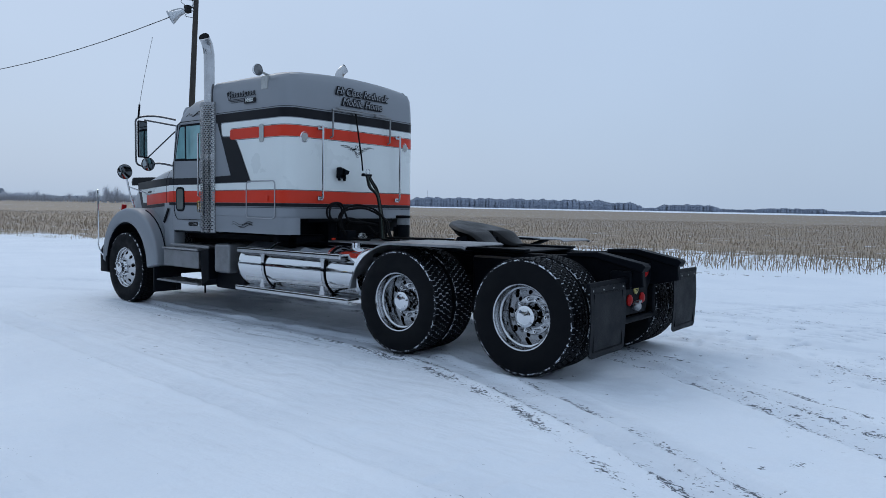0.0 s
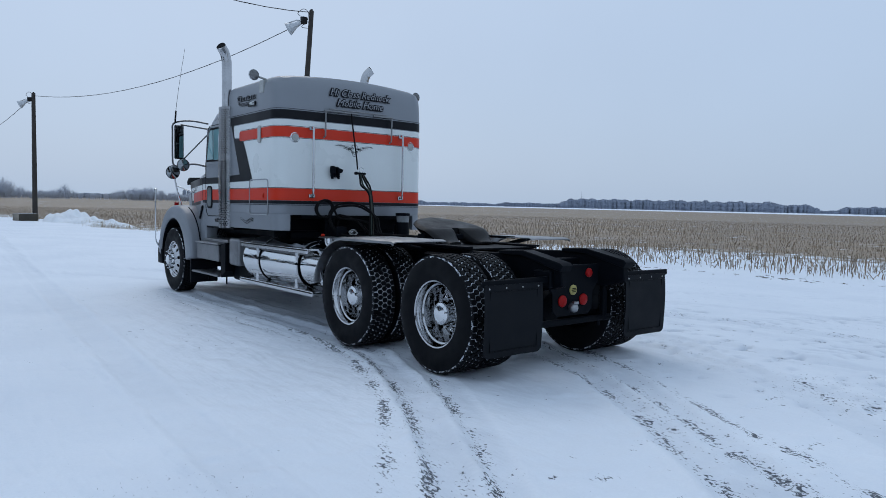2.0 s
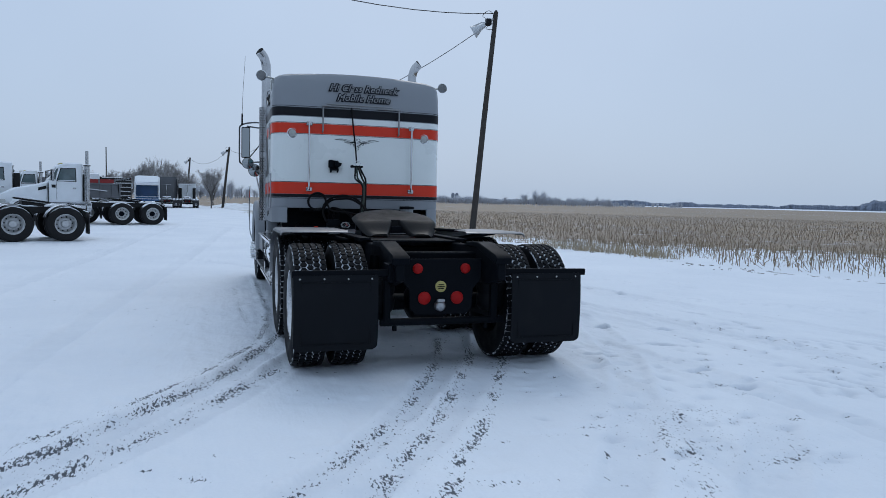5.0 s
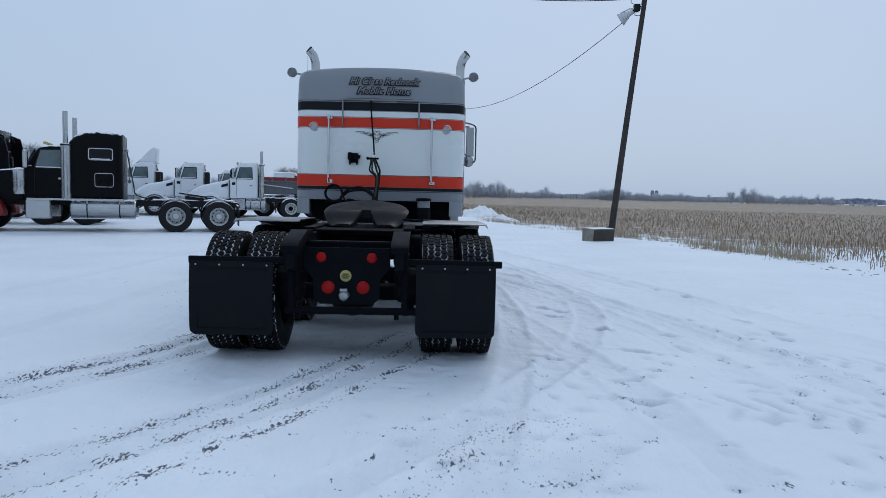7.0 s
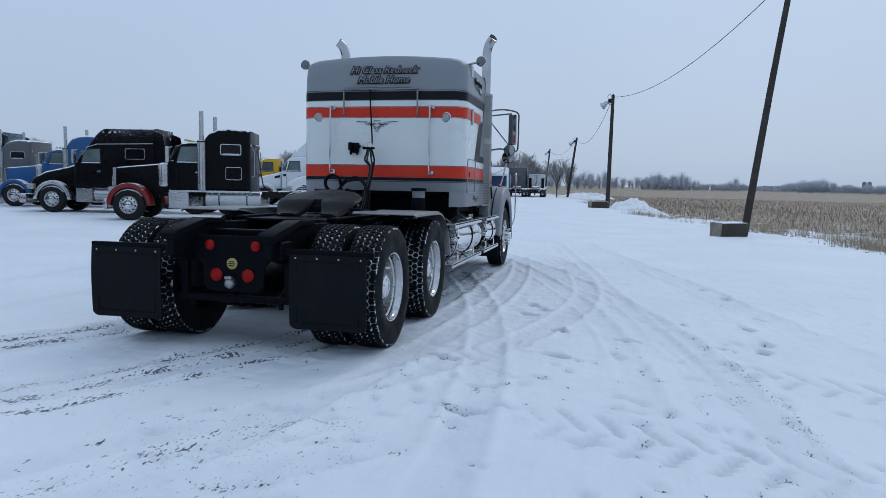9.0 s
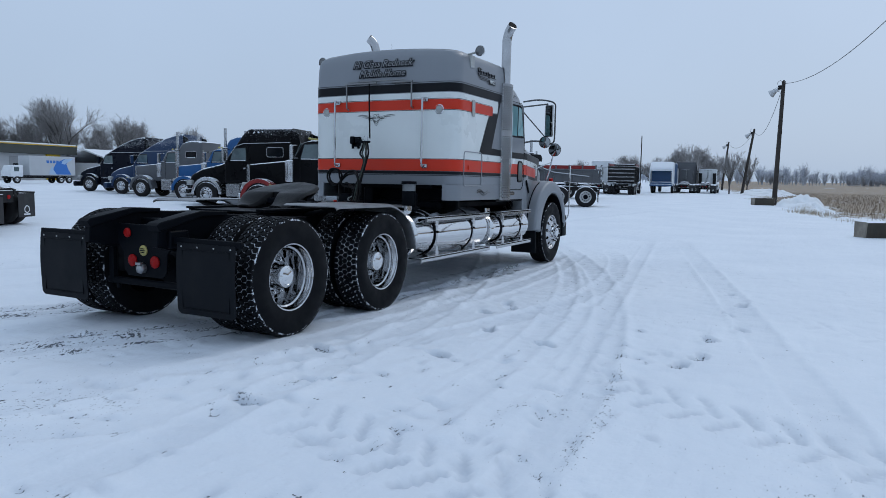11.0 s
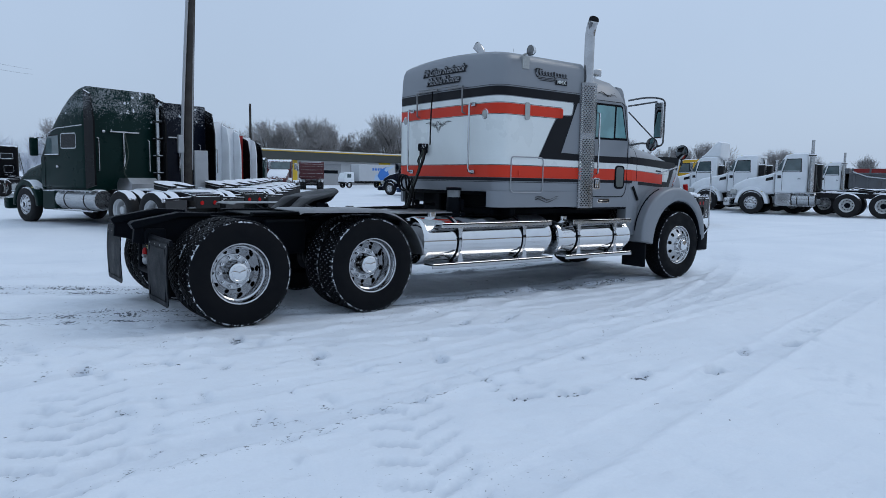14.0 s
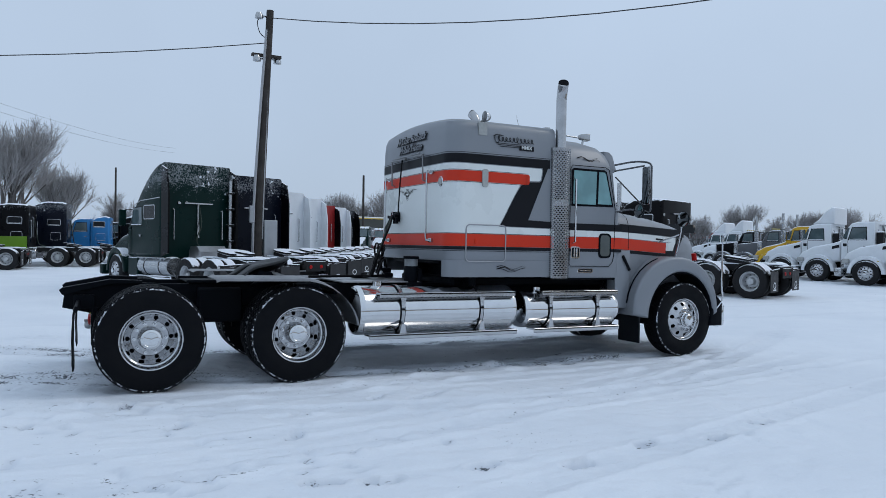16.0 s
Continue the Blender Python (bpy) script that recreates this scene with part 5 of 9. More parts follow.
for side in (-1, 1):
    y = side * (SL_HALF + 0.006)
    lo, hi = min(y, y + side * 0.014), max(y, y + side * 0.014)
    pts = [(x, z) for x, z in round_rect(-3.80, -3.715, 2.24, 2.46, 0.03)]
    part("side_lamp", prism(fresh(), pts, lo, hi, "y", 0.004, 1), CLEAR_LENS, sleeper, "pale oblong side lamp")
    bm = tube(fresh(), [(x, y, z) for x, z in round_rect(-4.07, -3.51, 1.325, 1.775, 0.05, 4)] + [(-3.51, y, 1.725)], 0.008, 6)
    hatch = part("hatch_seal", bm, surface("hatch_seal", (0.30, 0.31, 0.33), 0.45), sleeper, "locker hatch with grey seal")
    part("hatch_latch", bx(fresh(), -3.66, -3.63, lo, hi, 1.54, 1.60, 0.004), RED_PAINT, hatch)
    bm = fresh()
    for dz, a in ((0.0, 0.0), (0.02, 0.4), (-0.015, 0.8)):
        tube(bm, [(-3.95 - 0.42 * k / 7, y + side * 0.001, 1.235 + dz + 0.022 * math.sin(k * 1.1 + a)) for k in range(8)], 0.005, 4, 4, taper=0.0015)
    part("scroll_paint", bm, BLACK_PAINT, sleeper, "thin black painted scroll")
    # maker's script stands as plain strokes, the numerals are read
    bm = fresh()

    def run(f):   # along the words as they are read on this side
        return -3.88 - 0.58 * f if side > 0 else -4.46 + 0.58 * f
    span = math.copysign(1, run(1) - run(0))
    tube(bm, [(run(k / 69) + span * 0.022 * math.sin(k * 0.98 + 1.7), y, 2.845 + (0.026 + 0.022 * (k < 9) + 0.014 * (38 < k < 46)) * math.sin(k * 0.98)) for k in range(70)], 0.0042, 5, 2)
    part("script_flourish", tube(fresh(), [(run(-0.02), y, 2.875), (run(0.06), y, 2.90), (run(0.22), y, 2.888)], 0.005, 5, 4), BLACK_PAINT, sleeper)
    for k in range(3):
        xs = sorted((run(0.04 + 0.05 * k), run(0.62)))
        part("painted_line", bx(fresh(), xs[0], xs[1], min(y, y + side * 0.003), max(y, y + side * 0.003), 2.79 - 0.018 * k, 2.796 - 0.018 * k), BLACK_PAINT, sleeper)
    part("painted_script", bm, BLACK_PAINT, sleeper, "dark painted script strokes")
    part("name_plate", bx(fresh(), min(run(0.63), run(1.0)), max(run(0.63), run(1.0)), lo, hi - 0.010 if side > 0 else hi, 2.725, 2.785), BLACK_PAINT, sleeper)
    face = Matrix(((-side, 0, 0, run(0.815)), (0, 0, side, side * (SL_HALF + (0.011 if side > 0 else 0.021))), (0, 1, 0, 2.76), (0, 0, 0, 1)))
    lettering("lettering", "MMIX", 0.062, face, WHITE_PAINT, sleeper, 0.001, 0.001)
    # work lamp on its bracket at the roof's edge
    bm = tube(fresh(), [(-3.72, side * 1.0, 3.03), (-3.72, side * 1.15, 3.06), (-3.70, side * 1.22, 3.07)], 0.014, 8)
    bx(bm, -3.78, -3.66, min(side * 1.10, side * 1.14), max(side * 1.10, side * 1.14), 2.87, 3.03, 0.006)
    arm = part("lamp_bracket", bm, CLEAR_LENS, sleeper, "pale lamp bracket")
    bm = lathe(fresh(), [(0.0, -0.062), (0.033, -0.058), (0.058, -0.026), (0.069, 0.0), (0.071, 0.010), (0.064, 0.014)], 24, "x", (-3.68, side * 1.26, 3.075))
    lamp = part("work_lamp", bm, CHROME, arm, "round chrome work lamp")
    part("lens", lathe(fresh(), [(0.064, 0.010), (0.042, 0.018), (0, 0.022)], 24, "x", (-3.68, side * 1.26, 3.075)), LAMP_GLASS, arm)

# ---- exhausts ----
GUARD_METAL = surface("heat_guard_metal", (0.33, 0.335, 0.345), 0.2, 1.0, 0.15, 6, 90, dirt=(0.14, 0.13, 0.125), dirt_amount=0.35)
ARM_METAL = surface("mirror_arm_metal", (0.10, 0.103, 0.11), 0.25, 0.9, 0.15, 8, 90)
PIPE_METAL = surface("stack_chrome", (0.46, 0.465, 0.475), 0.12, 1.0, 0.12, 5, 90, dirt=(0.20, 0.19, 0.18), dirt_amount=0.3)
for side in (-1, 1):
    cx, cy = -4.885, side * 1.125
    bm = rod(fresh(), (cx, cy, 1.12), (cx, cy, 2.78), 0.085, seg=24)
    muffler = part("muffler", bm, FRAME_BLACK, truck, "muffler behind a perforated guard")
    bm = fresh()   # perforated guard: a strip bent round, with lozenge holes
    cols, rows, R = 13, 66, 0.15
    a0, a1 = radians(-118), radians(118)

    def guard(u, v):
        t = a0 + (a1 - a0) * u
        return Vector((cx + R * math.sin(t), cy + side * 0.68 * R * math.cos(t), 1.12 + 1.67 * v))
    for i in range(cols):
        for j in range(rows):
            if 37 <= j <= 39 or j in (0, rows - 1):
                bm.faces.new([bm.verts.new(guard((i + a) / cols, (j + b) / rows)) for a, b in ((0, 0), (1, 0), (1, 1), (0, 1))])
                continue
            sh = 0.25 if j % 2 else -0.25   # rows of holes staggered
            o = [bm.verts.new(guard((i + a + sh) / cols, (j + b) / rows)) for a, b in ((0, 0), (0.5, 0), (1, 0), (1, 0.5), (1, 1), (0.5, 1), (0, 1), (0, 0.5))]
            q = [bm.verts.new(guard((i + 0.5 + a + sh) / cols, (j + 0.5 + b) / rows)) for a, b in ((0, -0.40), (0.36, 0), (0, 0.40), (-0.36, 0))]
            for tri in ((o[0], o[1], q[0], q[3]), (o[1], o[2], q[1], q[0]), (o[2], o[3], q[1]), (o[3], o[4], q[1]), (o[4], o[5], q[2], q[1]), (o[5], o[6], q[3], q[2]), (o[6], o[7], q[3]), (o[7], o[0], q[3])):
                bm.faces.new(tri)
    bmesh.ops.remove_doubles(bm, verts=bm.verts[:], dist=0.0004)
    part("heat_guard", bm, GUARD_METAL, muffler, "perforated chrome heat guard")
    top = lathe(fresh(), [(0.152, 2.77), (0.152, 2.80), (0.072, 2.805)], 24, "z", (0, 0, 0))
    bmesh.ops.transform(top, matrix=Matrix.Translation((cx, cy, 0)) @ Matrix.Scale(0.68, 4, (0, 1, 0)), verts=top.verts[:])
    part("guard_top", top, GUARD_METAL, muffler)
    bm = fresh()
    path = [(cx, cy, 2.75), (cx, cy, 3.35), (cx + 0.003, cy + side * 0.010, 3.46), (cx + 0.015, cy + side * 0.04, 3.55), (cx + 0.045, cy + side * 0.10, 3.62)]
    tube(bm, path, 0.068, 20, 5)
    pipe = part("exhaust_pipe", bm, PIPE_METAL, muffler, "chrome exhaust pipe curved outward at the top")
    a = Vector(path[-1])
    d = Vector((0.42, side * 0.72, 0.55))
    part("pipe_mouth", rod(fresh(), a - d * 0.01, a + d * 0.008, 0.0665, seg=20), FRAME_BLACK, pipe)
    part("stand_off", rod(rod(fresh(), (cx + 0.1, side * 1.0, 2.6), (cx, cy, 2.6), 0.02), (cx + 0.1, side * 1.0, 1.3), (cx, cy, 1.3), 0.02), FRAME_BLACK, muffler)

PEEP_GLASS = glassy("peep_glass", (0.10, 0.115, 0.11), 0.1)
# ---- cab ----
CAB_H = 1.055
bm = fresh()
rings = []
for z, xf, hw, r in ((1.12, -5.96, CAB_H - 0.01, 0.08), (1.16, -5.97, CAB_H, 0.08), (2.06, -5.97, CAB_H, 0.08), (2.10, -5.93, CAB_H, 0.08), (2.58, -5.84, CAB_H - 0.02, 0.10), (2.68, -5.86, CAB_H - 0.05, 0.14), (2.80, -5.85, CAB_H - 0.10, 0.2), (2.90, -5.76, CAB_H - 0.17, 0.22), (2.965, -5.55, CAB_H - 0.27, 0.22), (3.0, -5.25, CAB_H - 0.42, 0.2)):
    rings.append([(x, y, z) for x, y in round_rect(xf, -4.79, -hw, hw, (0.02, r, r, 0.02))])
loft(bm, rings)
cab = part("cab", bm, GREY_PAINT, truck, "grey painted cab with rounded roof")
bm = fresh()   # notch of dark below the cab between tank and fender is left open; sill only
bx(bm, -5.95, -4.85, -CAB_H + 0.02, CAB_H - 0.02, 1.09, 1.13, 0.01)
part("cab_sill", bm, FRAME_BLACK, cab)
part("sun_visor", prism(fresh(), [(-5.82, 2.60), (-6.03, 2.585), (-6.06, 2.62), (-5.985, 2.82), (-5.93, 2.865), (-5.84, 2.87)], -0.84, 0.84, "y", 0.02, 2), GREY_PAINT, cab)
part("windshield", prism(fresh(), [(-5.94, 2.09), (-5.97, 2.10), (-5.88, 2.57), (-5.85, 2.57)], -0.86, 0.86), DARK_GLASS, cab)
for side in (-1, 1):
    def outer(pts, a, b):
        return prism(fresh(), pts, min(side * a, side * b), max(side * a, side * b), "y", 0.004, 1)
    door = part("door_panel", outer([(-5.09, 1.26), (-5.80, 1.26), (-5.86, 1.34), (-5.87, 2.06), (-5.80, 2.575), (-5.72, 2.60), (-5.12, 2.60), (-5.08, 2.55)], CAB_H - 0.035, CAB_H + 0.012), GREY_PAINT, cab, "grey cab door")
    part("window_frame", outer([(-5.12, 2.07), (-5.825, 2.08), (-5.70, 2.555), (-5.66, 2.575), (-5.15, 2.575), (-5.11, 2.55)], CAB_H, CAB_H + 0.017), FRAME_BLACK, door)
    part("side_glass", outer([(-5.52, 2.10), (-5.53, 2.545), (-5.15, 2.545), (-5.14, 2.10)], CAB_H, CAB_H + 0.021), TINTED, door, "tinted side window")
    part("vent_glass", outer([(-5.795, 2.11), (-5.685, 2.52), (-5.66, 2.545), (-5.565, 2.545), (-5.555, 2.11)], CAB_H, CAB_H + 0.020), TINTED, door)
    peep = part("peep_window", outer([p for p in round_rect(-5.79, -5.58, 1.385, 1.72, 0.06)], CAB_H, CAB_H + 0.024), FRAME_BLACK, door)
    part("pane", outer([p for p in round_rect(-5.765, -5.605, 1.41, 1.695, 0.045)], CAB_H, CAB_H + 0.027), PEEP_GLASS, peep)
    handle = part("door_handle", outer(round_rect(-5.27, -5.12, 1.375, 1.535, 0.03), CAB_H, CAB_H + 0.022), CHROME, door, "chrome paddle handle in a recess")
    part("recess", outer(round_rect(-5.255, -5.135, 1.39, 1.52, 0.02), CAB_H, CAB_H + 0.024), FRAME_BLACK, handle)
    for hx in (-5.175, -5.215):
        part("paddle", outer(round_rect(hx - 0.012, hx + 0.012, 1.40, 1.51, 0.008), CAB_H, CAB_H + 0.032), CHROME, handle)
    seam = [(-5.10, 1.31), (-5.12, 1.275), (-5.76, 1.275), (-5.82, 1.33), (-5.845, 1.42), (-5.855, 2.05), (-5.74, 2.58), (-5.68, 2.61), (-5.13, 2.61), (-5.10, 2.57), (-5.10, 1.31)]
    part("door_seam", tube(fresh(), [(x, side * (CAB_H + 0.0145), z) for x, z in seam], 0.005, 5), FRAME_BLACK, door, "dark door gap")
    bm = tube(fresh(), [(-5.14, side * (CAB_H + 0.0), 2.44), (-5.14, side * (CAB_H + 0.08), 2.42), (-5.14, side * (CAB_H + 0.08), 1.60), (-5.14, side * (CAB_H + 0.0), 1.57)], 0.013, 8)
    part("grab_bar", bm, CHROME, cab, "chrome grab bar")
    for z0, z1, mat, x0, x1 in ((1.752, 1.842, BLACK_PAINT, -4.81, -5.975), (1.668, 1.749, WHITE_PAINT, -4.81, -5.975), (1.512, 1.664, RED_PAINT, -4.81, -5.975), (1.468, 1.508, BLACK_PAINT, -4.81, -5.975)):
        part("stripe", bx(fresh(), x1, x0, min(side * (CAB_H - 0.01), side * (CAB_H + 0.0155)), max(side * (CAB_H - 0.01), side * (CAB_H + 0.0155)), z0, z1), mat, cab)
    bm = fresh()
    tube(bm, [(-5.25 - 0.34 * k / 6, side * (CAB_H - 0.055), 2.72 + 0.02 * math.sin(k * 1.3)) for k in range(7)], 0.007, 5, 4, taper=0.002)
    tube(bm, [(-5.35 - 0.28 * k / 6, side * (CAB_H - 0.05), 2.70 + 0.018 * math.sin(k * 1.5 + 1)) for k in range(7)], 0.006, 5, 4, taper=0.002)
    part("scroll_paint", bm, BLACK_PAINT, cab, "thin black painted scroll")
    badge = part("badge", outer([p for p in round_rect(-5.50, -5.24, 1.185, 1.245, 0.028)], CAB_H - 0.02, CAB_H + 0.012), CHROME, cab, "oval chrome badge")
    part("badge_face", outer([p for p in round_rect(-5.49, -5.25, 1.193, 1.237, 0.02)], CAB_H - 0.02, CAB_H + 0.0145), BLACK_PAINT, badge)
    part("lettering_bars", outer([p for p in round_rect(-5.46, -5.28, 1.207, 1.223, 0.004)], CAB_H - 0.02, CAB_H + 0.0165), CHROME, badge)
bm = bx(fresh(), -5.13, -5.05, 0.46, 0.54, 2.98, 3.18, 0.006)
rod(bm, (-5.1, 0.50, 3.115), (-5.66, 0.50, 3.085), 0.011)
part("roof_rail", bm, ALLOY, cab, "thin roof rail on a square post")
bm = loft(fresh(), [[(x, 0.50 + y * w, 3.10 + z * w) for y, z in round_rect(-0.055, 0.055, -0.055, 0.055, 0.02)] for x, w in ((-5.64, 0.3), (-5.67, 0.65), (-5.73, 0.85), (-5.79, 0.95), (-5.805, 0.95))])
rod(bm, (-5.72, 0.50, 3.05), (-5.70, 0.50, 2.93), 0.016)
lamp = part("roof_lamp", bm, PIPE_METAL, cab, "metal roof lamp with a dark face")
part("lens", bx(fresh(), -5.815, -5.800, 0.452, 0.548, 3.052, 3.148, 0.004), DARK_GLASS, lamp)
for side in (-1, 1):
    part("cab_lights", bx(fresh(), -5.80, -5.72, side * 0.55 - 0.05, side * 0.55 + 0.05, 2.90, 2.95, 0.015), AMBER_LENS, cab)

# ---- hood and fenders ----
def hood_ring(x, hw, top, low, shoulder):
    out = []
    for y, z in ((-hw, low), (-hw, (low + top) / 2), (-hw, top - shoulder * 1.1), (-hw + shoulder * 0.28, top - shoulder * 0.5), (-hw + shoulder * 0.9, top - shoulder * 0.12), (-hw * 0.3, top + 0.02), (0, top + 0.03)):
        out.append((x, y, z))
    return out + [(x, -y, z) for _, y, z in out[-2::-1]]


HOOD = [(-5.965, 1.03, 2.06, 0.95, 0.20), (-6.3, 0.985, 2.035, 0.95, 0.22), (-6.75, 0.90, 1.995, 1.0, 0.24), (-7.2, 0.80, 1.94, 1.0, 0.26), (-7.5, 0.73, 1.885, 1.0, 0.26), (-7.68, 0.69, 1.83, 1.0, 0.26), (-7.76, 0.66, 1.72, 1.0, 0.24)]
bm = loft(fresh(), [hood_ring(*h) for h in HOOD])
hood = part("hood", bm, GREY_PAINT, truck, "grey sloping hood")


def hood_half(x):
    for (xa, ha, *_), (xb, hb, *_) in zip(HOOD, HOOD[1:]):
        if xb <= x <= xa:
            return ha + (hb - ha) * (xa - x) / (xa - xb)
    return HOOD[-1][1]


for z0, z1, drop, x_end, mat in ((1.752, 1.86, 0.05, -7.45, BLACK_PAINT), (1.668, 1.749, 0.05, -7.24, WHITE_PAINT), (1.512, 1.664, 0.05, -7.0, RED_PAINT), (1.462, 1.508, 0.05, -7.0, BLACK_PAINT)):
    for side in (-1, 1):
        xs = [-5.98 + (x_end + 5.98) * k / 12 for k in range(13)]
        rings = [[(x, side * (hood_half(x) + 0.004), (z0 if e == 0 else z1) - drop * (x + 5.98) / (x_end + 5.98)) for e in (0, 1)] + [(x, side * (hood_half(x) - 0.01), (z1 if e == 0 else z0) - drop * (x + 5.98) / (x_end + 5.98)) for e in (0, 1)] for x in xs]
        part("stripe", loft(fresh(), rings), mat, hood)
for side in (-1, 1):   # the white turns down past the red, closed off in black
    def on_hood(x, z, out):
        return (x, side * (hood_half(x) + out), z)
    part("stripe", flat(fresh(), [on_hood(x, z, 0.0055) for x, z in ((-7.0, 1.50), (-7.18, 1.50), (-7.235, 1.62), (-7.0, 1.62))]), WHITE_PAINT, hood)
    part("stripe", flat(fresh(), [on_hood(x, z, 0.006) for x, z in ((-6.99, 1.408), (-7.24, 1.40), (-7.42, 1.70), (-7.34, 1.71), (-7.255, 1.66), (-7.17, 1.498), (-6.99, 1.50))]), BLACK_PAINT, hood)
    part("name_bars", flat(fresh(), [on_hood(x, z, 0.0065) for x, z in ((-6.75, 1.655), (-6.93, 1.645), (-6.93, 1.67), (-6.75, 1.68))]), BLACK_PAINT, hood)
part("hood_seam", loft(fresh(), [[(x, y * 0.981, z * 0.9965) for _, y, z in hood_ring(*HOOD[0])] for x in (-6.145, -6.155)], False), FRAME_BLACK, hood)
bm = fresh()
loft(bm, [[(-7.66 - 0.02 * k, y * w, 1.80 + 0.05 * k - 0.05 * abs(y) ** 2) for y in (-0.72, -0.4, 0, 0.4, 0.72)] + [(-7.69 - 0.02 * k, y * w, 1.80 + 0.05 * k - 0.05 * abs(y) ** 2) for y in (0.72, 0.4, 0, -0.4, -0.72)] for k, w in ((0, 1.0), (1, 1.0), (2, 0.97), (2.6, 0.94))])
part("bug_deflector", bm, DARK_GLASS, hood, "dark hood deflector")
part("grille", bx(fresh(), -7.82, -7.74, -0.52, 0.52, 0.80, 1.66, 0.03), CHROME, hood)
for side in (-1, 1):
    arch = [(-6.895 + 0.80 * math.cos(radians(t)), 0.61 + 0.81 * max(0, math.sin(radians(t))) ** 0.88) for t in range(0, 181, 9)]
    opening = [(-6.99 + 0.615 * math.cos(radians(t)), 0.56 + 0.645 * math.sin(radians(t))) for t in range(180, -1, -9)]
    lo, hi = (0.62, 1.215)
    bm = prism(fresh(), arch + opening, min(side * lo, side * hi), max(side * lo, side * hi), "y", 0.045, 3)
    fender = part("front_fender", bm, GREY_PAINT, truck, "grey rounded front fender")
    bm = fresh()
    prism(bm, [(-5.97, 0.70), (-5.97, 1.62), (-6.5, 1.60), (-7.3, 1.40), (-7.6, 1.1), (-7.6, 0.9), (-7.5, 0.7)] , min(side * 0.58, side * 0.66), max(side * 0.58, side * 0.66))
    part("inner_apron", bm, FRAME_BLACK, fender)
    liner = [(-6.99 + 0.600 * math.cos(radians(t)), 0.56 + 0.630 * math.sin(radians(t))) for t in range(0, 181, 9)]
    part("arch_liner", prism(fresh(), liner + opening, min(side * 0.60, side * 1.185), max(side * 0.60, side * 1.185)), FRAME_BLACK, fender)
    # dark tube put where the fender only throws a shadow line
    part("fender_shade_line", tube(fresh(), [(x + 0.004, side * 1.056, z) for x, z in arch[1:9]], 0.010, 6), FRAME_BLACK, fender, "dark tube standing in for the shadow line behind the fender")
    bm = prism(fresh(), [(-5.90, 0.70), (-5.90, 1.50), (-6.16, 1.50), (-6.16, 0.70)], min(side * 0.70, side * 1.045), max(side * 0.70, side * 1.045), "y", 0.02, 2)
    part("cowl_side", bm, GREY_PAINT, fender)
    part("fender_flap", bx(fresh(), -6.255, -6.225, min(side * 0.74, side * 1.17), max(side * 0.74, side * 1.17), 0.22, 0.66, 0.008), FLAP_RUBBER, fender, "black rubber flap")
    part("bumper_end", prism(fresh(), [(-7.55, 0.42), (-7.58, 0.66), (-7.70, 0.85), (-7.80, 0.75), (-7.80, 0.42)], min(side * 0.85, side * 1.20), max(side * 0.85, side * 1.20), "y", 0.03, 2), FRAME_BLACK, fender)
    part("turn_signal", rod(fresh(), (-7.42, side * 1.0, 1.37), (-7.40, side * 1.0, 1.47), 0.036, seg=14), RED_LENS, fender, "red marker lamp")
    part("air_vent", obox(fresh(), pose(-6.08, side * 1.058, 1.32, 0, 32, 0), 0.045, 0.02, 0.24, 0.008), FRAME_BLACK, fender)
    bm = tube(fresh(), [(-7.62, side * 1.17, 0.60), (-7.74, side * 1.24, 0.80), (-7.70, side * 1.26, 1.0), (-7.70, side * 1.26, 1.68)], 0.012, 8, 4)
    lathe(bm, [(0.0, 1.70), (0.018, 1.69), (0.014, 1.64)], 10, "z", (-7.70, side * 1.26, 0))
    part("bumper_guide", bm, CHROME, fender, "slim chrome bumper guide rod")
    # fender mirror
    bm = tube(fresh(), [(-6.98, side * 1.05, 1.40), (-6.98, side * 1.12, 1.62), (-6.98, side * 1.17, 1.86)], 0.013, 8, 3)
    tube(bm, [(-6.98, side * 1.15, 1.74), (-6.80, side * 0.90, 1.62)], 0.010, 8)
    stalk = part("fender_mirror", bm, ALLOY, fender, "round fender mirror on a stalk")
    part("mirror_shell", lathe(fresh(), [(0.0, -0.07), (0.07, -0.06), (0.108, -0.02), (0.112, 0.0), (0.104, 0.002)], 28, "x", (-6.97, side * 1.20, 1.955)), FRAME_BLACK, stalk)
    fm = fresh()
    lathe(fm, [(0.104, 0.002), (0.06, 0.016), (0, 0.022)], 28, "x", (-6.97, side * 1.20, 1.955))
    part("mirror_face", fm, MIRROR, fender)
part("front_bumper", bx(fresh(), -8.0, -7.80, -1.08, 1.08, 0.38, 0.74, 0.06, 3), CHROME, truck, "chrome front bumper")

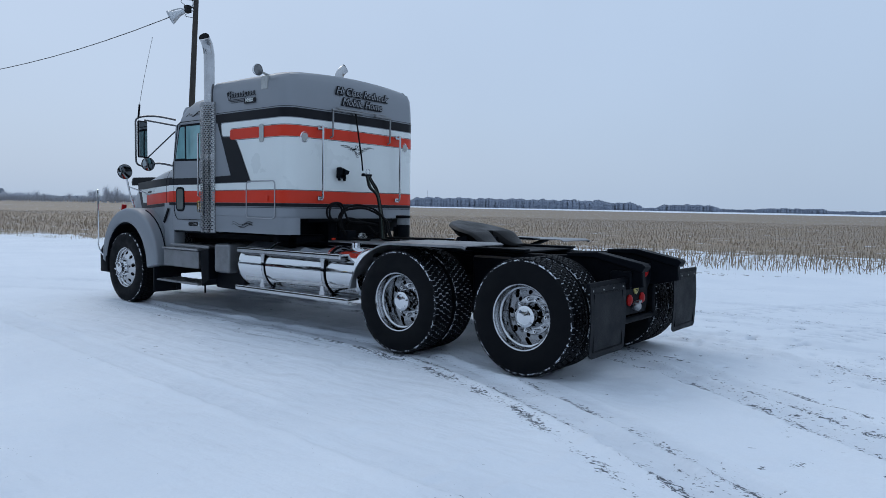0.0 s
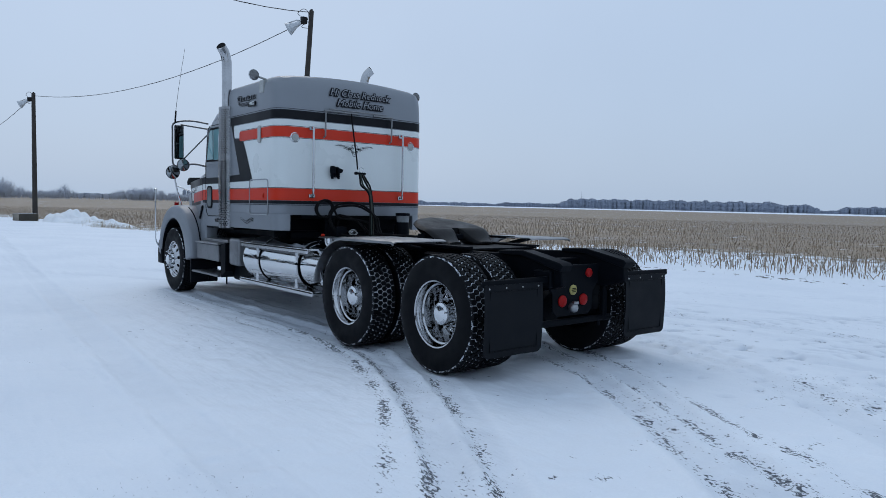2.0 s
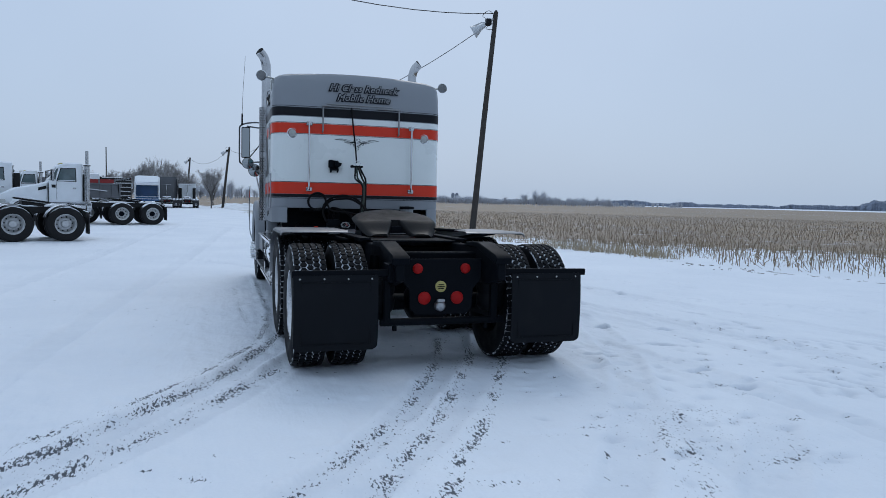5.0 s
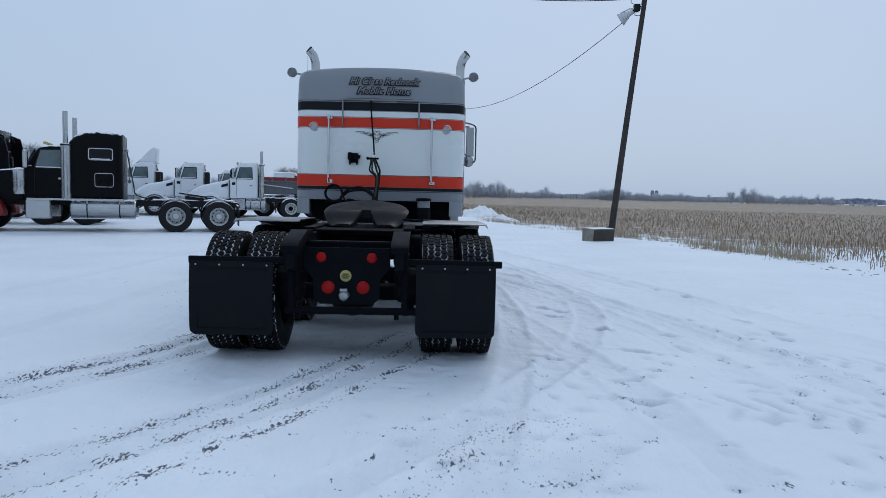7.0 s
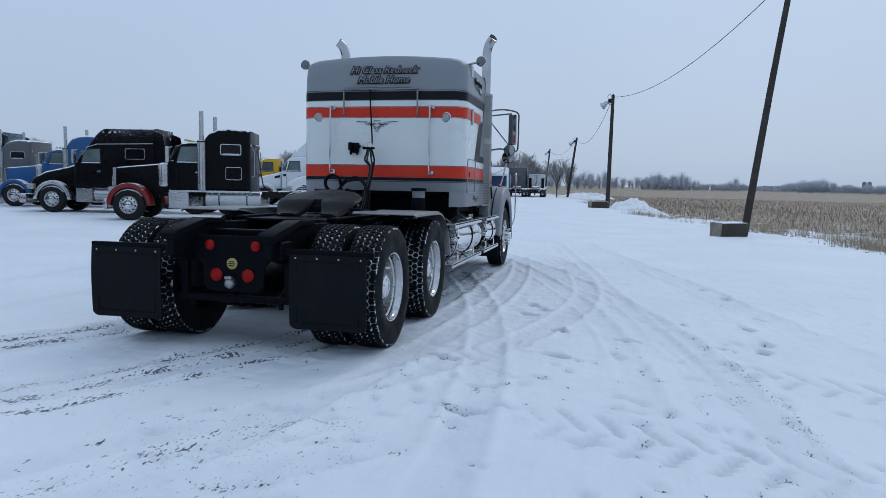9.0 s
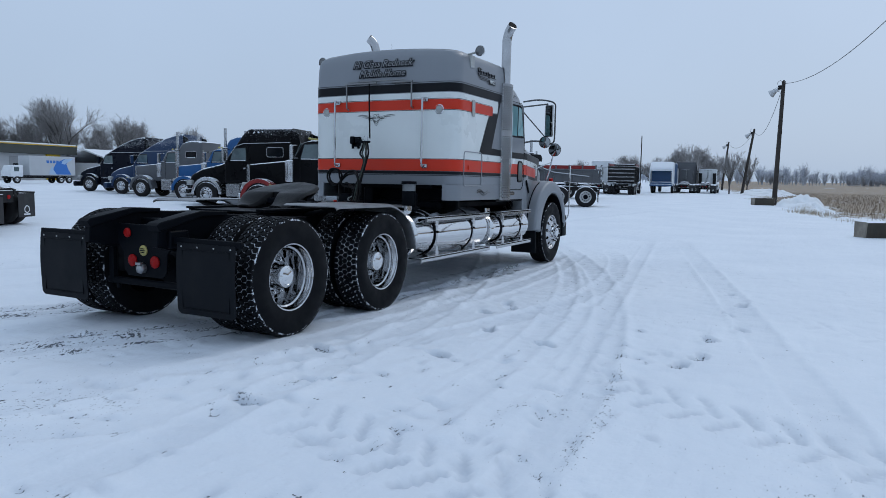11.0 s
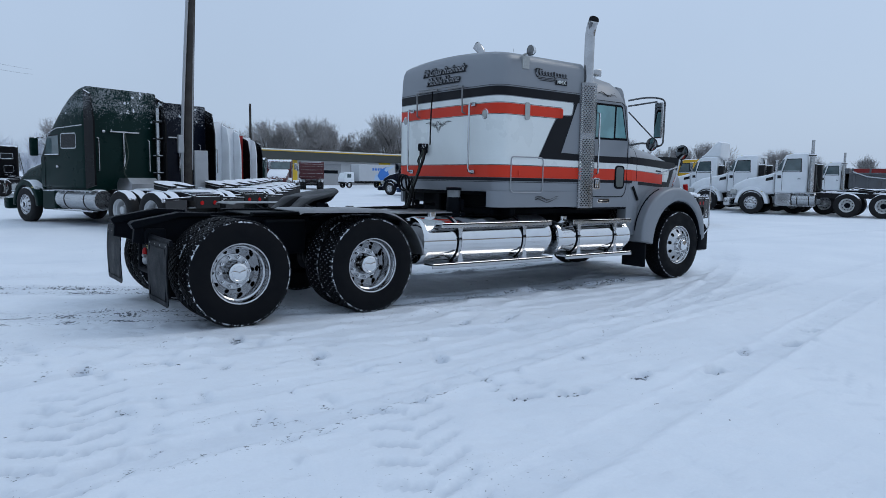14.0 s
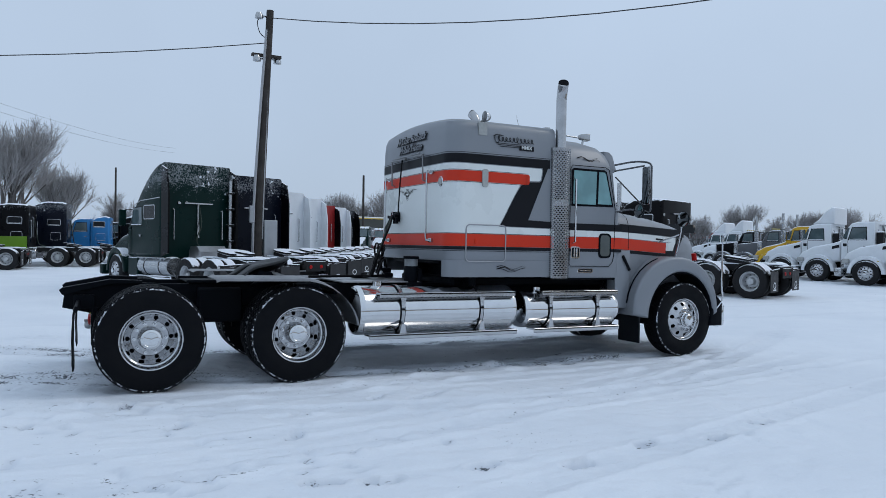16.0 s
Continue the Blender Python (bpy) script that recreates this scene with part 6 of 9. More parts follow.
# door mirrors
for side in (-1, 1):
    bm = fresh()
    tube(bm, [(-5.86, side * 1.03, 2.66), (-6.02, side * 1.20, 2.70), (-6.10, side * 1.36, 2.69), (-6.11, side * 1.47, 2.64), (-6.11, side * 1.48, 2.50), (-6.11, side * 1.48, 2.12), (-6.11, side * 1.46, 2.03), (-6.11, side * 1.38, 2.00)], 0.013, 8, 4)
    tube(bm, [(-5.86, side * 1.03, 2.58), (-6.10, side * 1.36, 2.64)], 0.012, 8)
    tube(bm, [(-5.88, side * 1.03, 2.50), (-6.10, side * 1.34, 2.10)], 0.010, 8)
    tube(bm, [(-5.90, side * 1.05, 2.02), (-6.0, side * 1.2, 2.05), (-6.11, side * 1.40, 2.02)], 0.014, 8, 3)
    arms = part("door_mirror", bm, ARM_METAL, truck, "tall door mirror on dark tube arms")
    part("mirror_case", bx(fresh(), -6.14, -6.10, min(side * 1.31, side * 1.45), max(side * 1.31, side * 1.45), 2.12, 2.63, 0.018, 2), FRAME_BLACK if side < 0 else PIPE_METAL, arms)
    part("mirror_face", bx(fresh(), -6.10, -6.094, min(side * 1.322, side * 1.438), max(side * 1.322, side * 1.438), 2.135, 2.615, 0.002), MIRROR, arms)
    part("spot_mirror", lathe(fresh(), [(0.0, -0.06), (0.06, -0.05), (0.092, -0.02), (0.095, 0.0), (0.088, 0.002)], 24, "x", (-6.02, side * 1.35, 2.03)), FRAME_BLACK, arms)
    part("spot_face", lathe(fresh(), [(0.088, 0.002), (0.05, 0.014), (0, 0.02)], 24, "x", (-6.02, side * 1.35, 2.03)), MIRROR, arms)
bm = tube(fresh(), [(-6.11, -1.44, 2.64), (-6.08, -1.44, 2.82), (-5.96, -1.43, 3.2), (-5.79, -1.40, 3.72)], 0.004, 6, 3, taper=0.002)
rod(bm, (-6.11, -1.44, 2.66), (-6.075, -1.44, 2.84), 0.013)
part("antenna", bm, FRAME_BLACK, truck, "thin whip antenna")

# air hoses and cables behind the sleeper
def hose(pts, r, mat, label=""):
    return part("air_hose", tube(fresh(), pts, r, 8, 7), mat, truck, label)


hose([(REAR + 0.05, -0.13, 2.66), (REAR + 0.08, -0.11, 2.4), (REAR + 0.11, -0.08, 2.1), (REAR + 0.12, -0.07, 1.955), (REAR + 0.12, -0.07, 1.935)], 0.010, HOSE_BLACK, "black hose tender cord")
ring_ = [(-3.03, -0.07 + 0.034 * math.cos(radians(a)), 1.921 + 0.034 * math.sin(radians(a))) for a in range(90, 451, 30)]
part("hose_ring", tube(fresh(), ring_, 0.0045, 6), CHROME, truck, "open steel ring")
bm = bx(fresh(), -3.045, -3.015, -0.15, 0.0, 1.865, 1.892, 0.008)
rod(bm, (-3.05, -0.145, 1.88), (-3.01, -0.145, 1.88), 0.02)
part("hose_clamp", bm, FRAME_BLACK, truck, "black hose clamp")
for mat, y0, out, low in ((HOSE_BLACK, -0.10, -0.012, -0.10), (HOSE_GREEN, -0.085, 0.008, -0.07), (HOSE_OLIVE, -0.06, 0.045, -0.045), (HOSE_BLACK, -0.045, 0.07, -0.02), (HOSE_BLACK, -0.07, 0.055, -0.06)):
    hose([(-3.03, y0, 1.875), (-3.0, y0 + 0.45 * out, 1.80), (-2.96, y0 + 0.9 * out, 1.72), (-2.92, -0.02 + 0.55 * out, 1.63), (-2.86, -0.03 + 0.5 * out, 1.46), (-2.80, -0.03 + 0.4 * (low + out), 1.28), (-2.77, low, 1.14), (-2.72, low - 0.02, 1.085), (-2.5, low - 0.03, 1.08)], 0.0115, mat, "air hose hanging from its ring to the deck")
for d in (0.0, 0.03):   # one wide double loop
    hose([(-2.6, 0.02 + d, 1.085), (-2.70, 0.01 + d, 1.10), (-2.75, 0.0 + d, 1.20), (-2.78, -0.01 + d, 1.31), (-2.86, -0.08, 1.43 - d), (-2.95, -0.17, 1.485 - d), (-3.02, -0.28, 1.50 - 1.4 * d), (-3.07, -0.41, 1.46 - d), (-3.085 + d, -0.50, 1.36 - d), (-3.07 + d, -0.50, 1.24), (-3.03 + d, -0.45, 1.14), (-2.97, -0.36 + d, 1.085), (-2.8, -0.25, 1.08)], 0.0135, HOSE_BLACK, "wide black hose loop")
spin = [(-3.105 + 0.004 * k, -0.587 + 0.112 * math.cos(radians(-60 - 30 * k)), 1.415 + (0.10 + 0.0006 * k) * math.sin(radians(-60 - 30 * k))) for k in range(23)]
hose(spin + [(-3.0, -0.42, 1.31), (-2.96, -0.33, 1.29), (-2.90, -0.20, 1.28), (-2.82, -0.07, 1.24), (-2.75, 0.0, 1.12)], 0.013, HOSE_BLACK, "small coiled black cable")
for y0, z0, mat in ((-0.44, 1.33, HOSE_BLACK), (-0.38, 1.30, HOSE_BLACK)):   # short lines lying over the valves
    hose([(-3.10, y0, z0 - 0.12), (-3.06, y0 + 0.03, z0), (-2.98, y0 + 0.14, z0 - 0.01), (-2.90, y0 + 0.26, z0 - 0.09), (-2.84, y0 + 0.33, z0 - 0.2)], 0.012, mat)
hose([(REAR + 0.30, -0.05, 1.10), (REAR + 0.7, 0.02, 1.10), (REAR + 1.1, 0.12, 1.10), (REAR + 1.4, 0.2, 1.10)], 0.016, HOSE_BLACK)
valve = part("air_valve", bx(bx(fresh(), -3.14, -2.98, -0.46, -0.30, 1.065, 1.19, 0.02, 2), -3.12, -3.0, -0.28, -0.18, 1.065, 1.13, 0.015, 2), FRAME_BLACK, truck, "black air valve with fittings")
part("fitting", rod(fresh(), (-2.99, -0.26, 1.10), (-2.95, -0.22, 1.13), 0.022, seg=8), ALLOY, valve)
part("red_fitting", bx(fresh(), -3.10, -3.06, -0.62, -0.57, 1.07, 1.10, 0.01), RED_PAINT, valve, "red coupling")
part("line_coil", tube(fresh(), [(-2.97 + 0.003 * k, -0.235 + 0.055 * math.cos(radians(45 * k)), 1.12 + 0.035 * math.sin(radians(45 * k))) for k in range(17)], 0.006, 5), CLEAR_LENS, valve, "pale thin coiled line")

# ---- the lot: parked trucks, poles, blocks, building ----
def paint(name, col, snow=0.85, speckle=0.0):
    return surface(name, col, 0.30 if max(col) < 0.05 else 0.35, 0.0, 0.08, 2.0, 60, coat=0.02, snow=snow, spec=0.09 if max(col) < 0.05 else 0.4, speckle=speckle)


SNOWY_TYRE = surface("snowy_rubber", (0.014, 0.014, 0.015), 0.7, 0, 0.3, 6, 60, snow=1.15, dirt=(0.04, 0.04, 0.042), dirt_amount=0.2, spec=0.2)
SNOWY_FRAME = surface("snowy_frame", (0.013, 0.013, 0.014), 0.6, 0, 0.3, 5, 40, snow=1.3, dirt=(0.04, 0.04, 0.04), dirt_amount=0.2, spec=0.2)
SNOWY_ALLOY = surface("snowy_alloy", (0.46, 0.47, 0.48), 0.2, 0.9, 0.1, 5, 60, snow=0.5)
SNOWY_SILL = surface("sill_snow", (0.80, 0.83, 0.87), 0.7, 0, 0.1, 20, 90)
SNOWY_FLAP = surface("snowy_flap", (0.02, 0.02, 0.022), 0.6, 0, 0.2, 6, 80, snow=0.4)
BG_WINDOW = glassy("bg_window", (0.10, 0.14, 0.15), 0.06)
P_BLACK, P_NAVY, P_GREEN = paint("black_cab_paint", (0.003, 0.003, 0.004), 0.85, 0.4), paint("navy_cab_paint", (0.005, 0.007, 0.014), 0.85, 0.6), paint("dark_green_cab_paint", (0.003, 0.017, 0.015), 0.8, 1.0)
P_WHITE, P_BLUE, P_ROYAL = paint("white_cab_paint", (0.72, 0.745, 0.77)), paint("blue_cab_paint", (0.012, 0.17, 0.42)), paint("royal_cab_paint", (0.007, 0.030, 0.085), 0.85, 0.8)
P_GREY, P_RED, P_YELLOW, P_MAROON = paint("grey_cab_paint", (0.10, 0.105, 0.115)), paint("red_cab_paint", (0.30, 0.02, 0.02)), paint("yellow_cab_paint", (0.62, 0.36, 0.02)), paint("maroon_paint", (0.20, 0.012, 0.012), 0.3)
P_JET = paint("jet_black_paint", (0.003, 0.003, 0.004), 0.75)
P_DEEP = paint("deep_blue_cab_paint", (0.010, 0.085, 0.24))
P_WINE = paint("dark_wine_paint", (0.07, 0.010, 0.012))
P_LIME = paint("lime_paint", (0.12, 0.26, 0.01), 0.3)

BG_TYRE = mesh_of(lathe(fresh(), [(0.285, -0.115), (0.30, -0.13), (0.36, -0.145), (0.45, -0.145), (0.50, -0.13), (0.52, -0.10), (0.525, 0), (0.52, 0.10), (0.50, 0.13), (0.45, 0.145), (0.36, 0.145), (0.30, 0.13), (0.285, 0.115)], 36), [SNOWY_TYRE], 40, "tyre")
BG_STEEL = drive_rim([STEEL_RIM, FRAME_BLACK, STEEL_RIM])
BG_HUB = drive_hub([STEEL_RIM])
PALE_RIM = surface("white_rim", (0.62, 0.63, 0.63), 0.5, 0, 0.1, 8, 60, dirt=(0.2, 0.19, 0.18), dirt_amount=0.3)
WHITE_RIM = drive_rim([PALE_RIM, FRAME_BLACK, PALE_RIM])
BLACK_HUB = drive_hub([FRAME_BLACK])


def bg_wheel(parent, name, x, y, side, rim, hub, turn):
    w = part(name, rim, None, parent, at=pose(x, y, TYRE_R, 0, turn, 0 if side < 0 else 180))
    part("tyre", BG_TYRE, None, w)
    if hub:
        part("hub_cap", hub, None, w)


def parked_truck(label, near_rear, heading, W, body, fend=None, hb=0.75, cab_len=1.3, sleeper_len=0.0, sleeper_top=3.45, style="box", low=None, stacks=0, rims=BG_STEEL, hub=None, flaps=True, fairing=False, dump=None, dump_top=2.62, centre=False, hood_top=1.95, steep=False):
    """A parked tractor. near_rear: the left rear hub's place on the ground; heading: unit way that it faces; W: from front axle to last axle."""
    hx, hy = heading
    k = math.hypot(hx, hy)
    rz = math.degrees(math.atan2(hy / k, hx / k)) - 180
    m = pose(near_rear[0], near_rear[1], 0, 0, 0, rz)
    if not centre:
        m = m @ pose(0, 1.12, 0)
    o = m.translation
    m.translation.z = float(lie(o.x, o.y)) * math.exp(-(math.hypot(o.x, o.y) / 140) ** 2) - 0.01
    t = thing("parked_truck", label, "truck", m, group="parked trucks")
    fend = fend or body
    hub = hub or BG_HUB
    for i, x in enumerate((0.0, -1.34)):
        for side in (-1, 1):
            bg_wheel(t, "drive_wheel", x, side * 1.07, side, rims, hub, 13 * i + 40 * side)
            bg_wheel(t, "inner_drive_wheel", x, side * 0.735, side, INNER_RIM, None, 20)
        part("drive_axle", rod(fresh(), (x, -0.9, 0.53), (x, 0.9, 0.53), 0.10, seg=10), SNOWY_FRAME, t)
    for side in (-1, 1):
        w = part("front_wheel", RIM_STEER, None, t, at=pose(-W, side * 1.03, TYRE_R, 0, 9, 0 if side < 0 else 180))
        part("tyre", BG_TYRE, None, w)
        part("hub_cap", HUB_STEER, None, w)
        part("frame_rail", prism(fresh(), [(-W - 0.7, 0.82), (-W - 0.7, 1.02), (0.2, 1.02), (0.7, 0.95), (0.7, 0.82)], side * 0.42 - 0.04, side * 0.42 + 0.04), SNOWY_FRAME, t)
    for x0, x1 in ((-0.72, -0.6), (0.55, 0.65), (-2.6, -2.2)):
        part("crossmember", bx(fresh(), x0, x1, -0.42, 0.42, 0.82, 0.99, 0.01), SNOWY_FRAME, t)
    back = -W + hb + cab_len + sleeper_len
    if dump is None:
        pl = [(0.44 * math.cos(radians(a)) - 0.08, 0.46 * math.sin(radians(a))) for a in range(90, 271, 15)] + [(0.38, -0.40), (0.40, -0.2), (0.0, -0.05), (0.0, 0.05), (0.40, 0.2), (0.38, 0.40)]
        f5 = part("fifth_wheel", prism(fresh(), pl, -0.025, 0.025, "z"), SNOWY_FRAME, t, "fifth wheel under snow", at=pose(-0.72, 0, 1.20, 0, 8, 0))
        part("mount", bx(fresh(), -0.3, 0.3, -0.4, 0.4, -0.17, -0.03, 0.02), SNOWY_FRAME, f5)
    if flaps:
        for side in (-1, 1):
            part("mud_flap", bx(fresh(), 0.62, 0.635, side * 0.92 - 0.31, side * 0.92 + 0.31, 0.22, 0.84, 0.004), SNOWY_FLAP, t, "black mud flap")
            bm = fresh()
            lathe(bm, [(0.10, 0.0), (0.10, 0.004), (0.075, 0.004), (0.075, 0.0)], 18, "x", (0.637, side * 0.92, 0.42))
            bx(bm, 0.637, 0.64, side * 0.92 - 0.12, side * 0.92 + 0.12, 0.27, 0.31)
            part("flap_mark", bm, P_WHITE, t, "white ring mark")
            part("flap_hanger", rod(fresh(), (0.60, side * 0.42, 0.90), (0.63, side * 1.22, 0.86), 0.03), SNOWY_FRAME, t)
        tail_p = part("tail_panel", bx(fresh(), 0.66, 0.69, -0.38, 0.38, 0.62, 0.93, 0.01), SNOWY_FRAME, t)
        for y in (-0.2, 0.2):
            part("tail_light", lathe(fresh(), [(0.055, 0), (0.055, 0.012), (0, 0.02)], 14, "x", (0.692, y, 0.76)), RED_LENS, tail_p)
    for x0, x1, w in ((-2.05, 0.55, 0.40), (-1.65, -1.05, 0.52), (-0.30, 0.28, 0.50)):
        part("lying_snow", bx(fresh(), x0, x1, -w, w, 1.022, 1.06 + 0.02 * (w > 0.45), 0.018, 2), SNOWY_SILL, t, "snow lying on the frame")
    # cab and hood
    xc, xr = -W + hb, -W + hb + cab_len
    top = 2.72 if style != "aero" else 2.5
    if style == "aero":
        run = 0.75 if steep else max(back - xc - 0.62, 0.8)
        prof = [(xc, 1.0), (xc, 1.92), (xc + 0.28, 2.30), (xc + 0.55, 2.62)] + [(xc + 0.55 + run * math.sin(radians(q)), 2.62 + (sleeper_top - 2.62) * (1 - (1 - math.sin(radians(q))) ** 1.6)) for q in range(12, 90, 13)] + [(back, sleeper_top), (back, 1.0)]
        c = part("cab", prism(fresh(), prof, -1.14, 1.14, "y", 0.13, 3), body, t, "high-roof aerodynamic cab")
    else:
        drop = 0.12 if style == "pete" else 0.0
        prof = [(xc, 1.0), (xc, hood_top), (xc + 0.30, 2.55 - drop), (xc + 0.42, 2.70 - drop), (xc + 0.7, 2.78 - drop), (xr, 2.78 - drop), (xr, 1.0)]
        c = part("cab", prism(fresh(), prof, -1.0, 1.0, "y", 0.09, 3), body, t)
        if sleeper_len:
            s0 = xr + 0.02
            prof = [(s0, 1.0), (s0, sleeper_top - 0.60), (s0 + 0.08, sleeper_top - 0.36), (s0 + 0.24, sleeper_top - 0.16), (s0 + 0.5, sleeper_top - 0.04), (s0 + 0.85, sleeper_top + 0.02), (back - 0.2, sleeper_top), (back, sleeper_top - 0.06), (back, 1.0)]
            part("sleeper", prism(fresh(), prof, -1.16, 1.16, "y", 0.20, 4), body, t, "sleeper box with snow on its roof")
    for side in (-1, 1):
        a = 1.16 if style == "aero" else 1.0

        def slab(pts, d0, d1):
            return prism(fresh(), pts, min(side * d0, side * d1), max(side * d0, side * d1))
        wx = xc + 0.32
        part("side_window", slab([(wx, 1.98), (wx + 0.16, 2.50), (wx + 0.72, 2.52), (wx + 0.74, 1.98)], a - 0.05, a + 0.006 - (0.02 if style == "aero" else 0)), BG_WINDOW, c, "side window")
        wf = part("window_frame", slab([(wx - 0.035, 1.945), (wx + 0.14, 2.535), (wx + 0.745, 2.555), (wx + 0.775, 1.945)], a - 0.05, a + 0.003 - (0.02 if style == "aero" else 0)), SNOWY_FRAME if body is not P_WHITE else P_BLACK, c)
        part("sill_snow", bx(fresh(), wx + 0.02, wx + 0.72, min(side * (a - 0.04), side * (a + 0.012)), max(side * (a - 0.04), side * (a + 0.012)), 1.975, 2.005, 0.008), SNOWY_SILL, wf)
        part("door_seam", tube(fresh(), [(wx - 0.02, side * (a - (0.016 if style == "aero" else -0.002)), z) for z in (1.1, 1.9)] + [(wx + 0.16, side * (a - (0.016 if style == "aero" else -0.002)), 2.56)], 0.008, 5), SNOWY_FRAME, c)
        if style == "box":
            part("windshield_side", slab([(xc + 0.05, hood_top + 0.04), (xc + 0.30, 2.50), (xc + 0.37, 2.52), (xc + 0.25, hood_top + 0.04)], a - 0.05, a + 0.004), BG_WINDOW, c)
            part("cab_back_gear", bx(fresh(), xr + 0.04, xr + 0.30, min(side * 0.60, side * 0.95), max(side * 0.60, side * 0.95), 1.05, 2.35, 0.05), SNOWY_FRAME, t, "black exhaust and air gear")
            part("cowl_vent", bx(fresh(), xc + 0.10, xc + 0.26, side * a - 0.008, side * a + 0.008, 1.66, 1.80, 0.004), SNOWY_FRAME, c)
        part("door_handle", bx(fresh(), wx + 0.62, wx + 0.74, side * a - 0.02, side * a + 0.02, 1.62, 1.68, 0.008), SNOWY_ALLOY, c)
        # mirror
        mx = xc + 0.12
        mm = part("door_mirror", bx(fresh(), mx - 0.06, mx + 0.06, side * 1.34 - 0.11, side * 1.34 + 0.11, 1.95, 2.48, 0.03), fend if style == "aero" else SNOWY_ALLOY, t)
        for mz in (2.0, 2.46):
            part("mirror_arm", tube(fresh(), [(mx + 0.1, side * 1.0, mz + 0.02), (mx, side * 1.3, mz)], 0.02, 6), SNOWY_FRAME, mm)
        # tank and step
        ty = side * 0.86
        t0, t1 = (xr + 0.12 if style == "pete" and sleeper_len else xc + 0.75), min(back + 0.35, -2.1)
        if t1 - t0 > 0.7:
            tk = part("fuel_tank", lathe(fresh(), [(0, t0), (0.26, t0), (0.29, t0 + 0.04), (0.29, t1 - 0.04), (0.26, t1), (0, t1)], 24, "x", (0, ty, 0.74)), SNOWY_ALLOY, t, "polished fuel tank")
            for f in (0.25, 0.75):
                x = t0 + (t1 - t0) * f
                part("tank_strap", lathe(fresh(), [(0.292, x - 0.018), (0.298, x - 0.018), (0.298, x + 0.018), (0.292, x + 0.018)], 24, "x", (0, ty, 0.74)), SNOWY_FRAME, tk)
            part("step_bar", bx(bx(fresh(), t0, t1, side * 1.10 - 0.08, side * 1.10 + 0.08, 0.42, 0.45), t0, t1, side * 1.10 - 0.08, side * 1.10 + 0.08, 0.98, 1.0), SNOWY_ALLOY, tk)
        part("entry_step", bx(fresh(), xc + 0.05, xc + 0.72, side * 0.9 - 0.22, side * 0.9 + 0.22, 0.42, 0.98, 0.03), SNOWY_ALLOY if style != "aero" else fend, t)
        # front fender
        R = 0.66
        arch = [(-W + (R + 0.07) * math.cos(radians(q)), 0.50 + (R + 0.10) * math.sin(radians(q))) for q in range(0, 181, 12)]
        hole = [(-W + (R - 0.08) * math.cos(radians(q)), 0.50 + (R - 0.06) * math.sin(radians(q))) for q in range(180, -1, -12)]
        part("front_fender", prism(fresh(), arch + hole, min(side * 0.62, side * 1.17), max(side * 0.62, side * 1.17), "y", 0.03, 2), fend, t)
        if sleeper_len and style != "aero":
            w0, w1 = back - 0.98, back - 0.28
            fr = part("sleeper_window", slab([p for p in round_rect(w0, w1, 2.24, 2.62, 0.07)], 1.10, 1.172), SNOWY_ALLOY, c, "sleeper window in a bright frame")
            part("pane", slab([p for p in round_rect(w0 + 0.03, w1 - 0.03, 2.27, 2.59, 0.05)], 1.10, 1.177), DARK_GLASS, fr)
            part("sill_snow", bx(fresh(), w0 + 0.08, w1 - 0.08, min(side * 1.15, side * 1.185), max(side * 1.15, side * 1.185), 2.27, 2.30, 0.01), SNOWY_SILL, fr)
            ring = [(x, side * 1.163, z) for x, z in round_rect(back - 0.80, back - 0.28, 1.42, 1.84, 0.06, 4)]
            part("locker_seal", tube(fresh(), ring + ring[:1], 0.012, 5), SNOWY_ALLOY, c, "locker hatch outlined by its seal")
            part("cab_light", lathe(fresh(), [(0.05, 0.0), (0.05, 0.02), (0, 0.03)], 12, "x", (back, side * 0.98, sleeper_top - 0.55)), CLEAR_LENS, c)
        if style == "aero":
            fr = part("sleeper_window", slab([p for p in round_rect(back - 1.18, back - 0.40, 2.14, 2.58, 0.09)], 1.09, 1.146), SNOWY_ALLOY, c)
            part("pane", slab([p for p in round_rect(back - 1.15, back - 0.43, 2.17, 2.55, 0.07)], 1.09, 1.151), DARK_GLASS, fr)
            part("drip_rail", tube(fresh(), [(xc + 0.36, side * 1.135, 2.30), (xc + 0.56, side * 1.14, 2.60), (xc + 0.95, side * 1.145, 2.72), (back - 0.08, side * 1.145, 2.78)], 0.014, 5), SNOWY_ALLOY, c)
            part("side_extender", prism(fresh(), [(back - 0.02, 1.05), (back - 0.02, sleeper_top - 0.1), (back + 0.28, sleeper_top - 0.22), (back + 0.42, sleeper_top - 0.9), (back + 0.42, 1.15)], min(side * 1.08, side * 1.13), max(side * 1.08, side * 1.13)), fend if body is P_WHITE else P_BLACK, c, "side extender")
        bm = tube(fresh(), [(back + 0.01, side * 0.78, 2.45), (back + 0.08, side * 0.78, 2.43), (back + 0.08, side * 0.78, 1.55), (back + 0.01, side * 0.78, 1.53)], 0.018, 6)
        part("grab_bar", bm, SNOWY_ALLOY, c)
    part("rear_rack", bx(bx(fresh(), back + 0.02, back + 0.10, -0.45, 0.45, 2.62, 2.66), back + 0.02, back + 0.06, -0.03, 0.03, 1.6, 2.62), SNOWY_ALLOY, c)
    part("air_hose", tube(fresh(), [(back + 0.05, 0.02, 2.6), (back + 0.15, 0.05, 2.0), (back + 0.25, -0.15, 1.5), (back + 0.3, 0.1, 1.2), (back + 0.6, 0.1, 1.08)], 0.022, 6, 5), HOSE_GREEN, c, "hanging air hose")
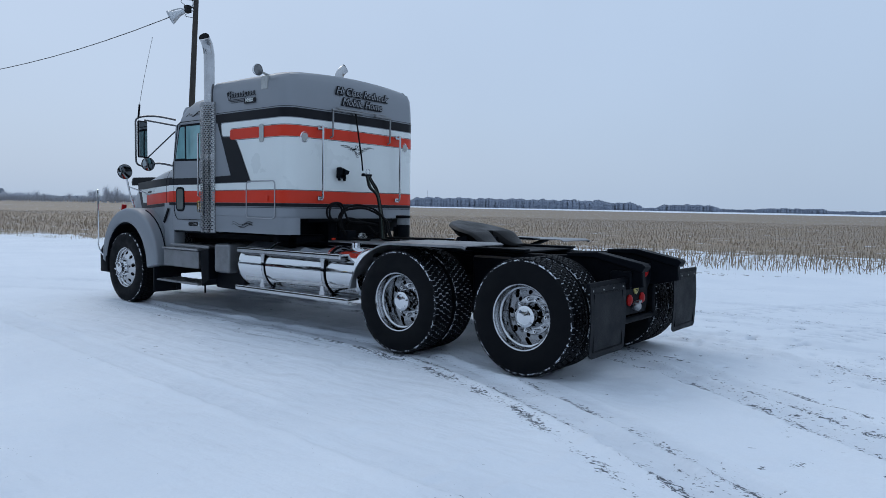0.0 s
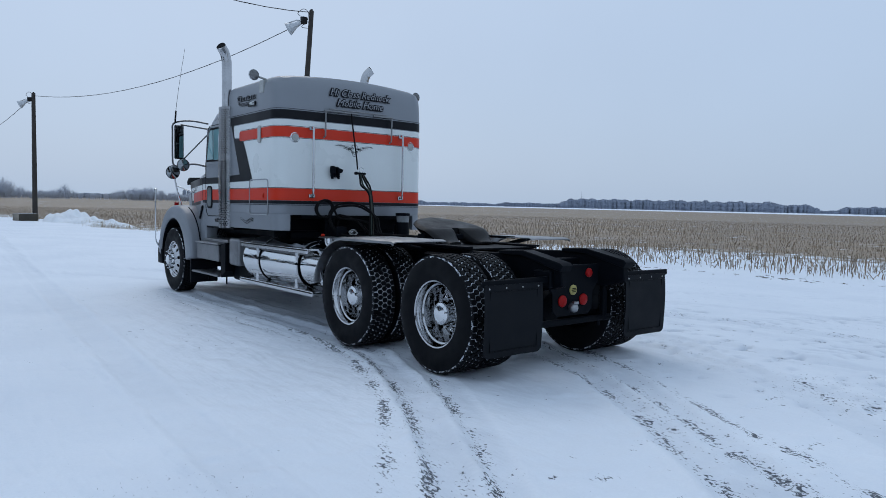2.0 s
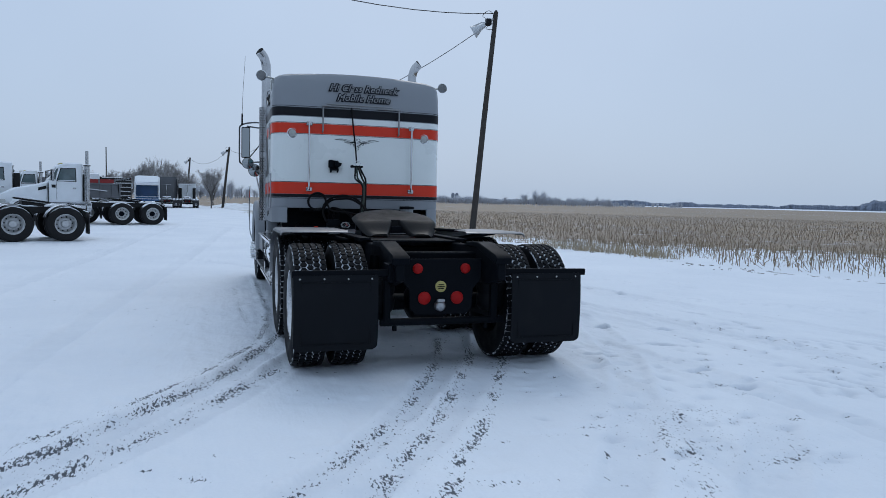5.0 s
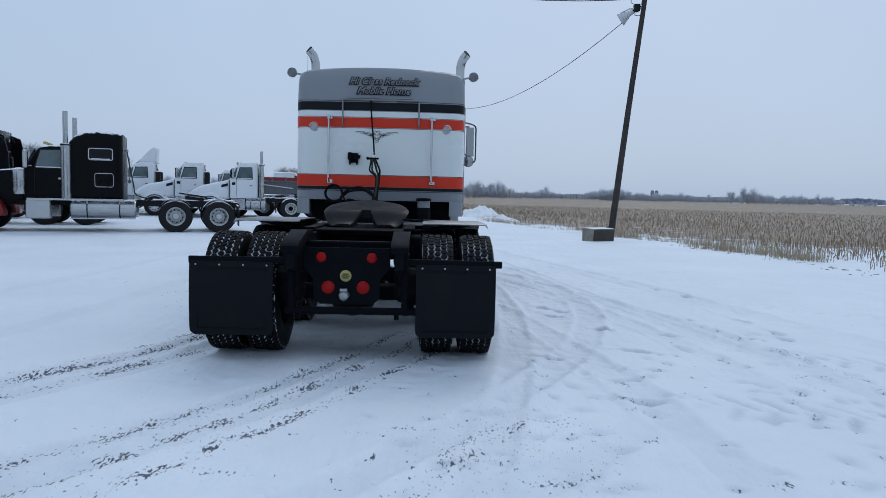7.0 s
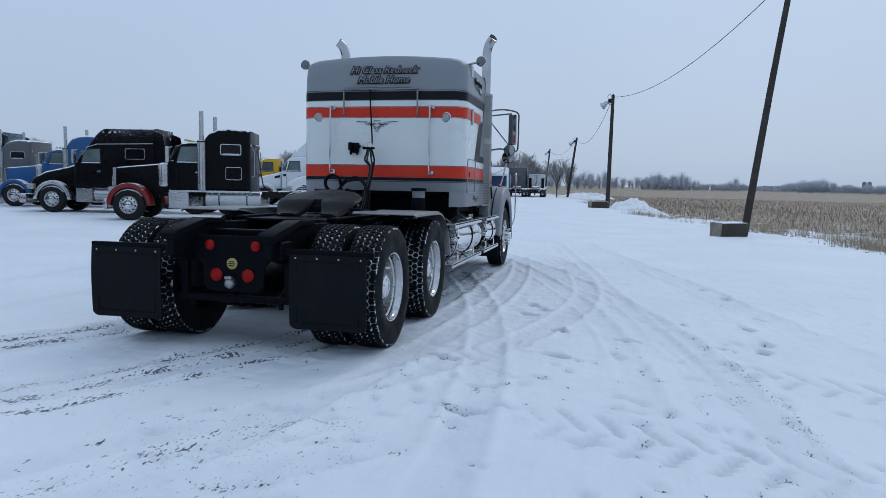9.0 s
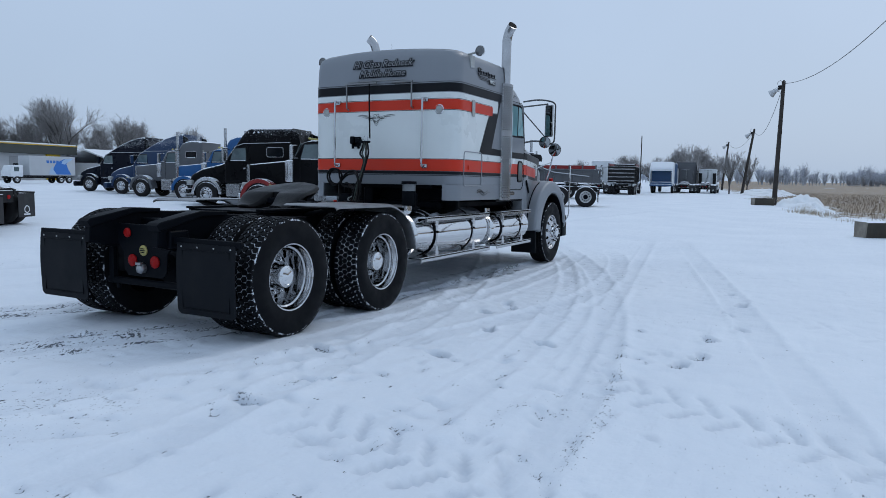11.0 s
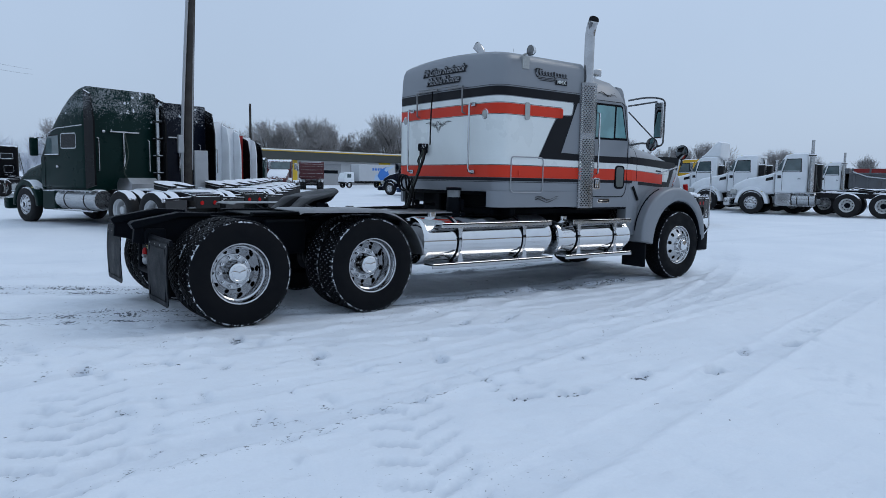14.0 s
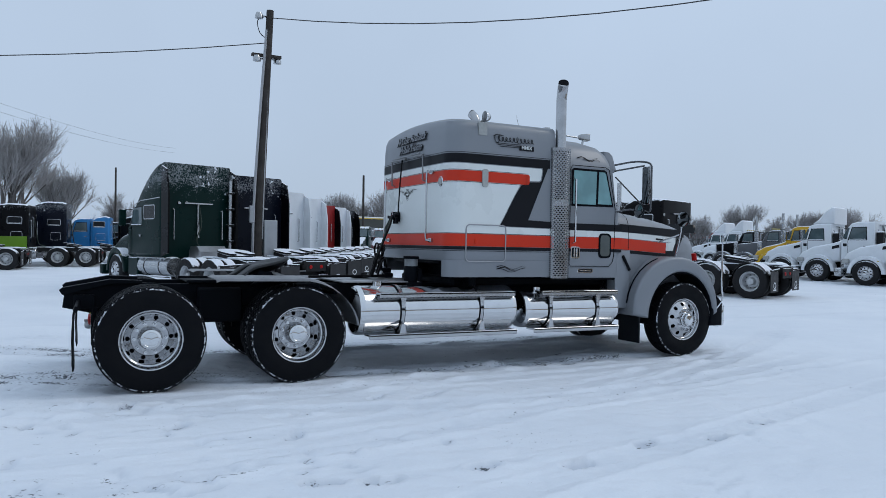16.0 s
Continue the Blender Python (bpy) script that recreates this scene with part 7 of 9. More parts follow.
    part("windshield", obox(fresh(), pose(xc + 0.16, 0, hood_top + 0.32, 0, 26 if style != "aero" else 38, 0), 0.03, 1.75, 0.62 if style != "aero" else 0.8, 0.01), BG_WINDOW, c)
    h0 = {"aero": -W - 1.0, "pete": -W - 0.68}.get(style, -W - 0.95)
    if style == "pete":
        prof = [(h0 + 0.1, 0.8), (h0 + 0.1, 1.70), (h0 + 0.16, 1.78), (xc, hood_top), (xc, 0.95)]
        hd = part("hood", prism(fresh(), prof, -0.72, 0.72, "y", 0.10, 3), body, t, "long square hood")
    else:
        prof = [(h0, 0.72), (h0 - 0.04, 1.10), (h0 + 0.12, 1.36), (h0 + 0.6, 1.62), (xc - 0.4, hood_top - 0.14), (xc, hood_top), (xc, 0.95)]
        hd = part("hood", prism(fresh(), prof, -0.86, 0.86, "y", 0.16, 3), body, t, "sloping hood")
    part("grille", bx(fresh(), h0 - 0.06, h0 + 0.14, -0.5, 0.5, 0.82, 1.5 if style == "pete" else 1.15, 0.03), SNOWY_ALLOY, hd)
    part("bumper", bx(fresh(), h0 - (0.28 if style != "pete" else 0.14), h0 + 0.02, -1.18, 1.18, 0.36, 0.72, 0.07, 2), SNOWY_ALLOY if style != "aero" else fend, t)
    for side in (-1, 1):
        part("headlight", bx(fresh(), h0 - 0.02, h0 + 0.25, side * 0.92 - 0.14, side * 0.92 + 0.14, 0.92, 1.12, 0.05, 2), CLEAR_LENS, t)
        part("lamp_bezel", bx(fresh(), h0 + 0.0, h0 + 0.27, side * 0.93 - 0.145, side * 0.93 + 0.145, 0.88, 0.915, 0.01), SNOWY_FRAME, t)
        part("side_marker", bx(fresh(), -W + 0.42, -W + 0.50, side * 1.172 - 0.006, side * 1.172 + 0.006, 1.02, 1.06, 0.004), AMBER_LENS, t)
        liner = [(-W + 0.575 * math.cos(radians(q)), 0.50 + 0.595 * math.sin(radians(q))) for q in range(0, 181, 12)]
        part("arch_liner", prism(fresh(), liner + [(x * 0.97 - W * 0.03, z - 0.02) for x, z in liner[::-1]], min(side * 0.60, side * 1.12), max(side * 0.60, side * 1.12)), SNOWY_FRAME, t)
    hw = 0.72 if style == "pete" else 0.86
    part("hood_seam", bx(fresh(), xc - 0.012, xc + 0.004, -hw - 0.008, hw + 0.008, 1.0, hood_top - 0.10, 0.003), SNOWY_FRAME, hd, "dark gap behind the hood")
    for q in range(4):
        part("grille_bar", bx(fresh(), h0 - 0.075, h0 - 0.055, -0.46, 0.46, 0.88 + 0.07 * q, 0.905 + 0.07 * q), SNOWY_FRAME, hd)
    for q in range(5):
        part("roof_light", bx(fresh(), xc + 0.50, xc + 0.58, -0.62 + 0.31 * q - 0.035, -0.62 + 0.31 * q + 0.035, (2.62 if style == "aero" else 2.73) - 0.02, (2.66 if style == "aero" else 2.785), 0.01), AMBER_LENS, c)
    if style == "box" and body is P_WHITE:
        for side in (-1, 1):
            part("mirror_back", bx(fresh(), xc + 0.045, xc + 0.06, side * 1.34 - 0.10, side * 1.34 + 0.10, 1.97, 2.46, 0.006), P_BLACK, t, "black mirror housing")
            part("cab_skirt", bx(fresh(), xc + 0.02, xr - 0.05, side * 0.985 - 0.03, side * 0.985 + 0.03, 0.93, 1.02, 0.01), SNOWY_FRAME, c)
            part("hood_intake", prism(fresh(), [(xc - 0.42, 1.52), (xc - 0.10, 1.60), (xc - 0.10, 1.74), (xc - 0.40, 1.66)], side * 0.865 - 0.008, side * 0.865 + 0.008), SNOWY_FRAME, hd, "black intake screen")
    if fairing:
        prof = [(xc + 0.45, 2.76), (xc + 0.75, 3.0), (xc + 1.1, 3.42), (xr - 0.02, 3.62), (xr + 0.12, 3.55), (xr + 0.12, 2.76)]
        part("roof_fairing", prism(fresh(), prof, -0.92, 0.92, "y", 0.12, 3), body, c, "white roof fairing")
    if style == "pete" and stacks:
        for x in (0.0, -1.34):   # thin quarter fenders over the drive wheels
            for side in (-1, 1):
                ring = [(x + 0.575 * math.cos(radians(q)), TYRE_R + 0.575 * math.sin(radians(q))) for q in range(20, 161, 10)]
                inner_ring = [(x + 0.56 * math.cos(radians(q)), TYRE_R + 0.56 * math.sin(radians(q))) for q in range(160, 19, -10)]
                part("wheel_fender", prism(fresh(), ring + inner_ring, min(side * 0.62, side * 1.2), max(side * 0.62, side * 1.2)), SNOWY_FRAME, t, "black quarter fender")
    for i in range(stacks):
        side = -1 if i == 0 else 1
        sx = xr + 0.16 if sleeper_len == 0 else xr + 0.02
        bm = rod(fresh(), (sx, side * 1.10, 1.05), (sx, side * 1.10, 2.72), 0.11 if style != "pete" else 0.15, seg=16)
        st = part("exhaust_pipe", rod(bm, (sx, side * 1.10, 2.72), (sx, side * 1.10, 3.35 if style != "pete" else 3.70), 0.068 if style != "pete" else 0.075, seg=14), SNOWY_ALLOY, t, "upright chrome exhaust stack")
        part("pipe_band", lathe(fresh(), [(0.152, 2.66), (0.158, 2.66), (0.158, 2.70), (0.10, 2.73)], 16, "z", (sx, side * 1.10, 0)), SNOWY_FRAME, st)
    if style == "pete":
        for side in (-1, 1):
            w0 = 1.16 if sleeper_len else 1.0
            part("trim_strip", bx(fresh(), xc + 0.1, back, min(side * (w0 - 0.03), side * (w0 + 0.015)), max(side * (w0 - 0.03), side * (w0 + 0.015)), 0.985, 1.045, 0.006), SNOWY_ALLOY, c, "chrome lower trim")
            part("grille_edge", bx(fresh(), h0 + 0.06, h0 + 0.16, side * 0.70 - 0.05, side * 0.70 + 0.05, 0.85, 1.76, 0.02), SNOWY_ALLOY, hd)
            part("air_cleaner", lathe(fresh(), [(0, 1.15), (0.17, 1.16), (0.18, 1.22), (0.18, 1.85), (0.17, 1.9), (0.09, 1.95), (0, 1.96)], 18, "z", (xc - 0.12, side * 0.90, 0)), SNOWY_ALLOY, t)
    if dump:
        b0, b1, bt = -W + hb + cab_len + 0.45, 0.75, dump_top
        body_d = part("dump_body", prism(fresh(), [(b0, 1.15), (b0, bt), (b1, bt), (b1 + 0.15, 1.15)], -1.2, 1.2, "y", 0.04, 1), dump, t, "steel dump body with top boards")
        for side in (-1, 1):
            part("top_board", bx(fresh(), b0 + 0.15, b1 - 0.1, side * 1.19 - 0.03, side * 1.19 + 0.03, bt + 0.005, bt + 0.27, 0.01), P_MAROON, body_d, "dark red board")
            for q in range(5):
                x = b0 + 0.2 + (b1 - b0 - 0.35) * q / 4
                part("board_post", bx(fresh(), x - 0.05, x + 0.05, side * 1.19 - 0.05, side * 1.19 + 0.05, bt - 0.02, bt + 0.29, 0.01), dump, body_d)
            for q in range(6):
                x = b0 + 0.3 + (b1 - b0 - 0.6) * q / 5
                part("rib", bx(fresh(), x - 0.05, x + 0.05, side * 1.22 - 0.04, side * 1.22 + 0.04, 1.2, bt - 0.02, 0.01), dump, body_d)
            part("top_rail", bx(fresh(), b0, b1 + 0.05, side * 1.22 - 0.06, side * 1.22 + 0.06, bt - 0.10, bt + 0.02, 0.02), dump, body_d)
        part("tarp_arm", tube(fresh(), [(b0 + 0.2, -1.27, bt + 0.08), (b0 + 1.0, -1.27, bt - 0.22), (b1 - 0.6, -1.27, 1.6)], 0.04, 6), SNOWY_ALLOY, body_d)
        part("front_board", bx(fresh(), b0 - 0.35, b0, -1.2, 1.2, bt - 0.05, bt + 0.30, 0.03), dump, body_d)
        part("tailgate", bx(fresh(), b1 + 0.1, b1 + 0.2, -1.22, 1.22, 1.15, bt + 0.04, 0.02), dump, body_d)
        for q in range(4):
            part("tailgate_rib", bx(fresh(), b1 + 0.2, b1 + 0.30, -1.2, 1.2, 1.25 + 0.36 * q, 1.34 + 0.36 * q, 0.01), SNOWY_ALLOY if dump is SNOWY_FRAME else dump, body_d, "pale crossbar")
    return t


H_ROW = (0.277, -0.961)
# the row opposite, facing away to the far lane
parked_truck("black long-hood sleeper truck with red front fenders, parked on snow", (-17.2, -6.18), (0.33, -0.944), 6.87, P_JET, P_MAROON, hb=1.22, cab_len=1.15, sleeper_len=1.62, sleeper_top=3.14, style="pete", stacks=2, hood_top=1.96)
parked_truck("white day-cab tractor with a white-rimmed tandem, parked on snow", (-30.1, -4.9), (1.5, -5.1), 5.25, P_WHITE, hb=0.95, cab_len=1.35, style="box", stacks=1, rims=WHITE_RIM, hub=BLACK_HUB)
parked_truck("white day-cab tractor parked on snow", (-31.5, -7.95), H_ROW, 5.4, P_WHITE, hb=0.95, cab_len=1.4, style="box")
parked_truck("white day-cab tractor with a tall roof fairing, parked on snow", (-32.9, -11.0), H_ROW, 5.4, P_WHITE, hb=0.95, cab_len=1.4, style="box", fairing=True)
parked_truck("yellow day-cab truck with snow on its hood", (-35.8, -13.8), H_ROW, 5.6, P_YELLOW, hb=0.85, cab_len=1.4, style="box")
parked_truck("grey long-hood truck dusted with snow", (-38.8, -17.9), H_ROW, 5.8, P_GREY, hb=1.1, cab_len=1.2, style="pete", stacks=2)
parked_truck("dark grey tractor dusted with snow", (-41.4, -22.0), H_ROW, 5.8, P_BLACK, P_GREY, hb=1.1, cab_len=1.2, style="pete", stacks=1)
parked_truck("white tractor with a tall roof fairing in the far row", (-44.6, -26.2), H_ROW, 5.6, P_WHITE, hb=0.95, cab_len=1.4, style="box", fairing=True)
parked_truck("white tractor with a tall roof fairing in the far row", (-47.9, -30.8), H_ROW, 5.6, P_WHITE, hb=0.95, cab_len=1.4, style="box", fairing=True)
DUMP_GREY = surface("dump_grey", (0.10, 0.105, 0.115), 0.5, 0.3, 0.2, 2, 40, snow=0.4, dirt=(0.10, 0.09, 0.085), dirt_amount=0.4)
parked_truck("white-cabbed dump truck with grey box and red boards", (-44.85, -9.1), H_ROW, 5.9, P_WHITE, hb=0.9, cab_len=1.2, style="box", dump=DUMP_GREY, dump_top=2.10, flaps=False, stacks=1)
parked_truck("black high-roof sleeper truck sprinkled with snow", (-19.95, -11.85), H_ROW, 6.9, P_BLACK, SNOWY_ALLOY, hb=0.85, sleeper_len=1.7, cab_len=1.5, sleeper_top=3.38, style="aero", steep=True)
parked_truck("blue long-hood sleeper truck dusted with snow", (-23.4, -16.9), H_ROW, 7.0, P_DEEP, hb=1.2, cab_len=1.15, sleeper_len=1.7, sleeper_top=3.3, style="pete", stacks=2)
parked_truck("grey long-hood truck with snow on its fenders", (-25.2, -22.3), H_ROW, 7.0, P_GREY, hb=1.2, cab_len=1.15, sleeper_len=1.5, sleeper_top=3.2, style="pete", stacks=2)
parked_truck("royal blue high-roof sleeper truck sprinkled with snow", (-27.8, -27.3), H_ROW, 7.0, P_ROYAL, hb=0.85, sleeper_len=2.1, cab_len=1.5, sleeper_top=3.8, style="aero")
parked_truck("dark blue high-roof sleeper truck sprinkled with snow", (-29.9, -33.3), H_ROW, 7.0, P_NAVY, hb=0.85, sleeper_len=2.1, cab_len=1.5, sleeper_top=3.8, style="aero")
# the row whose tails stand towards the walk
green = parked_truck("dark green high-roof sleeper truck sprinkled with snow", (-2.32, -10.77), (0.345, -0.939), 6.15, P_GREEN, hb=0.85, sleeper_len=1.0, cab_len=1.35, sleeper_top=3.82, style="aero", rims=BG_STEEL)
stack = part("exhaust_pipe", tube(fresh(), [(-2.77, 1.0, 1.25), (-2.77, 1.0, 3.30), (-2.75, 1.0, 3.42), (-2.65, 1.02, 3.52)], 0.07, 12, 3), SNOWY_ALLOY, green, "upright chrome exhaust stack")
for z in (1.5, 2.0, 2.5, 3.0):
    part("stack_clamp", bx(fresh(), -2.95, -2.65, 0.94, 1.14, z - 0.03, z + 0.03, 0.01), SNOWY_FRAME, stack)
for z, y in ((2.62, -0.6), (2.2, -0.98), (1.75, -0.98), (3.05, -0.98)):
    part("hinge", bx(fresh(), -2.95, -2.90, y - 0.05, y + 0.05, z - 0.02, z + 0.05, 0.015, 2), SNOWY_ALLOY, green, "snow-capped hinge")
part("deck_box", prism(fresh(), [(-2.62, 1.02), (-2.62, 1.2), (-2.5, 1.36), (-2.1, 1.36), (-1.9, 1.2), (-1.9, 1.02)], -0.45, 0.45, "y", 0.03, 2), DULL_METAL, green, "grey metal deck box")
for k, (body, lab, top) in enumerate(((P_NAVY, "navy high-roof sleeper truck sprinkled with snow", 3.72), (P_WHITE, "white high-roof sleeper truck with snowy frame", 3.5), (P_WHITE, "white high-roof sleeper truck with snowy frame", 3.5), (P_RED, "red high-roof sleeper truck with snowy frame", 3.4), (P_WHITE, "white high-roof sleeper truck with snowy frame", 3.5), (P_BLACK, "black high-roof sleeper truck with snowy frame", 3.5))):
    parked_truck(lab, (-4.40 - 1.77 * k, -12.85 - 3.47 * k), (0.36, -0.933), 6.0, body, hb=0.85, sleeper_len=1.0, cab_len=1.4, sleeper_top=top, style="aero")
AWAY = (1.0, -0.11)
lime = parked_truck("black and lime striped sleeper truck with snowy frame", (0.8, -33.7), AWAY, 6.85, P_BLACK, P_LIME, hb=1.2, cab_len=1.15, sleeper_len=1.8, sleeper_top=3.3, style="pete")
for side in (-1, 1):
    part("lower_panel", bx(fresh(), -5.6, -2.75, side * 1.175 - 0.01, side * 1.175 + 0.01, 0.95, 1.6, 0.004), P_LIME, lime, "lime green lower panel")
parked_truck("dark blue sleeper truck with a snowy roof", (-0.85, -37.0), AWAY, 6.85, P_NAVY, hb=1.2, cab_len=1.15, sleeper_len=1.8, sleeper_top=3.6, style="pete")
parked_truck("bright blue sleeper truck with a snowy roof", (-3.0, -40.4), AWAY, 5.8, P_BLUE, hb=0.9, cab_len=1.25, sleeper_len=1.15, sleeper_top=2.95, style="box")
parked_truck("black sleeper truck with a snowy roof", (-5.6, -44.0), AWAY, 6.8, P_BLACK, hb=1.2, cab_len=1.15, sleeper_len=1.75, sleeper_top=3.1, style="pete")
parked_truck("dark green tractor showing its snowy tail", (4.1, -29.9), AWAY, 6.9, P_GREEN, hb=1.2, cab_len=1.15, sleeper_len=1.8, sleeper_top=3.3, style="pete")
# far end of the lot, tails towards the walk
parked_truck("black dump truck seen from its tailgate", (-62.15, -10.7), (-1, -0.12), 5.9, P_BLACK, hb=0.9, cab_len=1.2, dump=SNOWY_FRAME, flaps=False, centre=True)
parked_truck("white sleeper truck seen from behind", (-64.0, -13.5), (-1, -0.12), 6.4, P_WHITE, hb=0.9, cab_len=1.2, sleeper_len=1.5, sleeper_top=3.3, centre=True)
packer = thing("refuse_truck", "blue and white rear-loading refuse truck with a snowy roof", "truck", pose(-73.8, -9.2, 0, 0, 0, 4), group="parked trucks")
P_PACKER = paint("packer_blue_paint", (0.03, 0.085, 0.19), 0.9)
shell = part("packer_body", prism(fresh(), [(-5.2, 1.0), (-5.2, 3.25), (-0.2, 3.3), (0.7, 2.62), (0.7, 2.45), (-0.3, 2.45), (-0.3, 1.25), (0.7, 1.15), (0.7, 1.0)], -1.1, 1.1, "y", 0.03, 1), P_PACKER, packer, "blue body with an open hopper")
part("roof_snow", loft(fresh(), [[(-5.15, y, 3.25 + 0.07 * (abs(y) < 1)), (-0.22, y, 3.31 + 0.07 * (abs(y) < 1)), (0.68, y, 2.65 + 0.06 * (abs(y) < 1)), (-0.22, y, 3.28), (-5.15, y, 3.22)] for y in (-1.1, -0.9, 0.9, 1.1)]), SNOWY_SILL, shell, "snow on the sloping roof")
for side in (-1, 1):
    part("side_panel", prism(fresh(), [(-1.0, 1.0), (-1.0, 3.2), (-0.2, 3.28), (0.75, 2.6), (0.95, 1.9), (0.85, 1.0)], side * 1.15 - 0.05, side * 1.15 + 0.05, "y", 0.02, 1), P_WHITE, shell, "pale hopper side")
    part("grab_bar", tube(fresh(), [(0.9, side * 1.05, 1.3), (1.0, side * 1.05, 1.35), (1.0, side * 1.05, 2.2), (0.9, side * 1.05, 2.25)], 0.03, 6), SNOWY_ALLOY, shell)
part("tailgate_bar", bx(fresh(), 0.62, 0.78, -1.1, 1.1, 2.38, 2.62, 0.03), P_WHITE, shell)
part("bumper", bx(fresh(), 0.55, 1.0, -1.15, 1.15, 0.75, 0.98, 0.04), P_PACKER, packer)
part("frame", bx(fresh(), -8.5, 0.5, -0.45, 0.45, 0.7, 1.0, 0.02), SNOWY_FRAME, packer)
part("cab", prism(fresh(), [(-5.5, 0.8), (-5.5, 2.7), (-7.0, 2.75), (-7.4, 2.1), (-8.6, 1.7), (-8.7, 0.8)], -1.05, 1.05, "y", 0.08, 2), P_WHITE, packer)
for x in (-0.9, -2.24, -7.8):
    for side in (-1, 1):
        bg_wheel(packer, "wheel", x, side * 1.05, side, BG_STEEL, BG_HUB, 10)
parked_truck("grey high-roof sleeper truck seen from behind", (-78.5, -7.6), (-1, -0.08), 6.8, P_GREY, hb=0.85, cab_len=1.4, sleeper_len=2.0, sleeper_top=3.5, style="aero", centre=True)
parked_truck("white day-cab truck seen from behind", (-79.5, -5.5), (-1, -0.05), 5.4, P_WHITE, hb=0.9, cab_len=1.3, centre=True)

# yard poles with lamps and wires
SHADE_METAL = surface("pale_shade", (0.52, 0.54, 0.56), 0.4, 0.2, 0.1, 8, 60)
def yard_pole(base, top, r, label, lamp=None, block=None):
    b, t = Vector(base), Vector(top)
    ob = thing("utility_pole", label, "utility pole", pose(*base), group="yard poles")
    part("post", tube(fresh(), [(b - b) - Vector((0, 0, 0.4)), (t - b) * 0.5, t - b], r, 12, 3, taper=r * 0.72), WOOD_POLE, ob, "weathered wooden post")
    if lamp:
        d = Vector(lamp)
        arm = part("lamp_arm", tube(fresh(), [t - b - Vector((0, 0, 0.45)), t - b - Vector((0, 0, 0.4)) + d * 0.6, t - b - Vector((0, 0, 0.55)) + d], 0.025, 6), SNOWY_ALLOY, ob)
        p0 = t - b - Vector((0, 0, 0.55)) + d
        aim = Vector((0, 0, -1)).rotation_difference(d.normalized() * 0.85 + Vector((0, 0, -0.5))).to_matrix().to_4x4()
        part("lamp_head", lathe(fresh(), [(0.0, 0.12), (0.08, 0.11), (0.10, 0.0), (0.11, -0.10), (0.27, -0.46), (0.26, -0.47), (0.10, -0.12), (0, -0.12)], 18, "z"), SHADE_METAL, arm, "cone-shaped pale yard lamp shade", at=Matrix.Translation(p0 - d * 0.45) @ aim)
        q0 = p0 - d * 0.68
        part("lamp_box", bx(fresh(), q0.x - 0.11, q0.x + 0.11, q0.y - 0.11, q0.y + 0.11, q0.z + 0.02, q0.z + 0.30, 0.02), SNOWY_FRAME, arm)
        part("slack_wire", tube(fresh(), [q0 + Vector((0, 0, 0.25)), q0 + d * 0.25 + Vector((0, 0, 0.42)), q0 + Vector((0, 0, 0.62)), q0 - d * 0.2 + Vector((0, 0, 0.45)), q0 - d * 0.1 + Vector((0, 0, 0.1)), q0 + d * 0.1 - Vector((0, 0, 0.1)), q0 - d * 0.25 - Vector((0, 0, 0.15))], 0.012, 5, 4), SNOWY_FRAME, arm)
        part("insulator", lathe(fresh(), [(0.0, 0.0), (0.05, 0.02), (0.05, 0.12), (0, 0.15)], 10, "z", t - b - Vector((0, 0, 0.05))), SNOWY_FRAME, ob)
    return ob


# dark copy of the concrete that holds the shade of a block's side
SHADED_CONCRETE = surface("shaded_concrete", (0.055, 0.046, 0.034), 0.85, 0, 0.5, 3, 40, bump=0.4, dirt=(0.016, 0.014, 0.011), dirt_amount=0.6, snow=0.75)


def concrete_block(x, y, turn, sx, sy, sz, label, tilt=0.0):
    bm = bx(fresh(), -sx / 2, sx / 2, -sy / 2, sy / 2, 0, sz + 0.05, 0.035, 2)
    for k, v in enumerate(bm.verts):   # chipped corners and edges
        v.co += Vector((math.sin(k * 7.3), math.sin(k * 4.1 + 1), math.sin(k * 5.7 + 2))) * 0.012
    for f in bm.faces:   # one side darker: moss, with that side's shade put into the colour
        if f.normal.y > 0.5:
            f.material_index = 1
    return thing("concrete_block", label, "concrete block", pose(x, y, float(lie(x, y)) - 0.05, tilt, 0, turn), group="pole weights", bm=bm, mats=[CONCRETE, SHADED_CONCRETE])


P1, P2, P3, P4 = (-21.40, 8.95, 9.2), (-48.1, 3.1, 8.1), (-82.0, -0.9, 7.2), (-112.0, -6.5, 7.3)
yard_pole((-19.75, 7.5, 0), P1, 0.128, "leaning weathered wooden pole with a yard lamp", (-0.45, -0.85, 0))
yard_pole((-47.4, 3.0, 0), P2, 0.16, "weathered wooden pole with a yard lamp", (-0.3, -0.7, 0))
yard_pole((-80.0, -1.7, 0), P3, 0.16, "leaning weathered wooden pole with a yard lamp", (-0.3, -0.8, 0))
yard_pole((-110.5, -7.0, 0), P4, 0.16, "weathered wooden pole beyond the lot", (-0.3, -0.7, 0))
yard_pole((-25.2, -62.0, 0), (-25.2, -62.0, 8.6), 0.15, "dark wooden pole beyond the trucks")
yard_pole((-96.4, -16.3, 0), (-96.4, -16.3, 7.5), 0.09, "dark wooden pole beyond the trucks")
yard_pole((-1.3, -58.6, 0), (-1.3, -58.6, 7.7), 0.10, "slim dark pole beyond the trucks")
concrete_block(-19.25, 6.95, -60, 1.05, 0.60, 0.46, "chipped concrete block at a pole's foot, one mossy side with painted shade", -3)
concrete_block(-46.6, 2.35, -62, 1.35, 0.6, 0.5, "snow-topped concrete block at a pole's foot")

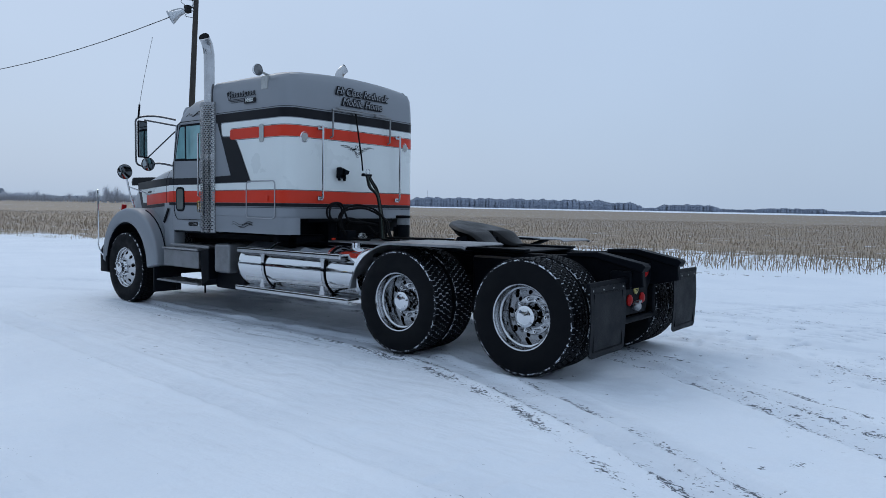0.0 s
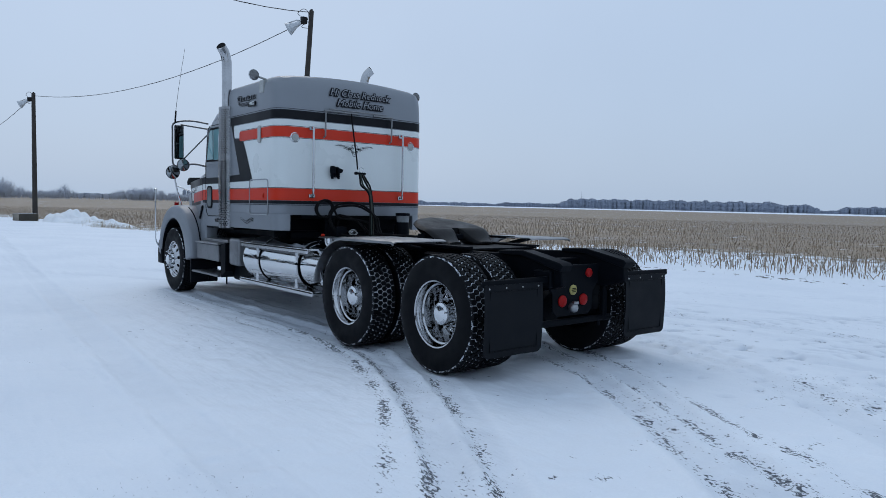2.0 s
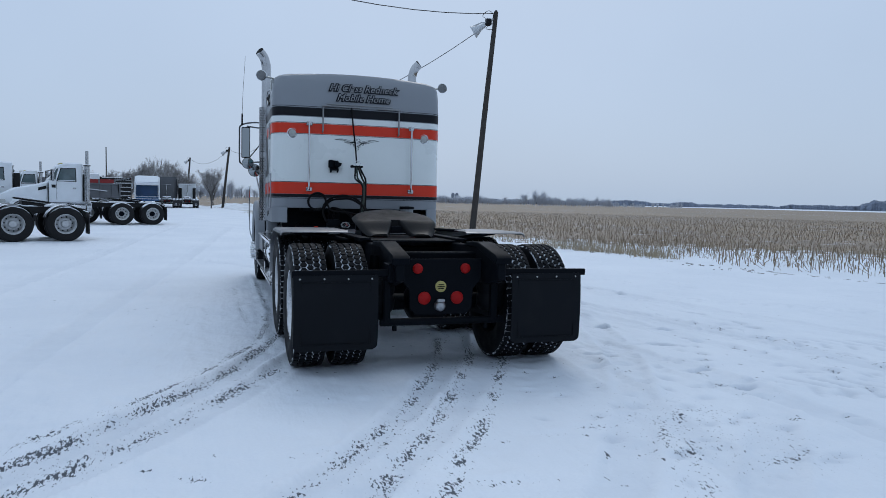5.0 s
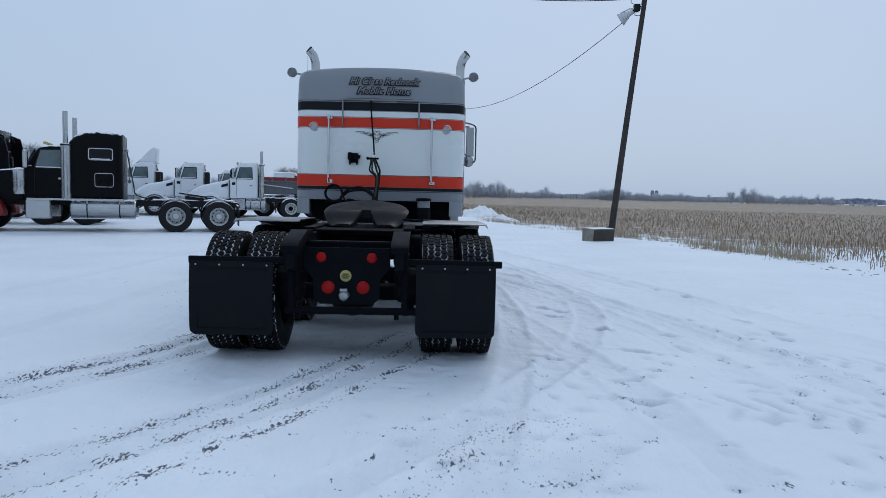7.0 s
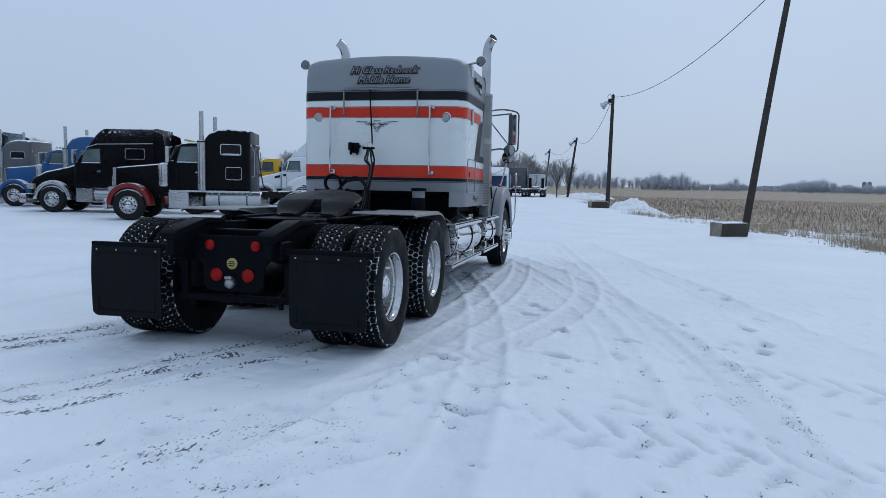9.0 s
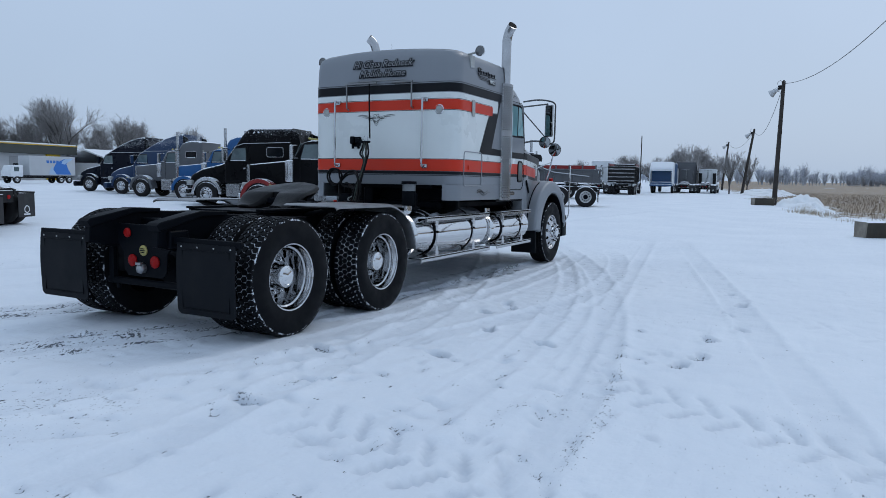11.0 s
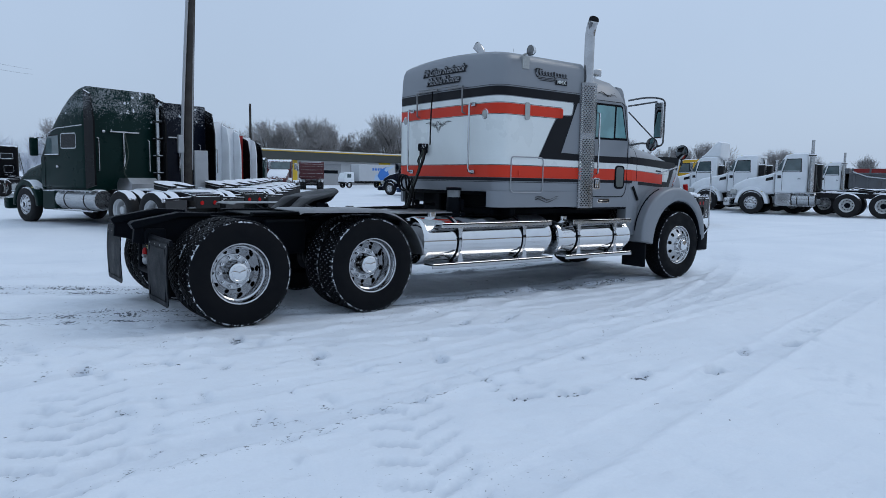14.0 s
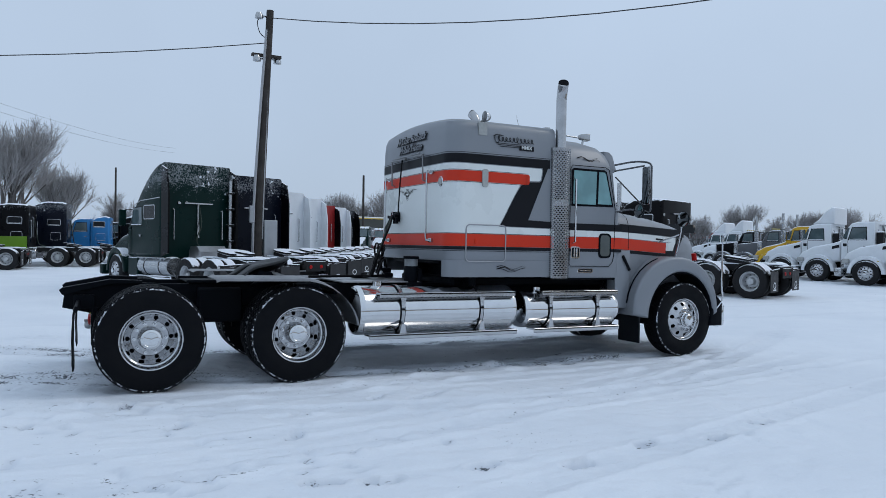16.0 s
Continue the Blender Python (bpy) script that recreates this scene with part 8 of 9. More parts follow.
PALE_METAL = surface("pale_metal", (0.36, 0.37, 0.385), 0.5, 0.3, 0.12, 5, 60)
C_TOP = (-4.56, -14.28, 8.95)
lot_pole = yard_pole((-4.2, -14.36, 0), C_TOP, 0.16, "tall wooden pole with flood lamps and a meter box")
for z, s in ((8.75, 1), (7.42, -1), (7.38, 1)):
    bm = lathe(fresh(), [(0.0, 0.10), (0.09, 0.08), (0.12, 0.0), (0.13, -0.10), (0.0, -0.12)], 14, "z", (0.35 * s + (-0.36 * z / 8.95), 0.1 * s, z))
    part("flood_lamp", rod(bm, (-0.36 * z / 8.95, 0, z), (0.35 * s - 0.36 * z / 8.95, 0.1 * s, z), 0.025, seg=6), SNOWY_ALLOY, lot_pole, "grey flood lamp")
part("meter_box", bx(fresh(), -0.66, -0.24, 0.02, 0.16, 0.95, 2.20, 0.02), PALE_METAL, lot_pole, "pale metal meter box")
part("switch_box", bx(fresh(), 0.06, 0.24, 0.05, 0.17, 2.1, 2.65, 0.02), PALE_METAL, lot_pole)
part("conduit", tube(fresh(), [(0.12, 0.10, 0.3), (0.10, 0.12, 2.6), (-0.05, 0.14, 5.5), (-0.24, 0.14, 8.3)], 0.045, 6, 3), PALE_METAL, lot_pole)
part("conduit", tube(fresh(), [(-0.18, 0.10, 1.6), (-0.2, 0.12, 3.0), (-0.3, 0.14, 6.5)], 0.035, 6, 3), PALE_METAL, lot_pole)
part("cable_loop", tube(fresh(), [(-0.32, 0.1, 8.0), (-0.05, 0.05, 8.2), (0.02, 0.0, 8.6), (-0.2, 0.05, 8.75)], 0.015, 6, 4), WIRE_BLACK, lot_pole)
part("cross_arm", bx(fresh(), -0.75, 0.2, -0.06, 0.06, 7.45, 7.55, 0.01), WOOD_POLE, lot_pole)


def wire(a, b, sag, r=0.016):
    a, b = Vector(a), Vector(b)
    pts = [a + (b - a) * f - Vector((0, 0, sag * 4 * f * (1 - f))) for f in (k / 16 for k in range(17))]
    return thing("overhead_wire", "thin black overhead wire between poles", "wire", group="overhead wires", bm=tube(fresh(), pts, r, 5), mats=[WIRE_BLACK])


wire(P1[:2] + (8.95,), P2[:2] + (7.95,), 1.1)
wire(P2[:2] + (7.95,), P3[:2] + (7.0,), 1.6)
wire(P3[:2] + (7.0,), P4[:2] + (7.1,), 1.2)
wire((C_TOP[0], C_TOP[1], 8.72), P1[:2] + (9.15,), 1.6)
wire((C_TOP[0] + 0.1, C_TOP[1], 7.90), (26, -24, 8.0), 1.15)

for lift in (0.0, 0.5):
    wire((12.0, -20.0, 8.6 + lift), (-7.8, -75.9, 11.3 + lift), 0.9, 0.007)

# building, box truck and heaps at the back of the lot
WALL = surface("pale_wall", (0.46, 0.47, 0.48), 0.8, 0, 0.08, 0.6, 20, dirt=(0.3, 0.3, 0.3), dirt_amount=0.25)
FASCIA = surface("dark_fascia", (0.05, 0.055, 0.05), 0.7, 0, 0.15, 0.8, 20)
YELLOW_TRIM = surface("yellow_trim", (0.62, 0.42, 0.03), 0.6, 0, 0.1, 1, 20)
shop = thing("workshop_building", "long low workshop with dark fascia and yellow trim", "building", pose(-63.5, -94.0, 0, 0, 0, 11.0))
part("wall", bx(fresh(), 0, 48, -16, 0, 0, 3.7, 0.02), WALL, shop)
part("fascia", bx(fresh(), -0.8, 48.8, -16.8, 1.2, 3.7, 5.0, 0.03), FASCIA, shop)
part("trim", bx(fresh(), -0.85, 48.85, 1.2, 1.26, 4.90, 5.02), YELLOW_TRIM, shop)
part("roof", bx(fresh(), -0.7, 48.7, -16.7, 1.1, 5.0, 5.22, 0.05), surface("roof_snow", (0.78, 0.8, 0.83), 0.8), shop, "snow-covered flat roof")
for x in (1.5, 20.5, 40.0):
    part("pillar", bx(fresh(), x, x + 2.4, 0.0, 0.3, 0, 3.7, 0.02), YELLOW_TRIM, shop, "yellow painted pillar")
for x in (6, 12, 26, 32):
    dr = part("shop_door", bx(fresh(), x, x + 4, 0.0, 0.06, 0, 3.3, 0.01), surface("shop_door", (0.30, 0.31, 0.32), 0.6), shop)
    part("door_window", bx(fresh(), x + 0.6, x + 3.4, 0.06, 0.08, 1.8, 2.3), DARK_GLASS, dr)
annex = thing("storage_shed", "pale shed with a snowy gable roof", "building", pose(-74, -93, 0, 0, 0, 8) @ Matrix.Diagonal((1, 1, 0.72, 1)))
part("wall", bx(fresh(), -9, 9, -6, 6, 0, 3.6, 0.02), WALL, annex)
part("roof", prism(fresh(), [(-6.5, 3.5), (0, 6.2), (6.5, 3.5), (6.5, 3.7), (0, 6.5), (-6.5, 3.7)], -9.5, 9.5, "x"), surface("shed_roof_snow", (0.74, 0.76, 0.80), 0.8), annex)
long_shed = thing("red_trimmed_shed", "long pale shed with a red fascia and snowy roof", "building", pose(-94, -69, 0, 0, 0, -35) @ Matrix.Scale(0.8, 4))
part("wall", bx(fresh(), -22, 22, -6, 6, 0, 3.6, 0.02), WALL, long_shed)
part("fascia", bx(fresh(), -22.4, 22.4, -6.4, 6.4, 3.6, 4.6, 0.02), surface("red_fascia", (0.36, 0.03, 0.035), 0.6), long_shed)
part("roof", bx(fresh(), -22.3, 22.3, -6.3, 6.3, 4.6, 4.85, 0.02), surface("long_roof_snow", (0.74, 0.76, 0.80), 0.8), long_shed)

BOX_WHITE = surface("box_white", (0.46, 0.48, 0.50), 0.5, 0, 0.05, 1, 20, snow=0.5)
SWOOSH, PALE_BLUE = surface("swoosh_blue", (0.03, 0.16, 0.50), 0.5, 0, 0.1, 0.6, 20), surface("pale_blue", (0.35, 0.50, 0.68), 0.5, 0, 0.1, 0.6, 20)
van = thing("box_truck", "white box truck with blue swoosh graphics on its side", "truck", pose(-43.9, -69.4, 0, 0, 0, 2) @ Matrix.Scale(0.74, 4))
part("cargo_box", bx(fresh(), -4.1, 3.2, -1.25, 1.25, 1.15, 3.95, 0.05), BOX_WHITE, van)
bm = fresh()
flat(bm, [(-3.4, 1.256, 1.3), (-1.0, 1.256, 1.3), (-0.4, 1.256, 2.0), (-0.9, 1.256, 2.9), (-2.2, 1.256, 3.6), (-3.6, 1.256, 3.7), (-2.6, 1.256, 2.9), (-2.9, 1.256, 2.1)])
part("swoosh", bm, SWOOSH, van, "blue swoosh graphic")
bm = fresh()
flat(bm, [(-3.9, 1.257, 3.75), (-2.4, 1.257, 3.6), (-1.6, 1.257, 3.0), (-2.3, 1.257, 2.8), (-3.0, 1.257, 3.2)])
flat(bm, [(-1.0, 1.257, 1.3), (0.2, 1.257, 1.3), (0.0, 1.257, 2.1), (-0.4, 1.257, 2.6), (-0.5, 1.257, 2.0)])
part("swoosh", bm, PALE_BLUE, van, "pale blue swoosh graphic")
bm = fresh()
for k in range(5):
    bx(bm, -1.9 + k * 0.52, -1.52 + k * 0.52, 1.25, 1.26, 2.95, 3.35)
part("lettering_bars", bm, SWOOSH, van)
part("chassis", bx(bx(fresh(), -4.0, 6.2, -0.45, 0.45, 0.75, 1.05, 0.02), -4.0, 3.2, -1.2, 1.2, 1.05, 1.15), SNOWY_FRAME, van)
cb = part("cab", prism(fresh(), [(4.6, 0.95), (5.9, 0.95), (5.9, 1.7), (5.5, 2.5), (4.0, 2.6), (4.0, 0.95)], -1.05, 1.05, "y", 0.08, 2), P_WHITE, van)
part("side_window", bx(fresh(), 4.6, 5.35, 1.05, 1.058, 1.7, 2.3), BG_WINDOW, cb)
for x in (-1.8, -3.1, 5.0):
    for side in (-1, 1):
        w = part("wheel", RIM_STEER, None, van, at=pose(x, side * 1.05, TYRE_R, 0, 0, 0 if side < 0 else 180))
        part("tyre", BG_TYRE, None, w)

parked_truck("red tractor far across the lot", (-24.5, -52.0), (0.5, 0.85), 6.0, P_WINE, hb=0.85, cab_len=1.3, style="box", centre=True)
parked_truck("maroon dump truck far across the lot", (-31.0, -60.0), (-0.4, -0.9), 5.9, P_WINE, hb=0.9, cab_len=1.2, dump=P_WINE, flaps=False, centre=True)
parked_truck("dark green tractor far across the lot", (-20.5, -48.0), (0.5, 0.85), 6.0, P_GREEN, hb=0.85, cab_len=1.3, style="box", centre=True)
parked_truck("yellow tractor far across the lot", (-20.0, -58.0), (0.5, 0.85), 6.0, P_YELLOW, hb=0.85, cab_len=1.3, sleeper_len=1.2, sleeper_top=3.4, style="aero", centre=True)

# ---- trees, stubble, woods, snow heaps ----
BARK = surface("bark", (0.11, 0.10, 0.094), 0.9, 0, 0.3, 4, 40, bump=0.3)
TWIG = surface("frosted_twigs", (0.30, 0.288, 0.285), 0.9, 0, 0.25, 3, 30)


def grow(rng, height, spread, limbs, levels=5):
    """A bare tree as two meshes: trunk with limbs, and fine twigs."""
    wood, twigs = fresh(), fresh()

    def limb(p, d, length, r, level):
        pts, q = [p.copy()], p.copy()
        steps = 3 if level < 3 else 2
        for k in range(steps):
            d = (d + Vector((rng.uniform(-1, 1), rng.uniform(-1, 1), rng.uniform(-0.2, 0.9))) * 0.07).normalized()
            q = q + d * length / steps
            pts.append(q.copy())
        tube(wood if level < 3 else twigs, pts, r, 6 if level < 2 else (4 if level < 3 else 3), 0, taper=r * 0.55)
        if level >= levels:
            return
        count = limbs if level else limbs + 3
        for k in range(count):
            f = rng.uniform(0.30, 1.0) if level else rng.uniform(0.45, 1.0)
            at = pts[0] + (pts[-1] - pts[0]) * f
            a, b = frame_of(d)
            t = rng.uniform(0, 2 * math.pi)
            turn = (d * rng.uniform(0.7, 1.1) + (a * math.cos(t) + b * math.sin(t)) * spread * rng.uniform(0.6, 1.2) + Vector((0, 0, 0.30))).normalized()
            limb(at, turn, length * (rng.uniform(0.85, 1.15) if level == 0 else rng.uniform(0.55, 0.80)), max(r * 0.52, 0.014), level + 1)
    limb(Vector((0, 0, -0.2)), Vector((0, 0, 1)), height * 0.27, height * 0.019, 0)
    return mesh_of(wood, [BARK], 50, "trunk"), mesh_of(twigs, [TWIG], 0, "crown")


rng = random.Random(7)
KINDS = [grow(rng, h, s, n) for h, s, n in ((13, 0.58, 5), (12, 0.54, 5), (10.5, 0.64, 5), (9, 0.44, 4))]


def tree(x, y, kind, size, turn, label="bare deciduous tree with frosted twigs"):
    ob = thing("tree", label, "tree", pose(x, y, 0, 0, 0, turn) @ Matrix.Scale(size, 4), group="bare trees")
    part("trunk", KINDS[kind][0], None, ob, "dark bark")
    part("crown", KINDS[kind][1], None, ob, "frosted bare twigs")
    return ob


for x, y, kind, size in (
        (7.8, -68.7, 0, 1.3), (3.6, -74, 1, 0.95), (12, -72, 0, 1.2), (19, -74, 2, 1.2), (-2, -80, 2, 0.8),
        (-50, -112, 0, 1.1), (-56, -110, 2, 1.15), (-61, -113, 1, 1.1), (-66, -112, 2, 0.95), (-72, -108, 0, 1.15), (-77, -105, 2, 1.15), (-81, -103, 1, 1.1), (-85, -99, 2, 0.9), (-90, -97, 1, 0.9), (-44, -115, 1, 0.9), (-38, -118, 2, 0.9), (-100, -95, 2, 1.0), (-53, -113, 2, 1.15), (-58.5, -115, 0, 1.05), (-64, -114, 2, 1.15), (-69, -111, 2, 1.15), (-74.5, -110, 2, 1.2), (-47, -114, 2, 1.05), (-41, -116, 0, 0.95),
        (-82, -70, 2, 0.75), (-86, -66, 0, 0.66), (-89, -62, 2, 0.72), (-92, -57, 1, 0.66), (-96, -52, 2, 0.66), (-99, -46, 0, 0.58), (-84, -73, 1, 0.66), (-90, -59, 0, 0.62), (-94, -54, 0, 0.6), (-101, -41, 2, 0.62), (-104, -36, 1, 0.58),
        (-94, -7.0, 2, 0.72), (-97, -9.5, 3, 0.75), (-79, -2.9, 3, 0.60), (-123, -20, 2, 0.6), (-128, -25, 0, 0.6), (-121, -16, 1, 0.55), (-112, -30, 2, 0.5), (-135, -12, 2, 0.6), (-100, -12, 1, 0.55), (-30, -95, 2, 0.8), (-105, -3, 3, 0.6),
        (-24, -108, 2, 0.85), (-14, -102, 0, 0.8)):
    tree(x, y, kind, size * rng.uniform(0.9, 1.1), rng.uniform(0, 360))


def stick_wood(name, places, label, mat, base_h):
    """Far wood as upright fans of sticks: one object."""
    verts_, faces_ = [], []
    r = random.Random(3)

    def stick(p, q, w):
        i = len(verts_)
        a, b = frame_of(q - p)
        for k in range(3):
            t = 2.094 * k
            verts_.append(p + (a * math.cos(t) + b * math.sin(t)) * w)
        verts_.append(q)
        faces_.extend(((i, i + 1, i + 3), (i + 1, i + 2, i + 3), (i + 2, i, i + 3)))
    for x, y, s in places:
        h = base_h * s * r.uniform(0.7, 1.25)
        foot = Vector((x, y, -0.3))
        fork = foot + Vector((r.uniform(-0.3, 0.3), r.uniform(-0.3, 0.3), h * r.uniform(0.2, 0.35)))
        stick(foot, fork + Vector((0, 0, h * 0.5)), h * 0.018)
        wide, tall, mid_z = h * r.uniform(0.26, 0.42), h * r.uniform(0.30, 0.40), h * 0.62
        for k in range(120):   # twigs fill an uneven egg-shaped crown
            f = r.uniform(0, 1)
            p = foot + Vector((0, 0, 0.3 + h * (0.05 + 0.6 * f)))
            t, u, q0 = r.uniform(0, 6.283), r.uniform(-0.95, 1), r.uniform(0.35, 1) ** 0.5
            ring = math.sqrt(max(0, 1 - u * u)) * q0
            q = Vector((x + wide * ring * math.cos(t), y + wide * ring * math.sin(t), mid_z + tall * u * q0))
            stick(p, q, h * 0.0085)
    me = bpy.data.meshes.new(name)
    me.from_pydata([tuple(v) for v in verts_], [], faces_)
    me.materials.append(mat)
    return tagged(new(name, me), label, "woods", kind="stuff")


# distance haze is put into these pale blue-grey base colours
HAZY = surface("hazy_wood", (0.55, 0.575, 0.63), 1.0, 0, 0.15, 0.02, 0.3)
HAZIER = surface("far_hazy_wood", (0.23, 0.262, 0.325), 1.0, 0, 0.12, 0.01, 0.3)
places = []
for k in range(1150):   # hedgerow beyond the field
    f = 0.50 * rng.random()
    a = radians(177 - 68 * f)
    d = 350 + 40 * math.sin(f * 9) + rng.uniform(-14, 14) + 160 * max(0, f - 0.25)
    clump = 0.5 + 0.5 * math.sin(f * 61) * math.sin(f * 23 + 1)
    if rng.random() > (0.80 + 0.20 * clump) * (1 - max(0, f - 0.22) * 3.3):
        continue
    places.append((d * math.cos(a), d * math.sin(a), (0.42 + 0.50 * clump * rng.uniform(0.5, 1.3) + (0.35 if rng.random() < 0.03 else 0)) * (1 - max(0, f - 0.30) * 2.0)))
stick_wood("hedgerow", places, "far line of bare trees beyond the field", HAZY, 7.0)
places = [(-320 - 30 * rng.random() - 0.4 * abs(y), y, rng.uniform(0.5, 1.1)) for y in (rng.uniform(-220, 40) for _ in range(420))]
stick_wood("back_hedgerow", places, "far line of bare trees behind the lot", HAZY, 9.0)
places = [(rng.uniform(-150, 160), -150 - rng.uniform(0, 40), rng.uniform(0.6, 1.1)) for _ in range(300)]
stick_wood("south_hedgerow", places, "line of bare trees behind the trucks, greyed by painted haze", HAZY, 9.0)


def wood_mass(name, spans, label):
    """Far solid woods: an uneven bank of many upright clumps."""
    vs, fs = [], []
    r = random.Random(11)
    n_ = 6
    for (a0, a1, d, h, dense) in spans:
        for k in range(dense):
            a_deg = a0 + (a1 - a0) * (k + r.random()) / dense
            a = radians(a_deg)
            dd = d + r.uniform(-30, 30)
            hh = h * r.uniform(0.80, 1.02) * (0.93 + 0.09 * math.sin(a_deg * 2.3) * math.sin(a_deg * 5.1 + 1)) * min(1.0, 0.6 + 0.6 * min(a_deg - a0, a1 - a_deg))
            cx, cy, w = dd * math.cos(a), dd * math.sin(a), h * r.uniform(0.10, 0.22)
            i = len(vs)
            for lev, (zz, ww) in enumerate(((-0.5, 1.0), (hh * 0.4, 1.05), (hh * 0.8, 0.9), (hh * 0.95, 0.5))):
                for q in range(n_):
                    t = 2 * math.pi * q / n_ + lev
                    k2 = w * ww * r.uniform(0.75, 1.25)
                    vs.append((cx + k2 * math.cos(t), cy + k2 * math.sin(t), zz + r.uniform(-0.05, 0.05) * hh))
            vs.append((cx, cy, hh))
            for lev in range(3):
                for q in range(n_):
                    fs.append((i + lev * n_ + q, i + lev * n_ + (q + 1) % n_, i + (lev + 1) * n_ + (q + 1) % n_, i + (lev + 1) * n_ + q))
            for q in range(n_):
                fs.append((i + 3 * n_ + q, i + 3 * n_ + (q + 1) % n_, i + 4 * n_))
    me = bpy.data.meshes.new(name)
    me.from_pydata(vs, [], fs)
    me.materials.append(HAZIER)
    return tagged(new(name, me), label, "woods", kind="stuff")


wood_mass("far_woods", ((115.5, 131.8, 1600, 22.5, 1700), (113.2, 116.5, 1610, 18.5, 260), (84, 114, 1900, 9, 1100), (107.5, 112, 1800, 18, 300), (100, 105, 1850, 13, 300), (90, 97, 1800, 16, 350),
                        (131, 137, 1700, 11, 400), (137, 152, 1650, 8, 520), (139, 141, 1300, 8, 45), (142.5, 145, 1250, 9, 60), (146, 149.5, 1200, 10, 90), (149, 172, 950, 6, 1300)), "woods on the horizon beyond the field, painted blue-grey with haze")
# mast and silos carry the same painted-in haze as the woods
mast = thing("radio_mast", "thin far radio mast above the woods", "mast", pose(1650 * math.cos(radians(130.2)), 1650 * math.sin(radians(130.2)), 0), group="")
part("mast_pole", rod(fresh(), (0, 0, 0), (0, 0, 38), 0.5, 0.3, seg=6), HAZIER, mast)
silo = thing("farm_silos", "pair of far farm silos, greyed by painted haze", "silo", pose(-456, 150, 0), group="")
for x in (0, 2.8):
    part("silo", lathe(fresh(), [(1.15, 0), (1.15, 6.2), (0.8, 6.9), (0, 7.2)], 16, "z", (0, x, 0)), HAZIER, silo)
# corn stubble: cut stalks standing in rows
STRAW = surface("stubble", (0.25, 0.187, 0.128), 0.9, 0, 0.75, 2.5, 20)
r = np.random.RandomState(5)
sv, sf = [], []
row_d = Vector((0.96, 0.28, 0)).normalized()
row_n = Vector((-row_d.y, row_d.x, 0))
for k in range(0, 130):
    off = 0.76 * k
    along = -95.0
    keep = 1.0 if off < 22 else (0.6 if off < 45 else 0.34)
    while along < 46:
        along += (0.10 if off < 12 else 0.115) / keep * r.uniform(0.55, 1.5)
        px = -8.0 + row_d.x * along + row_n.x * (off + r.normal(0, 0.09))
        py = 7.2 + row_d.y * along + row_n.y * (off + r.normal(0, 0.09))
        if py < field_edge(px) + 0.7 + r.uniform(0, 0.9) or math.hypot(px, py) > 105:
            continue
        rim = py - field_edge(px) < 9 and px > -22   # thick uncovered stalks along the lot
        if r.rand() < (0.06 if rim else (0.30 if off < 14 else 0.12)):
            continue
        h = r.uniform(0.10, 0.24) if r.rand() > 0.3 else r.uniform(0.04, 0.12)
        if rim:
            h = h * 1.15 + 0.02
        elif px > -22:
            h *= 0.62
        lean = r.normal(0, 0.10, 2) * h
        if r.rand() < (0.10 if rim else 0.2):
            lean = r.normal(0, 1.0, 2) * h
        w = r.uniform(0.0065, 0.012) * (1 if off < 22 else (1.35 if off < 45 else 1.8))
        w = r.uniform(0.007, 0.014) if rim else w
        a = r.uniform(0, 6.28)
        i = len(sv)
        z0 = -0.08 - 0.17 * min(1, max(0, (-px - 7) / 17)) ** 2 * (3 - 2 * min(1, max(0, (-px - 7) / 17)))
        for q in range(3):
            t = a + 2.094 * q
            sv.append((px + w * math.cos(t), py + w * math.sin(t), z0))
        for q in range(3):
            t = a + 2.094 * q
            sv.append((px + lean[0] + w * 0.8 * math.cos(t), py + lean[1] + w * 0.8 * math.sin(t), z0 + 0.05 + h))
        sf += [(i, i + 1, i + 4, i + 3), (i + 1, i + 2, i + 5, i + 4), (i + 2, i, i + 3, i + 5), (i + 3, i + 4, i + 5)]
        if r.rand() < 0.5 and off < 30:    # a torn leaf hanging from the stalk
            i = len(sv)
            t = r.uniform(0, 6.28)
            c, s = math.cos(t), math.sin(t)
            z = z0 + h * 0.8
            sv += [(px, py, z), (px + 0.10 * c - 0.012 * s, py + 0.10 * s + 0.012 * c, z - 0.02), (px + 0.20 * c, py + 0.20 * s, z - 0.14), (px + 0.10 * c + 0.012 * s, py + 0.10 * s - 0.012 * c, z - 0.03)]
            sf.append((i, i + 1, i + 2, i + 3))
me = bpy.data.meshes.new("corn_stubble")
me.from_pydata(sv, [], sf)
me.materials.append(STRAW)
tagged(new("corn_stubble", me), "cut corn stalks standing in snow across the field", "stubble", kind="stuff")

# stalks fallen flat on the snow along the edge
lv, lf = [], []
for k in range(420):
    x = r.uniform(-30, 16)
    y = float(field_edge(np.array([x]))[0]) + r.normal(0.0, 0.45)
    t, ln, z = r.uniform(0, 6.28), r.uniform(0.05, 0.18), 0.006
    c, s, i = math.cos(t) * ln / 2, math.sin(t) * ln / 2, len(lv)
    w, zz = 0.007, float(lie(x, y))
    for e in (-1, 1):
        for q in range(3):
            a = 2.094 * q
            lv.append((x + e * c - math.sin(t) * w * math.cos(a), y + e * s + math.cos(t) * w * math.cos(a), zz + z + w * math.sin(a)))
    lf += [(i, i + 1, i + 4, i + 3), (i + 1, i + 2, i + 5, i + 4), (i + 2, i, i + 3, i + 5)]
me = bpy.data.meshes.new("fallen_stalks")
me.from_pydata(lv, [], lf)
me.materials.append(surface("wet_stalk", (0.09, 0.072, 0.055), 0.9, 0, 0.4, 2, 30))
